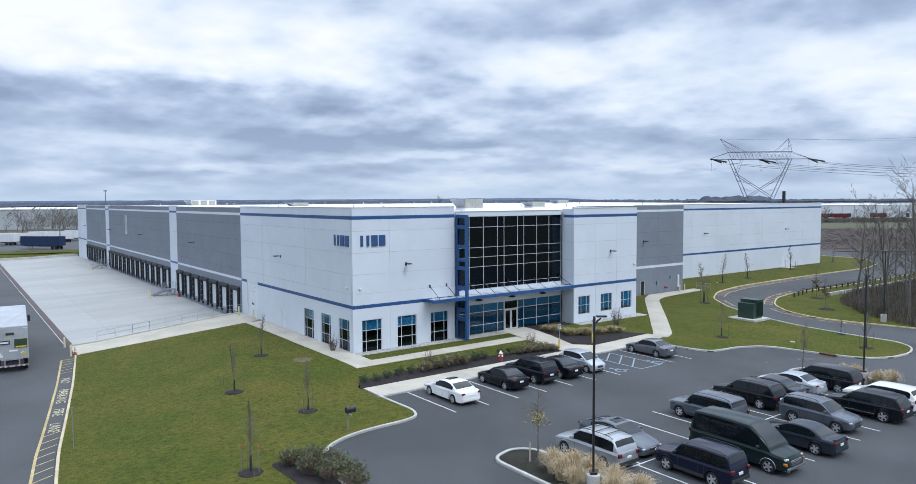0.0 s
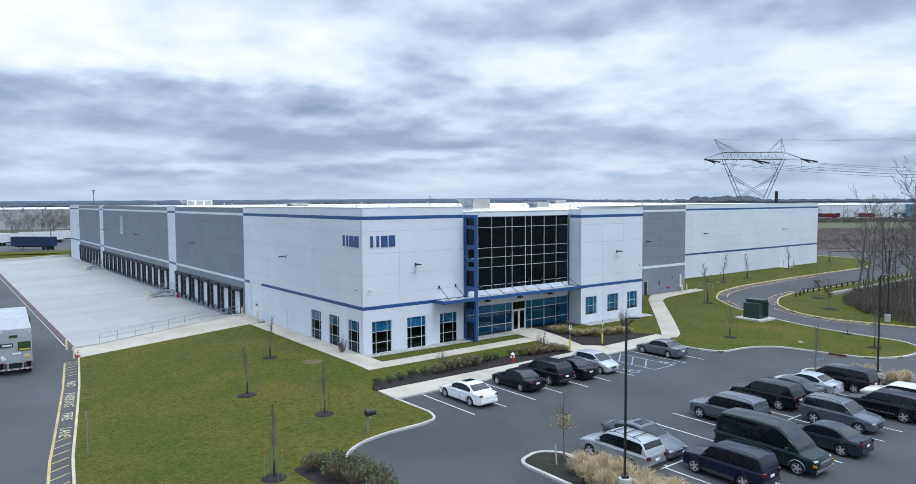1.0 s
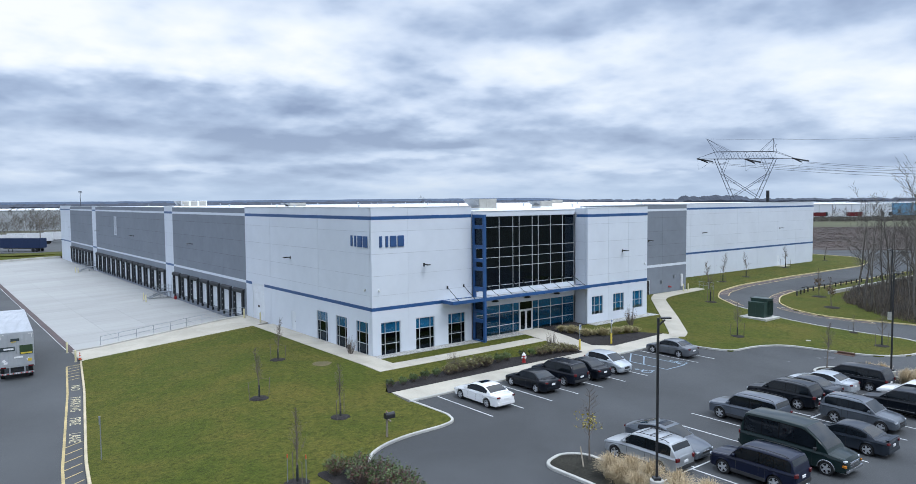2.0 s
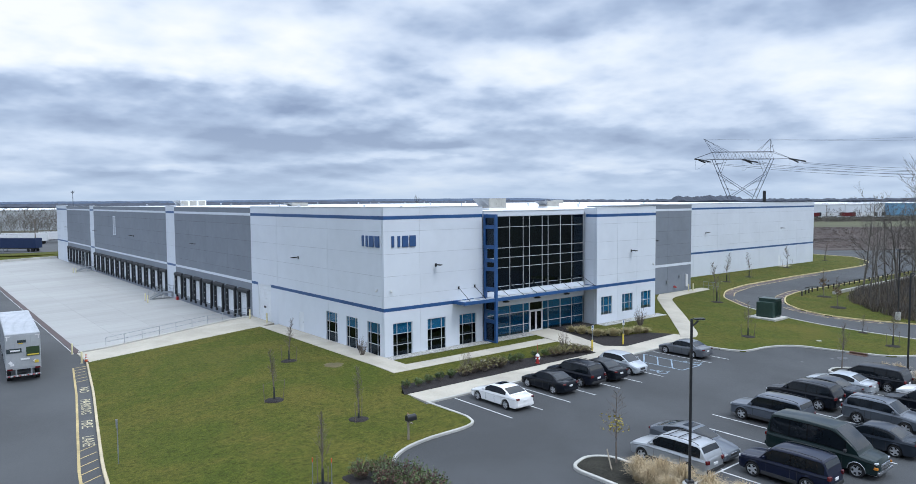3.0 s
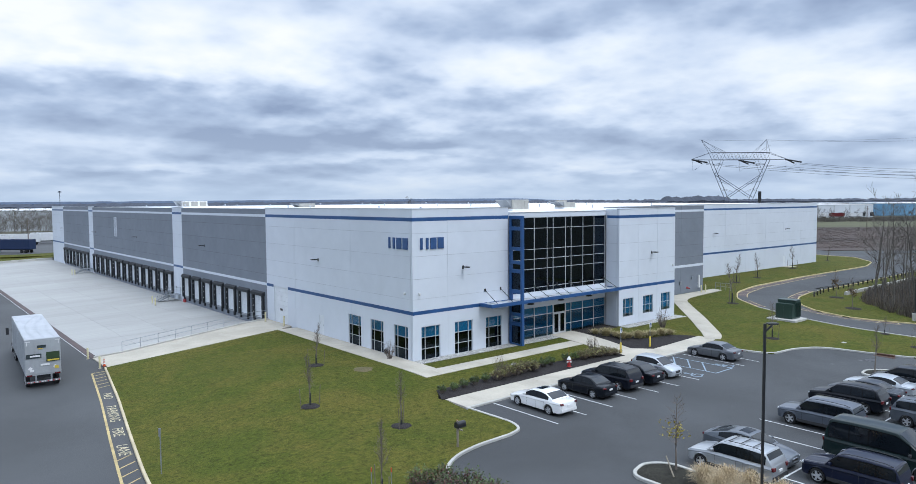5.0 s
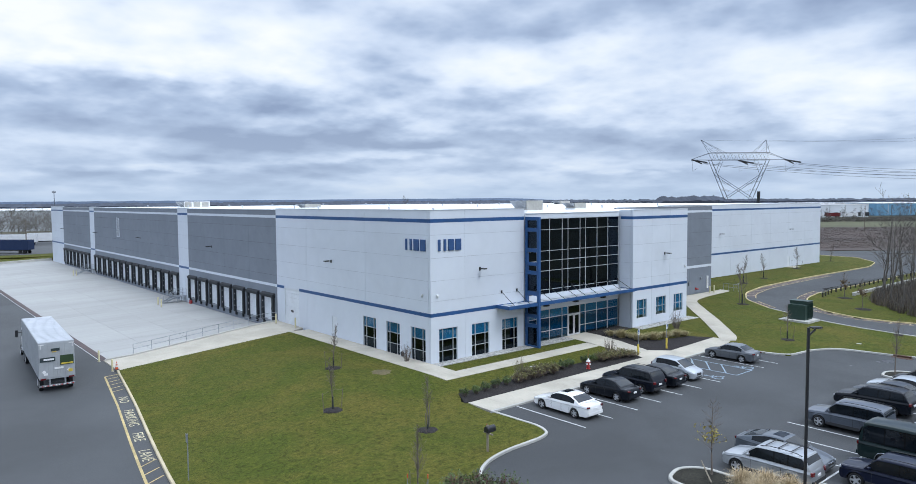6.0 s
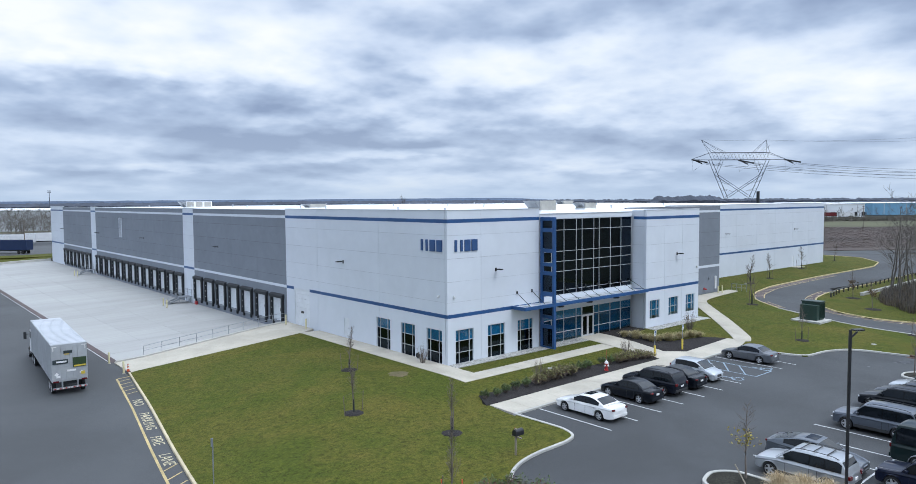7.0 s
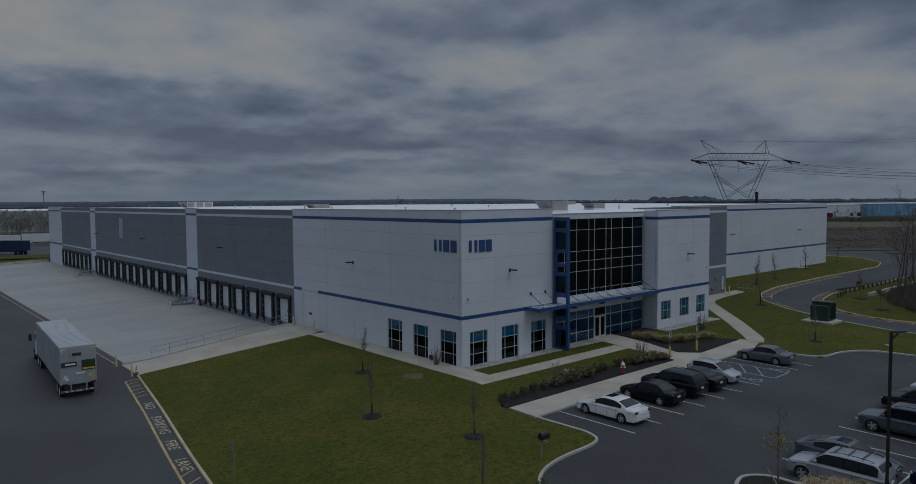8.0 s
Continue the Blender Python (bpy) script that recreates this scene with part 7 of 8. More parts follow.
# ---- plants ----
M["bark"] = material("grey_bark", (0.19, 0.155, 0.13), (0.12, 0.10, 0.085), 0.9, scale=12, bump=0.4, bump_scale=20)
M["bark_wood"] = material("pale_grey_bark", (0.15, 0.135, 0.115), (0.085, 0.075, 0.065), 0.9, scale=3, vary=0.25)
M["leaf_green"] = material("shrub_leaf", (0.085, 0.125, 0.032), (0.055, 0.09, 0.024), 0.6, scale=3, vary=0.2, island=0.45)
M["leaf_olive"] = material("olive_leaf", (0.22, 0.205, 0.075), (0.15, 0.145, 0.055), 0.65, scale=2, vary=0.2, island=0.45)
M["leaf_brown"] = material("brown_leaf", (0.17, 0.115, 0.06), (0.115, 0.075, 0.04), 0.75, scale=2, vary=0.25, island=0.45)
M["leaf_red"] = material("dark_red_leaf", (0.15, 0.055, 0.042), (0.10, 0.04, 0.034), 0.6, scale=2, island=0.45)
M["leaf_yellow"] = material("yellow_leaf", (0.34, 0.27, 0.03), (0.26, 0.22, 0.03), 0.6, scale=2, island=0.30)
M["straw"] = material("straw_grass", (0.56, 0.45, 0.29), (0.44, 0.34, 0.20), 0.8, scale=4, island=0.35)
M["straw_low"] = material("olive_straw_grass", (0.40, 0.33, 0.17), (0.29, 0.25, 0.12), 0.8, scale=4, island=0.4)
M["litter"] = material("leaf_litter", (0.115, 0.078, 0.048), (0.07, 0.055, 0.034), 0.95, scale=5, big_scale=0.15, big_amount=0.35, bump=0.8, bump_scale=8)
M["brush"] = material("dry_brush", (0.145, 0.115, 0.085), (0.09, 0.075, 0.055), 0.9, scale=0.6, big_scale=0.08, big_amount=0.4, island=0.50)


def branch_lines(rnd, p, d, length, r, level, out, spread, up_pull):
    """Grows one limb as a bent line and its side limbs, collected as (a, b, ra, rb)."""
    steps = 5 if level < 2 else 3
    seg = length / steps
    for i in range(steps):
        d = (d + Vector((rnd.gauss(0, 0.10), rnd.gauss(0, 0.10), up_pull + rnd.gauss(0, 0.06)))).normalized()
        q = p + d * seg
        ra, rb = r * (1 - 0.75 * i / steps), r * (1 - 0.75 * (i + 1) / steps)
        out.append((p, q, ra, rb, level))
        if level < 4 and (i > 0 or level > 0):
            for _ in range(2 if level < 3 else 1):
                if rnd.random() < 0.85:
                    side = Vector((rnd.gauss(0, 1), rnd.gauss(0, 1), rnd.gauss(0.15, 0.4))).normalized()
                    nd = (d * (1 - spread) + side * spread).normalized()
                    branch_lines(rnd, q, nd, length * rnd.uniform(0.38, 0.58) * (1 - 0.06 * i), rb * 0.55, level + 1, out, spread, up_pull * 0.6)
        p = q


def limb_mesh(name, lines, mat, lo, hi, thin=0.0):
    bm = bmesh.new()
    if hi == 0:
        stem = [l for l in lines if l[4] == 0]
        pipe(bm, [stem[0][0]] + [l[1] for l in stem], [stem[0][2]] + [l[3] for l in stem], 7)
        return to_mesh(name, bm, mat, True)
    for a, b, ra, rb, lv in lines:
        if lo <= lv <= hi:
            tube(bm, a, b, max(ra, thin), max(rb, thin), n=7 if lv == 0 else (5 if lv == 1 else 3), caps=False)
    return to_mesh(name, bm, mat, True)


def young_tree(seed, h, name="young_tree", label="bare young street tree held by two stakes", narrow=0.35, leaves=None, stakes=True, group="staked young trees", count=0):
    rnd = random.Random(seed)
    lines = []
    p, d = Vector((0, 0, 0)), Vector((0, 0, 1))
    n = 14
    for i in range(n):
        d = (d + Vector((rnd.gauss(0, .03), rnd.gauss(0, .03), 0.1))).normalized()
        q = p + d * (h * 0.92 / n)
        ra, rb = 0.05 * (1 - .85 * i / n) + 0.006, 0.05 * (1 - .85 * (i + 1) / n) + 0.006
        lines.append((p, q, ra, rb, 0))
        if i >= 4:
            for _ in range(3):
                a = rnd.uniform(0, math.tau)
                nd = Vector((math.cos(a) * narrow, math.sin(a) * narrow, 0.62)).normalized()
                branch_lines(rnd, q, nd, h * rnd.uniform(0.14, 0.24) * (1.25 - i / n), 0.014, 2, lines, 0.4, 0.08)
        p = q
    root = thing(name, 0, 0, 0, label, "tree", group)
    part("trunk", limb_mesh("trunk", lines, M["bark"], 0, 0), None, root, local=True)
    part("crown", limb_mesh("crown", lines, M["bark"], 1, 9, 0.0036), None, root, local=True)
    if stakes:
        bm = bmesh.new()
        tube(bm, (0, 0, 0.0), (0, 0, 0.95), 0.07, 0.06, n=8)
        part("trunk_wrap", bm, M["black"], root, "dark trunk wrap", local=True)
        for s in (-1, 1):
            bm = bmesh.new()
            tube(bm, (s * 0.75, 0.1 * s, -0.1), (s * 0.85, 0.1 * s, 1.35), 0.022, n=5)
            st = part("stake", bm, M["bark"], root, local=True)
            bm = bmesh.new()
            tube(bm, (s * 0.84, 0.1 * s, 1.25), (0, 0, 1.45), 0.005, n=4)
            part("guy_wire", bm, M["bark"], st, local=True)
    if leaves:
        tips = [l for l in lines if l[4] >= 2 and l[1].z < h * 0.62]
        bm = bmesh.new()
        for _ in range(count):
            a = rnd.choice(tips)
            leaf_quad(bm, rnd, a[1] + Vector((rnd.gauss(0, .06), rnd.gauss(0, .06), rnd.gauss(0, .05))), rnd.uniform(0.05, 0.1))
        part("leaves", bm, leaves, root, "sparse autumn leaves", local=True)
    return root


def leaf_quad(bm, rnd, p, s):
    a = Vector((rnd.gauss(0, 1), rnd.gauss(0, 1), rnd.gauss(0, 0.7))).normalized()
    b = a.cross(Vector((rnd.gauss(0, 1), rnd.gauss(0, 1), rnd.gauss(0, 1)))).normalized()
    vs = [bm.verts.new(p + a * s), bm.verts.new(p + b * s * 0.5), bm.verts.new(p - a * s), bm.verts.new(p - b * s * 0.5)]
    bm.faces.new(vs)


def mulch_ring(x, y, r=0.75):
    bm = bmesh.new()
    rnd = random.Random(int(x * 10 + y))
    rings = []
    for rr, z in ((r, -0.02), (r * 0.8, 0.05), (r * 0.35, 0.1)):
        rings.append([bm.verts.new((x + rr * math.cos(a) * rnd.uniform(0.9, 1.1), y + rr * math.sin(a) * rnd.uniform(0.9, 1.1), g(x, y) + LAWN + z)) for a in [k * math.tau / 20 for k in range(20)]])
    for a, b in zip(rings, rings[1:]):
        for k in range(20):
            bm.faces.new((a[k], a[(k + 1) % 20], b[(k + 1) % 20], b[k]))
    bm.faces.new(rings[-1])
    solo("mulch_ring", bm, M["mulch"], "round dark mulch ring in the lawn", "mulch", group="mulch rings")


protos = [young_tree(11, 3.7, narrow=0.28), young_tree(12, 3.6, narrow=0.3), young_tree(13, 3.9, narrow=0.25), young_tree(14, 3.8, narrow=0.62), young_tree(15, 3.7, narrow=0.55)]
spots = [(17.25, 50.61, 0, 1.0), (19.82, 43.29, 1, 1.0), (12.92, 35.15, 2, 1.0), (23.0, 60.42, 0, 1.0), (65.49, 41.4, 3, 1.0), (83.2, 55.45, 4, 1.5), (113.5, 67.2, 3, 1.2), (134.5, 70.6, 4, 1.25), (78.25, 35.18, 4, 0.55), (73.62, 30.63, 3, 1.05), (157.0, 73.0, 4, 1.0), (104.0, 66.0, 3, 1.3)]
used = set()
for k, (x, y, i, s) in enumerate(spots):
    m = pose(x, y, g(x, y) + LAWN, 0, 0, 37 * k) @ Matrix.Diagonal((s, s, s, 1))
    if i in used:
        c = copy_thing(protos[i], pose(x, y, g(x, y) + LAWN, 0, 0, 37 * k))
        c.scale = (s, s, s)
    else:
        used.add(i)
        protos[i].matrix_basis = m
    mulch_ring(x, y, 0.7 * s ** 0.5)
t = young_tree(21, 4.1, "young_tree", "young island tree with a few yellow leaves", 1.0, M["leaf_yellow"], False, "island trees", 120)
t.matrix_basis = pose(26.62, 27.8, 0.12)
t = young_tree(22, 4.2, "young_tree", "bare young tree in a planted island", 0.4, None, False, "island trees")
t.matrix_basis = pose(58.59, 29.33, g(58.59, 29.33) + 0.12)
bm = bmesh.new()
tube(bm, (25.35, 27.1, 0.25), (26.45, 28.3, 0.75), 0.04, n=6)
solo("fallen_stake", bm, M["post_wood"], "loose wooden stake leaning on the island tree", "stake")
for k, (x, y, s) in enumerate(((102.38, 49.67, 1.0), (93.89, 44.26, 1.0))):
    t = young_tree(31 + k, 4.2, "young_oak", "young tree with clinging brown leaves", 0.6, M["leaf_brown"], False, "young brown leaved trees", 420)
    t.matrix_basis = pose(x, y, g(x, y) + LAWN)
    mulch_ring(x, y, 1.1)
# marker stakes beside the lawn trees
for x, y in ((12.52, 35.44), (13.21, 34.75)):
    s = thing("marker_stake", x, y, g(x, y) + LAWN, "steel tree stake with an orange tip", "stake", "marker stakes")
    bm = bmesh.new()
    tube(bm, (0, 0, -0.1), (0, 0, 1.3), 0.025, n=6)
    part("rod", bm, M["steel"], s, local=True)
    bm = bmesh.new()
    tube(bm, (0, 0, 1.3), (0, 0, 1.5), 0.03, n=6)
    part("tip", bm, M["orange"], s, local=True)


def shrub(seed, r, h, mat, label, leaves=420, twigs=40, name="shrub", group="shrubs in the bed", size=0.045, mat2=None):
    rnd = random.Random(seed)
    root = thing(name, 0, 0, 0, label, "shrub", group)
    bm = bmesh.new()
    ends = []
    for _ in range(twigs):
        a, rr = rnd.uniform(0, math.tau), r * math.sqrt(rnd.random())
        top = Vector((math.cos(a) * rr, math.sin(a) * rr, h * rnd.uniform(0.55, 1.05) * (1 - 0.35 * (rr / r) ** 2)))
        foot = Vector((top.x * 0.25, top.y * 0.25, -0.05))
        mid = (foot + top) / 2 + Vector((rnd.gauss(0, .05), rnd.gauss(0, .05), 0.03))
        tube(bm, foot, mid, 0.012, 0.009, n=4, caps=False)
        tube(bm, mid, top, 0.009, 0.004, n=4, caps=False)
        ends.append((mid, top))
    part("stem_clump", bm, M["bark"], root, local=True)
    groups = [(mat, leaves if mat2 is None else leaves // 2)] + ([(mat2, leaves // 2)] if mat2 else [])
    for gi_, (mt, cnt) in enumerate(groups):
        if not cnt:
            continue
        bm = bmesh.new()
        for _ in range(cnt):
            a, b = rnd.choice(ends)
            u = rnd.uniform(0.25, 1.05) if not mat2 else (rnd.uniform(0.5, 1.05) if gi_ == 0 else rnd.uniform(0.1, 0.65))
            leaf_quad(bm, rnd, a.lerp(b, u) + Vector((rnd.gauss(0, .05), rnd.gauss(0, .05), rnd.gauss(0, .04))), size * rnd.uniform(0.7, 1.5))
        part("leaves", bm, mt, root, local=True)
    return root


def spread_copies(proto, places, seed, over=0.12):
    rnd = random.Random(seed)
    for k, (x, y, s) in enumerate(places):
        m = pose(x, y, g(x, y) + over, 0, 0, rnd.uniform(0, 360))
        ob = proto if k == 0 else copy_thing(proto, m)
        ob.matrix_basis = m
        ob.scale = (s, s, s)


spread_copies(shrub(41, 0.36, 0.75, M["leaf_green"], "small rounded evergreen shrub in mulch", 520, 30), [(26.16, 47.09, 1), (27.25, 47.05, .95), (28.34, 47.21, 1), (29.53, 47.26, 1.1), (30.72, 47.32, 1.05), (36.68, 47.76, 1.1), (37.68, 47.71, 1.2), (38.67, 47.77, 1.1), (40.57, 47.68, 1.15), (41.56, 47.59, 1.1)], 1, 0.15)
spread_copies(shrub(42, 0.75, 0.92, M["leaf_olive"], "loose olive and brown shrub in mulch", 640, 90, mat2=M["leaf_brown"], size=0.05), [(31.91, 47.28, 1.05), (33.0, 47.43, 1.15), (34.0, 47.34, 1.2), (34.99, 47.55, 1.2), (35.99, 47.45, 1.1), (42.56, 47.39, 1.05), (43.55, 47.3, 1.1), (44.55, 47.11, 1.1), (45.45, 46.91, 1.0), (46.14, 46.62, .8)], 2, 0.15)
spread_copies(shrub(43, 0.7, 1.9, M["leaf_brown"], "tall bare twiggy shrub", 30, 60, group="bare shrubs"), [(32.71, 47.83, 1.0), (44.86, 48.21, 1.05), (28.9, 58.0, 0.95), (60.19, 51.0, 1.2)], 3, 0.12)
spread_copies(shrub(44, 0.85, 1.2, M["leaf_green"], "mixed green and dark red shrub by the lawn", 760, 120, group="shrubs by the drive", mat2=M["leaf_red"], size=0.055), [(14.98, 34.86, .9), (15.97, 34.17, 1.0), (15.38, 32.99, 1.0), (16.46, 32.79, 1.05), (15.87, 31.61, 1.0), (16.76, 31.22, 1.0), (16.27, 29.93, 1.0)], 4, 0.12)
sheet("mulch_bed", rounded([(14.1, 35.74), (16.46, 35.16), (16.17, 28.65), (14.5, 28.65)], 0.6), LAWN + 0.03, 0.2, M["mulch"], "dark mulch bed below the drive shrubs", "mulch", 3.0)
bm = bmesh.new()
turned(bm, [(0.95, -0.02), (0.7, 0.012), (0.2, 0.02)], 22, (25.2, 56.4, g(25.2, 56.4) + LAWN))
rnd = random.Random(77)
for v in bm.verts:
    v.co.x = 25.2 + (v.co.x - 25.2) * rnd.uniform(0.75, 1.25)
    v.co.y = 56.4 + (v.co.y - 56.4) * rnd.uniform(0.75, 1.25)
M["bare_earth"] = material("bare_lawn_earth", (0.16, 0.115, 0.065), (0.075, 0.078, 0.02), 0.95, scale=6, bump=0.6, bump_scale=12)
solo("bare_patch", bm, M["bare_earth"], "bare brown earth patch in the lawn", "earth patch")


def tuft(seed, r, h, n=260):
    rnd = random.Random(seed)
    root = thing("ornamental_grass", 0, 0, 0, "straw coloured clump of ornamental grass", "grass clump", "ornamental grasses")
    bm = bmesh.new()
    for _ in range(n):
        a = rnd.uniform(0, math.tau)
        lean = r * rnd.random() ** 0.7
        d = Vector((math.cos(a), math.sin(a), 0))
        p0 = Vector((rnd.gauss(0, r * 0.13), rnd.gauss(0, r * 0.13), 0))
        hh = h * rnd.uniform(0.4, 1.1) * (1 - 0.25 * lean / r)
        p1, p2, p3 = p0 + d * lean * 0.25 + Vector((0, 0, hh * 0.5)), p0 + d * lean * 0.65 + Vector((0, 0, hh * 0.88)), p0 + d * lean + Vector((0, 0, hh * rnd.uniform(0.75, 1.0)))
        s = d.cross(Vector((0, 0, 1))) * 0.0042
        rows = [[bm.verts.new(p - s * w), bm.verts.new(p + s * w)] for p, w in ((p0, 1.0), (p1, 1.2), (p2, 1.3), (p3, 0.5))]
        for u, v in zip(rows, rows[1:]):
            bm.faces.new((u[0], u[1], v[1], v[0]))
    part("blades", bm, M["straw"] if h > 1 else M["straw_low"], root, local=True)
    return root


spread_copies(tuft(51, 0.92, 1.35, 1050), [(25.72, 25.63, 1), (26.31, 24.74, 1.05), (25.33, 24.64, .95), (26.61, 23.76, 1), (25.13, 23.46, .9), (26.51, 22.18, 1), (25.62, 21.4, 1), (26.6, 20.61, 1), (58.84, 26.19, 1), (59.79, 25.46, 1), (58.52, 23.32, 1.05), (60.03, 23.02, 1)], 5, 0.1)
spread_copies(tuft(52, 1.05, 0.85, 800), [(51.41, 53.19, .8), (51.59, 51.96, 1.1), (52.17, 51.25, .7), (51.96, 50.25, 1.0), (52.86, 50.05, .75), (53.56, 49.46, 1.1), (54.56, 49.77, .7), (55.26, 49.17, .95), (56.16, 49.38, .65), (56.86, 48.88, 1.0), (57.86, 48.59, .75)], 6, 0.12)


# ---- bare woods beyond the verge ----
def wood_tree(seed, h, twig=0.011):
    rnd = random.Random(seed)
    lines = []
    p, d = Vector((0, 0, -0.2)), Vector((rnd.gauss(0, .08), rnd.gauss(0, .08), 1)).normalized()
    n = 12
    for i in range(n):
        d = (d + Vector((rnd.gauss(0, .07), rnd.gauss(0, .07), 0.12))).normalized()
        q = p + d * (h * 0.95 / n)
        r0 = h * 0.0095
        ra, rb = r0 * (1 - .9 * i / n) + .012, r0 * (1 - .9 * (i + 1) / n) + .012
        lines.append((p, q, ra, rb, 0))
        if i >= 3:
            for _ in range(2):
                if rnd.random() < 0.8:
                    a = rnd.uniform(0, math.tau)
                    nd = Vector((math.cos(a) * .75, math.sin(a) * .75, 0.55)).normalized()
                    branch_lines(rnd, q, nd, h * rnd.uniform(0.16, 0.30) * (1.2 - 0.6 * i / n), rb * 0.55, 2, lines, 0.42, 0.10)
        p = q
    root = thing("bare_tree", 0, 0, 0, "tall leafless woodland tree with grey bark", "tree", "woodland trees")
    part("trunk", limb_mesh("trunk", lines, M["bark_wood"], 0, 0), None, root, local=True)
    part("crown", limb_mesh("crown", lines, M["bark_wood"], 1, 9, twig), None, root, "leafless crown of fine twigs", local=True)
    return root


rw = random.Random(77)
wp = [wood_tree(60 + k, 13.0) for k in range(5)]
n_done, tries = 0, 0
placed = []
while n_done < 78 and tries < 4000:
    tries += 1
    x = rw.uniform(91, 165)
    y = rw.uniform(0.26 * x, 48.0)
    edge = interp([(91, 31), (94, 38.5), (101, 45), (112, 47.8), (165, 48.0)], x)
    if y > edge or any((x - a) ** 2 + (y - b) ** 2 < 4 for a, b in placed):
        continue
    placed.append((x, y))
    s = rw.uniform(0.75, 1.2) * (1.2 if y < 0.36 * x else 0.98)
    m = pose(x, y, g(x, y) - 0.05, 0, 0, rw.uniform(0, 360))
    i = n_done % 5
    ob = wp[i] if n_done < 5 else copy_thing(wp[i], m)
    ob.matrix_basis = m
    ob.scale = (s, s, s)
    n_done += 1


def brush(name, spots_fn, n, h, label, seed, mat, blades=7, size=1.0):
    """Dry undergrowth: fans of thin stems with scraps of leaf, past counting."""
    rnd = random.Random(seed)
    vs, fs = [], []
    for _ in range(n):
        x, y, z = spots_fn(rnd)
        for _ in range(blades):
            a = rnd.uniform(0, math.tau)
            hh = h * rnd.uniform(0.35, 1.0)
            l = size * rnd.uniform(0.2, 0.75)
            w = size * rnd.uniform(0.02, 0.06)
            c, s = math.cos(a), math.sin(a)
            bx, by = x + rnd.gauss(0, 0.4) * size, y + rnd.gauss(0, 0.4) * size
            k = len(vs)
            vs += [(bx - s * w, by + c * w, z), (bx + s * w, by - c * w, z), (bx + c * l * .5 + s * w, by + s * l * .5 - c * w, z + hh * .7), (bx + c * l - s * w, by + s * l + c * w, z + hh)]
            fs += [(k, k + 1, k + 2), (k, k + 2, k + 3)]
    me = bpy.data.meshes.new(name)
    me.from_pydata(vs, [], fs)
    me.materials.append(mat)
    return tagged(new(name, me), label, "undergrowth", kind="stuff")


def wood_spot(rnd):
    while True:
        x = rnd.uniform(91, 150)
        y = rnd.uniform(0.27 * x, 48.5)
        if y < interp([(91, 32), (94, 39.5), (101, 46), (112, 48.6), (150, 48.6)], x):
            return x, y, g(x, y) - 0.1


brush("undergrowth", wood_spot, 6500, 1.2, "dense brown undergrowth below the bare trees", 81, M["brush"], 8, 0.42)
M["grey_twigs"] = material("grey_twigs", (0.17, 0.15, 0.13), (0.09, 0.08, 0.07), 0.9, scale=0.6, island=0.5)
brush("sapling_thicket", wood_spot, 1600, 2.3, "grey thicket of bare saplings between the trees", 82, M["grey_twigs"], 4, 0.36)

sheet("leaf_litter", [(91.5, 24), (91.5, 32), (94.5, 39.3), (101.5, 45.8), (112.5, 48.4), (150, 48.6), (170, 46), (170, 24)], -0.06, 0.1, M["litter"], "brown leaf litter under the trees", "ground", 4.0)

# ---- distance: fields, far buildings, pylon, hills ----
def F(d, v):
    """Plan point d metres out along the long view axis and v to its right."""
    return (0.597 * d + 0.802 * v, 0.802 * d - 0.597 * v)


M["field_green"] = material("far_field_green", (0.078, 0.084, 0.034), (0.070, 0.066, 0.032), 0.95, scale=0.2, big_scale=0.02, big_amount=0.25)
M["field_brown"] = material("far_field_brown", (0.075, 0.052, 0.042), (0.050, 0.038, 0.032), 0.95, scale=0.5, big_scale=0.03, big_amount=0.35)
# Distance haze is put into these two base colours as blue grey.
M["wood_haze"] = material("haze_blue_woodland", (0.070, 0.082, 0.108), (0.050, 0.060, 0.082), 0.95, scale=0.05, big_scale=0.006, big_amount=0.3)
M["hill_haze"] = material("haze_blue_hill", (0.066, 0.095, 0.150), (0.052, 0.078, 0.125), 0.95, scale=0.01, big_scale=0.002, big_amount=0.2)
M["hedge"] = material("hedge_twigs", (0.12, 0.11, 0.09), (0.09, 0.085, 0.07), 0.95, scale=0.4)
M["far_white"] = material("far_white_wall", (0.60, 0.63, 0.66), (0.56, 0.59, 0.62), 0.8, scale=0.2, big_scale=0.03, big_amount=0.1)
M["far_grey"] = material("far_grey_wall", (0.42, 0.44, 0.45), (0.38, 0.40, 0.41), 0.8, scale=0.2, big_scale=0.03, big_amount=0.1)
M["far_blue"] = material("far_blue_wall", (0.16, 0.34, 0.50), (0.14, 0.30, 0.45), 0.8, scale=0.2, big_scale=0.03)
sheet("field", [F(190, 78), F(184, 215), F(345, 345), F(345, 112)], 0.03, 0.2, M["field_brown"], "rough brown field of dry weeds", "field", 20, fall)
sheet("field", [F(346, 112), F(346, 345), F(430, 430), F(430, 140)], 0.03, 0.2, M["field_green"], "pale green field past the brown one", "field", 20, fall)
sheet("far_road", [F(179, 80), F(173, 200), F(181, 210), F(188, 82)], 0.02, 0.15, M["asphalt"], "narrow asphalt road past the warehouse", "road", 0, flat_g)


def field_spot(rnd):
    d = rnd.uniform(196, 342)
    x, y = F(d, rnd.uniform(0.40 * d, 0.80 * d))
    return x, y, fall(x, y)


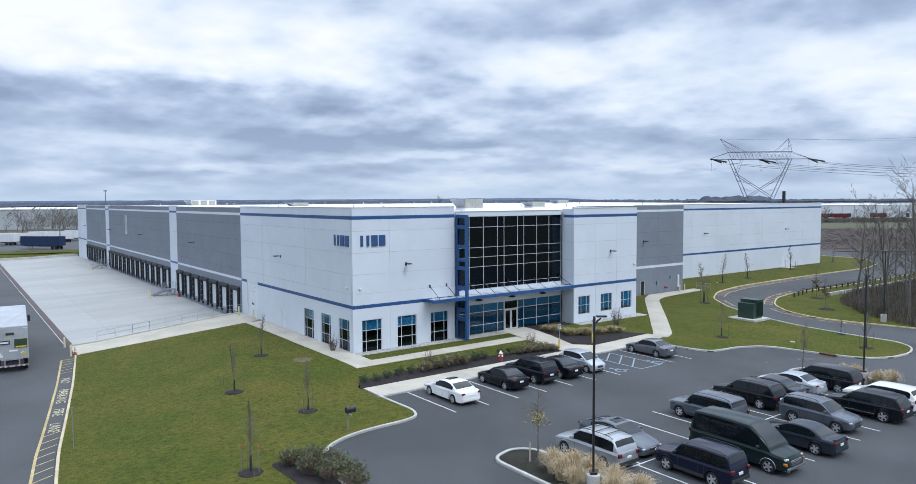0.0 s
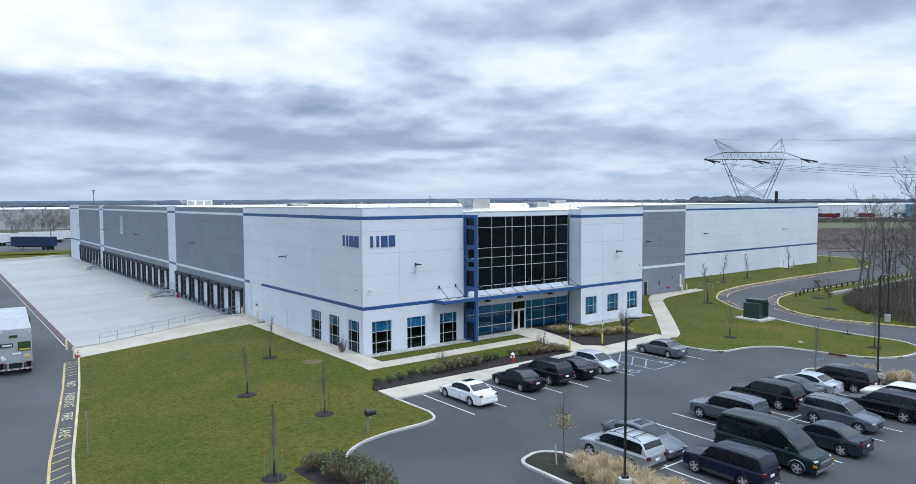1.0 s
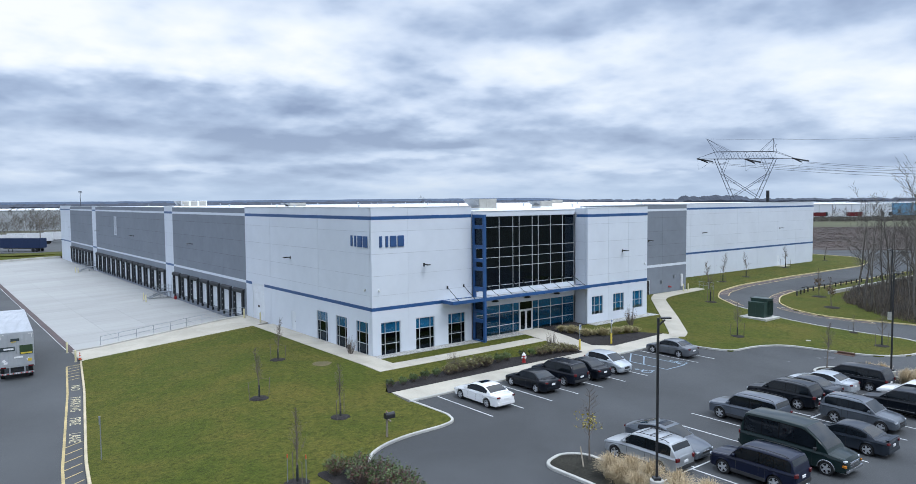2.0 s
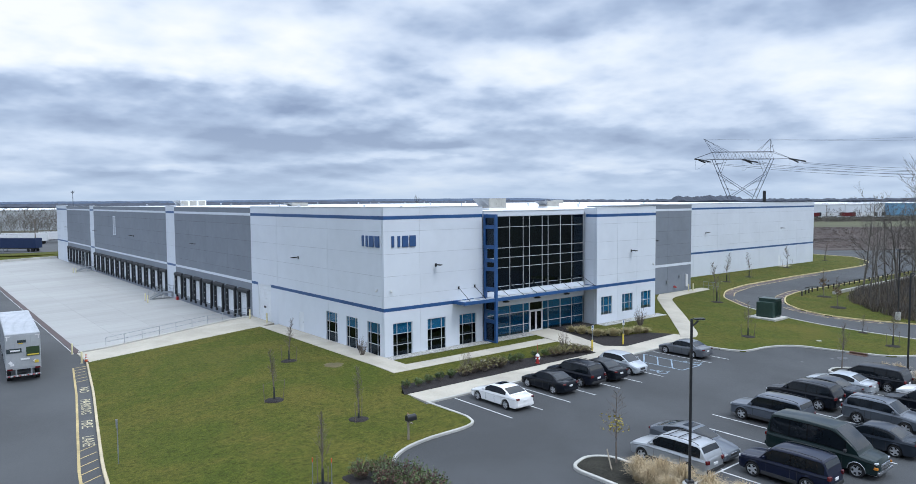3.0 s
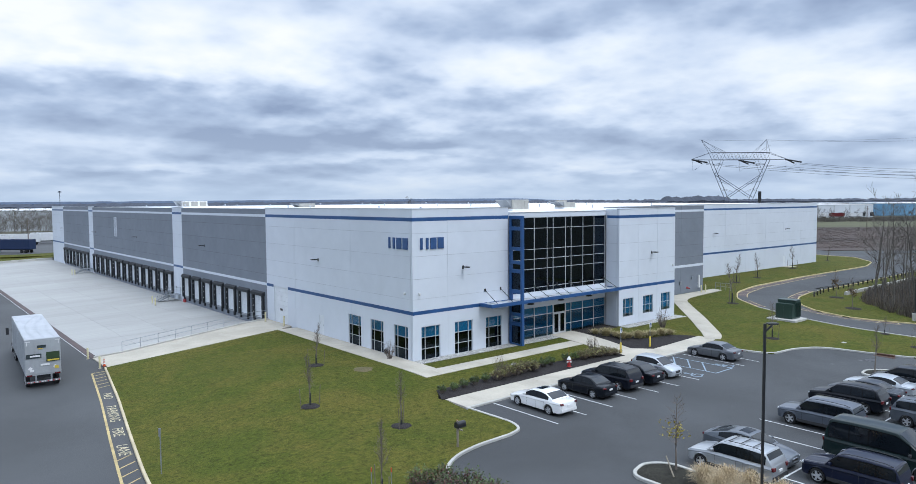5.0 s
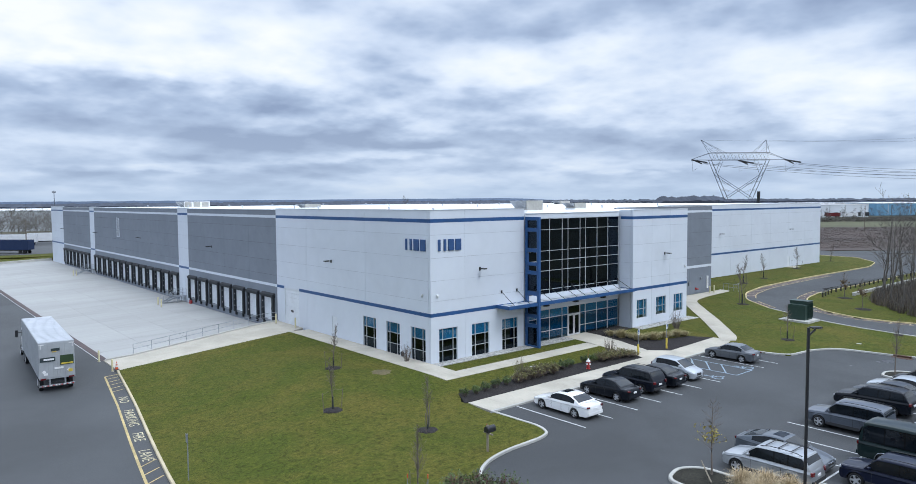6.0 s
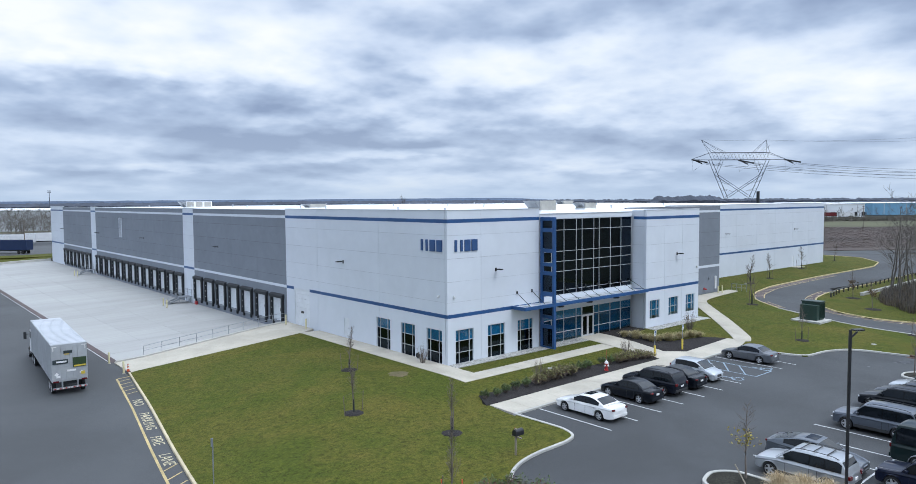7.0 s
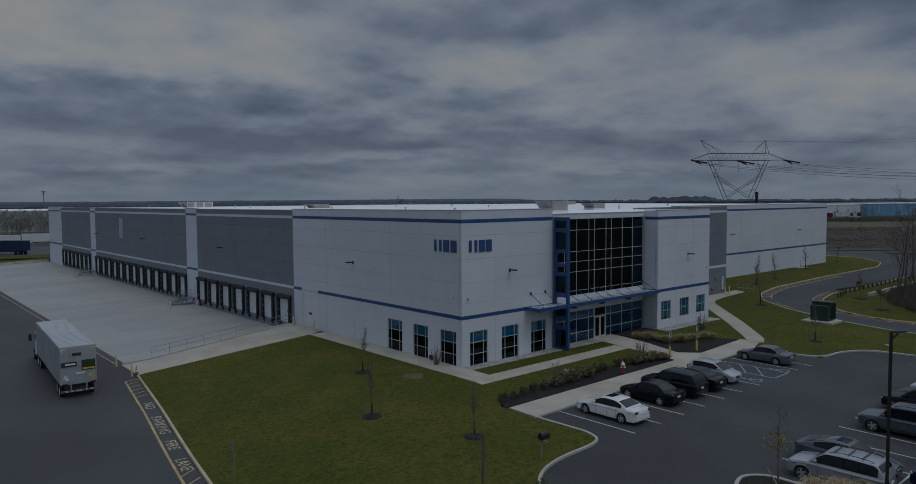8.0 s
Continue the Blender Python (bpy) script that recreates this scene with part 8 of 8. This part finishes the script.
brush("dry_weeds", field_spot, 9000, 0.22, "dry brown weeds over the rough field", 91, M["field_brown"], 5, 1.3)


def hedge_spot(rnd):
    d = rnd.uniform(440, 520)
    x, y = F(d, rnd.uniform(0.36 * d, 0.85 * d))
    return x, y, fall(x, y)


brush("hedge", hedge_spot, 2200, 1.9, "long grey brown hedge past the fields", 92, M["hedge"], 8, 3.0)


def far_shed(name, label, d, v0, v1, depth, h, mat, doors=0, z=0.0, posts=0, turn=None):
    """A long far warehouse with roof edge, dock doors and panel joints."""
    x, y = F(d, (v0 + v1) / 2)
    s = thing(name, x, y, z + fall(x, y), label, "warehouse", "far warehouses", rz=-36.7 if turn is None else turn)
    w = v1 - v0
    bm = bmesh.new()
    box(bm, -w / 2, 0, -1, w / 2, depth, h)
    part("wall", bm, mat, s, local=True)
    bm = bmesh.new()
    box(bm, -w / 2 - 0.3, -0.3, h, w / 2 + 0.3, depth + 0.3, h + 0.5)
    part("roof", bm, M["roof"], s, local=True)
    for k in range(doors):
        bm = bmesh.new()
        u = -w / 2 + (k + 0.6) * w / doors
        box(bm, u, -0.15, 0.8, u + w / doors * 0.5, 0.05, 4.0)
        part("dock_door", bm, M["black"], s, local=True)
    for k in range(posts):
        bm = bmesh.new()
        u = -w / 2 + (k + 0.5) * w / posts
        box(bm, u, -0.2, 0.5, u + 0.5, 0.05, h - 0.5)
        part("downpipe", bm, M["far_grey"], s, local=True)
    return s


far_shed("far_warehouse", "long white far warehouse with dock doors", 560, 220, 369, 120, 10.4, M["far_white"], 22, 0.0, 11)
far_shed("far_warehouse", "blue walled far warehouse past the hedge", 600, 404, 530, 80, 9.8, M["far_blue"], 0, 1.5, 6)
far_shed("far_warehouse", "low brick far building past the hedge", 610, 350, 380, 60, 10.5, M["field_brown"], 0, 1.0, 3)
far_shed("far_warehouse", "very long pale grey far warehouse", 402, -300, -168, 150, 11.2, M["far_grey"], 0, 0.0, 6, -20)
far_shed("far_warehouse", "white far warehouse roofs on the plain", 900, 80, 330, 150, 7.0, M["far_white"], 0, 0.0, 8)
far_shed("far_warehouse", "white far warehouse roofs on the plain", 1050, 420, 700, 150, 7.5, M["far_white"], 0, 0.0, 8)
far_shed("far_warehouse", "white far warehouse roofs on the plain", 800, -420, -300, 120, 9.0, M["far_white"], 0, 0.0, 8)


def box_trailer(x, y, heading, colour, label, z=0.0, length=14.0):
    t = thing("parked_trailer", 0, 0, 0, label, "trailer", "parked trailers")
    bm = bmesh.new()
    box(bm, -length / 2, -1.3, 1.15, length / 2, 1.3, 4.05, 0.04)
    part("cargo_box", bm, colour, t, local=True)
    bm = bmesh.new()
    box(bm, -length / 2 + 0.5, -0.5, 0.85, length / 2 - 0.5, 0.5, 1.15)
    part("underframe", bm, M["black"], t, local=True)
    tyre, rim = wheel_meshes(0.5, 0.3)[:2]
    for xx in (length / 2 - 1.4, length / 2 - 2.7):
        for sg in (-1, 1):
            part("wheel", tyre, None, t, "black tyre", m=Matrix.Translation((xx, sg * 1.08, 0.5)) @ pose(0, 0, 0, -90 * sg, 0, 0), local=True)
    for sg in (-1, 1):
        bm = bmesh.new()
        box(bm, -length / 2 + 2.4, sg * 0.8 - 0.08, 0.0, -length / 2 + 2.6, sg * 0.8 + 0.08, 1.15)
        part("landing_leg", bm, M["steel"], t, local=True)
    t.matrix_basis = pose(x, y, z, 0, 0, heading)


M["navy_trailer"] = paint("navy_trailer_paint", (0.020, 0.035, 0.085), 0.0, 0.5)
M["white_trailer"] = paint("white_trailer_paint", (0.62, 0.63, 0.64), 0.0, 0.5)
M["red_trailer"] = paint("red_trailer_paint", (0.12, 0.022, 0.025), 0.0, 0.5)
box_trailer(24.3, 248.8, -48, M["navy_trailer"], "navy blue box trailer parked past the yard")
for k, (x, y, hd) in enumerate(((14, 283, -40), (22, 281, -30), (31, 290, -20), (43, 296, -12), (57, 300, -8), (72, 305, -8))):
    box_trailer(x, y, hd, M["white_trailer"], "white box trailer parked in a far row")
for k in range(7):
    x, y = F(549, 256 + 15 * k)
    box_trailer(x, y, -36.7, M["red_trailer"] if k in (2, 3, 5) else M["white_trailer"], "box trailer parked at a far warehouse", fall(x, y), 12.0)
sheet("far_lot", [(-10, 262), (36, 232), (120, 262), (120, 320), (-10, 320)], 0.02, 0.15, M["asphalt_lane"], "far asphalt trailer lot", "road", 0, flat_g)
sheet("lawn", [(10.0, 232.0), (34.0, 226.0), (60.0, 240.0), (60.0, 252.0), (30.0, 236.0), (12.0, 242.0)], 0.09, 0.15, M["grass"], "green strip beside the far lot", "lawn", 0, flat_g)


def pole(x, y, h, label="grey utility pole with cross arms", arms=2):
    p = thing("utility_pole", x, y, 0, label, "utility pole", "utility poles")
    bm = bmesh.new()
    tube(bm, (0, 0, -0.3), (0, 0, h), 0.18, 0.11, n=8)
    part("pole", bm, M["bark"], p, local=True)
    for k in range(arms):
        bm = bmesh.new()
        z = h - 0.5 - 0.8 * k
        box(bm, -1.3, -0.06, z, 1.3, 0.06, z + 0.14)
        part("cross_arm", bm, M["bark"], p, local=True)


pole(30.5, 262, 9.5)
pole(*F(300, 190), 11.0)
pole(*F(440, 250), 10.0)
mast = thing("radio_mast", 135, 802, 0, "tall thin steel mast with antennas", "mast")
bm = bmesh.new()
tube(bm, (0, 0, 0), (0, 0, 27), 0.36, 0.26, n=8)
part("shaft", bm, M["pylon"], mast, local=True)
for z in (25.2, 26.6):
    bm = bmesh.new()
    box(bm, -1.5, -1.0, z, 1.5, 1.0, z + 0.55)
    part("antenna_ring", bm, M["pylon"], mast, local=True)
chim = thing("chimney", 272, 146.5, 0, "thin dark far chimney stack", "chimney")
bm = bmesh.new()
tube(bm, (0, 0, 0), (0, 0, 17.5), 0.75, 0.6, n=12)
part("shaft", bm, M["black"], chim, local=True)


# lattice pylon
def pylon(x, y, turn):
    p = thing("lattice_pylon", x, y, 0, "grey steel lattice transmission pylon with wide arms", "pylon")

    def member(name, a, b, r=0.16):
        bm = bmesh.new()
        tube(bm, a, b, r * 0.46, n=4)
        part(name, bm, M["pylon"], p, local=True)

    D = 1.2
    for s in (-1, 1):
        for yy in (-D, D):
            member("leg", (s * 3.2, yy * 2.2, 0), (s * 3.6, yy * 1.3, 14), 0.26)
            member("leg", (s * 4.4, yy * 1.3, 14), (s * 11.0, yy, 28.8), 0.26)
            member("cross_brace", (s * 4.4, yy * 1.3, 15), (-s * 8.6, yy, 23.4), 0.2)
            member("inner_leg", (s * 8.6, yy, 23.4), (s * 6.4, yy, 28.8), 0.14)
            member("tie", (s * 10.2, yy, 27), (s * 6.9, yy, 27.6), 0.1)
            member("tie", (s * 6.3, yy, 18.3), (s * 3.0, yy, 17.2), 0.1)
            member("tie", (s * 7.6, yy, 21.2), (s * 3.4, yy, 19.8), 0.1)
            member("arm_top", (s * 11.0, yy, 31.4), (s * 18.0, 0, 29.0), 0.15)
            member("arm_foot", (s * 11.0, yy, 28.8), (s * 18.0, 0, 28.9), 0.15)
            member("peak", (s * 11.0, yy, 31.4), (s * (14.5 if s < 0 else 10.2), 0, 36.2), 0.15)
            member("peak", (s * 5.5, yy, 31.4), (s * (14.5 if s < 0 else 10.2), 0, 36.2), 0.13)
            member("peak_tie", (s * 11.0, yy, 34.0 if s > 0 else 33.2), (s * 8.0, yy, 31.4), 0.09)
        for k in range(3):
            z = 24 - 3.2 * k
            member("face_tie", (s * (8.9 - 1.5 * k), -D, z), (s * (8.9 - 1.5 * k), D, z), 0.1)
    for yy in (-D, D):
        member("bridge_top", (-11, yy, 31.4), (11, yy, 31.4), 0.2)
        member("bridge_foot", (-11, yy, 28.8), (11, yy, 28.8), 0.2)
        for k in range(16):
            u = -11 + 22 / 16 * k
            member("lattice", (u, yy, 28.8 if k % 2 else 31.4), (u + 22 / 16, yy, 31.4 if k % 2 else 28.8), 0.1)
        for k in range(17):
            u = -11 + 22 / 16 * k
            if k % 2 == 0:
                member("lattice", (u, -D, 28.8), (u, D, 31.4), 0.07)
    for ux, z in ((-17.6, 28.9), (0, 28.6), (17.6, 28.9)):
        for s in (-1, 1):
            bm = bmesh.new()
            tube(bm, (ux + s * 0.3, 0, z), (ux + 4.6 + s * 0.2, 3.0 * s, z - 1.2), 0.26, n=8)
            part("insulator", bm, M["black"], p, "dark insulator string", local=True)
        member("jumper", (ux, 0, z), (ux + 0.2, 0, z - 4.2), 0.07)
        member("jumper", (ux + 0.2, 0, z - 4.2), (ux + 4.6, 0, z - 1.3), 0.06)
    for ux, z, ox in ((-17.6, 27.7, 0), (0, 27.4, 0), (17.6, 27.7, 0), (-17.6, 27.2, 1.0), (0, 26.9, 1.0), (17.6, 27.2, 1.0), (-14.5, 36.2, -4.6), (10.2, 36.2, -4.6)):
        bm = bmesh.new()
        a, b = Vector((ux + 4.6 + ox, 1.0, z)), Vector((260 + ux * 0.3, 70 + ux, z + (22 if ox < 0 else 7.5 + 0.22 * ux - 2.5 * ox)))
        pts = []
        for k in range(25):
            q = a.lerp(b, k / 24)
            q.z -= 6.0 * 4 * (k / 24) * (1 - k / 24)
            pts.append(q)
        pipe(bm, pts, 0.055 if ox >= 0 else 0.03, 4)
        part("cable", bm, M["pylon"], p, "overhead power cable", local=True)
    p.matrix_basis = pose(x, y, 0, 0, 0, turn)


pylon(238.4, 137.6, -36.7)


# far woods and hills as broken ridges, their haze put into the colour
def ridge(name, d, v0, v1, h, rough, mat, label, seed, step, thick=30, z=0.0, kind="stuff"):
    rnd = random.Random(seed)
    vs, fs = [], []
    n = int((v1 - v0) / step)
    for k in range(n + 1):
        v = v0 + (v1 - v0) * k / n
        e = min(1.0, k / n * 8, (1 - k / n) * 8)
        slow = noise.noise(Vector((v * 0.004 / max(step / 10, 0.2), seed, 0)))
        lumps = noise.noise(Vector((v * 0.055, seed * 3.1, 0.5))) + 0.6 * noise.noise(Vector((v * 0.16, seed * 1.7, 2.5))) + 0.4 * noise.noise(Vector((v * 0.5, seed, 4.5)))
        hh = h * (0.35 + 0.65 * e) * (1 + 0.06 * slow) * (1 + rough * lumps)
        (xa, ya), (xb, yb) = F(d + rnd.uniform(-1, 1) * step * 0.4, v), F(d + thick, v)
        b = len(vs)
        z = fall(xa, ya)
        vs += [(xa, ya, z - 1), (xa + 0, ya, z + hh * 0.7), ((xa * .7 + xb * .3), (ya * .7 + yb * .3), z + hh), (xb, yb, z - 1)]
        if k:
            for j in range(3):
                fs.append((b - 4 + j, b + j, b + j + 1, b - 3 + j))
    me = bpy.data.meshes.new(name)
    me.from_pydata(vs, [], fs)
    me.materials.append(mat)
    tagged(new(name, me), label, "woodland", kind=kind)


ridge("far_hills", 3700, -3600, 1100, 40, 0.04, M["hill_haze"], "low hills on the horizon, haze put in as blue grey", 5, 60, 200)
ridge("far_woods", 2300, -2200, 2400, 23, 0.14, M["wood_haze"], "far woods across the plain, tinted blue grey for haze", 6, 4, 60)
ridge("far_woods", 1500, -1400, 420, 19, 0.12, M["wood_haze"], "far woods across the plain, tinted blue grey for haze", 7, 3, 50)
ridge("far_woods", 1000, 340, 470, 22, 0.12, M["wood_haze"], "far woods across the plain, tinted blue grey for haze", 8, 1, 60)
ridge("far_woods", 900, 540, 900, 13, 0.16, M["wood_haze"], "far woods across the plain, tinted blue grey for haze", 9, 1, 60)
ridge("far_woods", 1300, 500, 1400, 12, 0.16, M["wood_haze"], "far woods across the plain, tinted blue grey for haze", 10, 1.5, 60)
ridge("far_woods", 560, -420, -200, 10, 0.15, M["wood_haze"], "far woods behind the lots, tinted blue grey for haze", 12, 1, 30)

# bare trees by the far lots
rf = random.Random(5)
fp = [wood_tree(90 + k, 13.0, 0.028) for k in range(3)]
for k in range(3):
    fp[k].matrix_basis = pose(48 + 9 * k, 318, 0)
    fp[k].scale = (0.75, 0.75, 0.75)
for k, (x, y, s) in enumerate([(36 + 3.2 * i + rf.uniform(-1, 1), 312 + rf.uniform(-6, 10), rf.uniform(0.7, 0.95)) for i in range(24)] + [(20 + 6 * i, 330 + rf.uniform(-6, 10), rf.uniform(0.5, 0.8)) for i in range(7)] + [(24 + 0.9 * i, 324 + rf.uniform(-5, 22), rf.uniform(0.6, 0.95)) for i in range(52)]):
    m = pose(x, y, 0, 0, 0, rf.uniform(0, 360))
    c = copy_thing(fp[k % 3], m)
    c.scale = (s, s, s)
for k in range(36):
    d = rf.uniform(415, 455)
    x, y = F(d, d * rf.uniform(0.44, 0.75))
    c = copy_thing(fp[k % 3], pose(x, y, fall(x, y), 0, 0, rf.uniform(0, 360)))
    s = rf.uniform(0.45, 0.75)
    c.scale = (s, s, s)
c = copy_thing(fp[2], pose(*F(620, -18), 0, 0, 0, 30))
c.scale = (1.4, 1.4, 1.4)
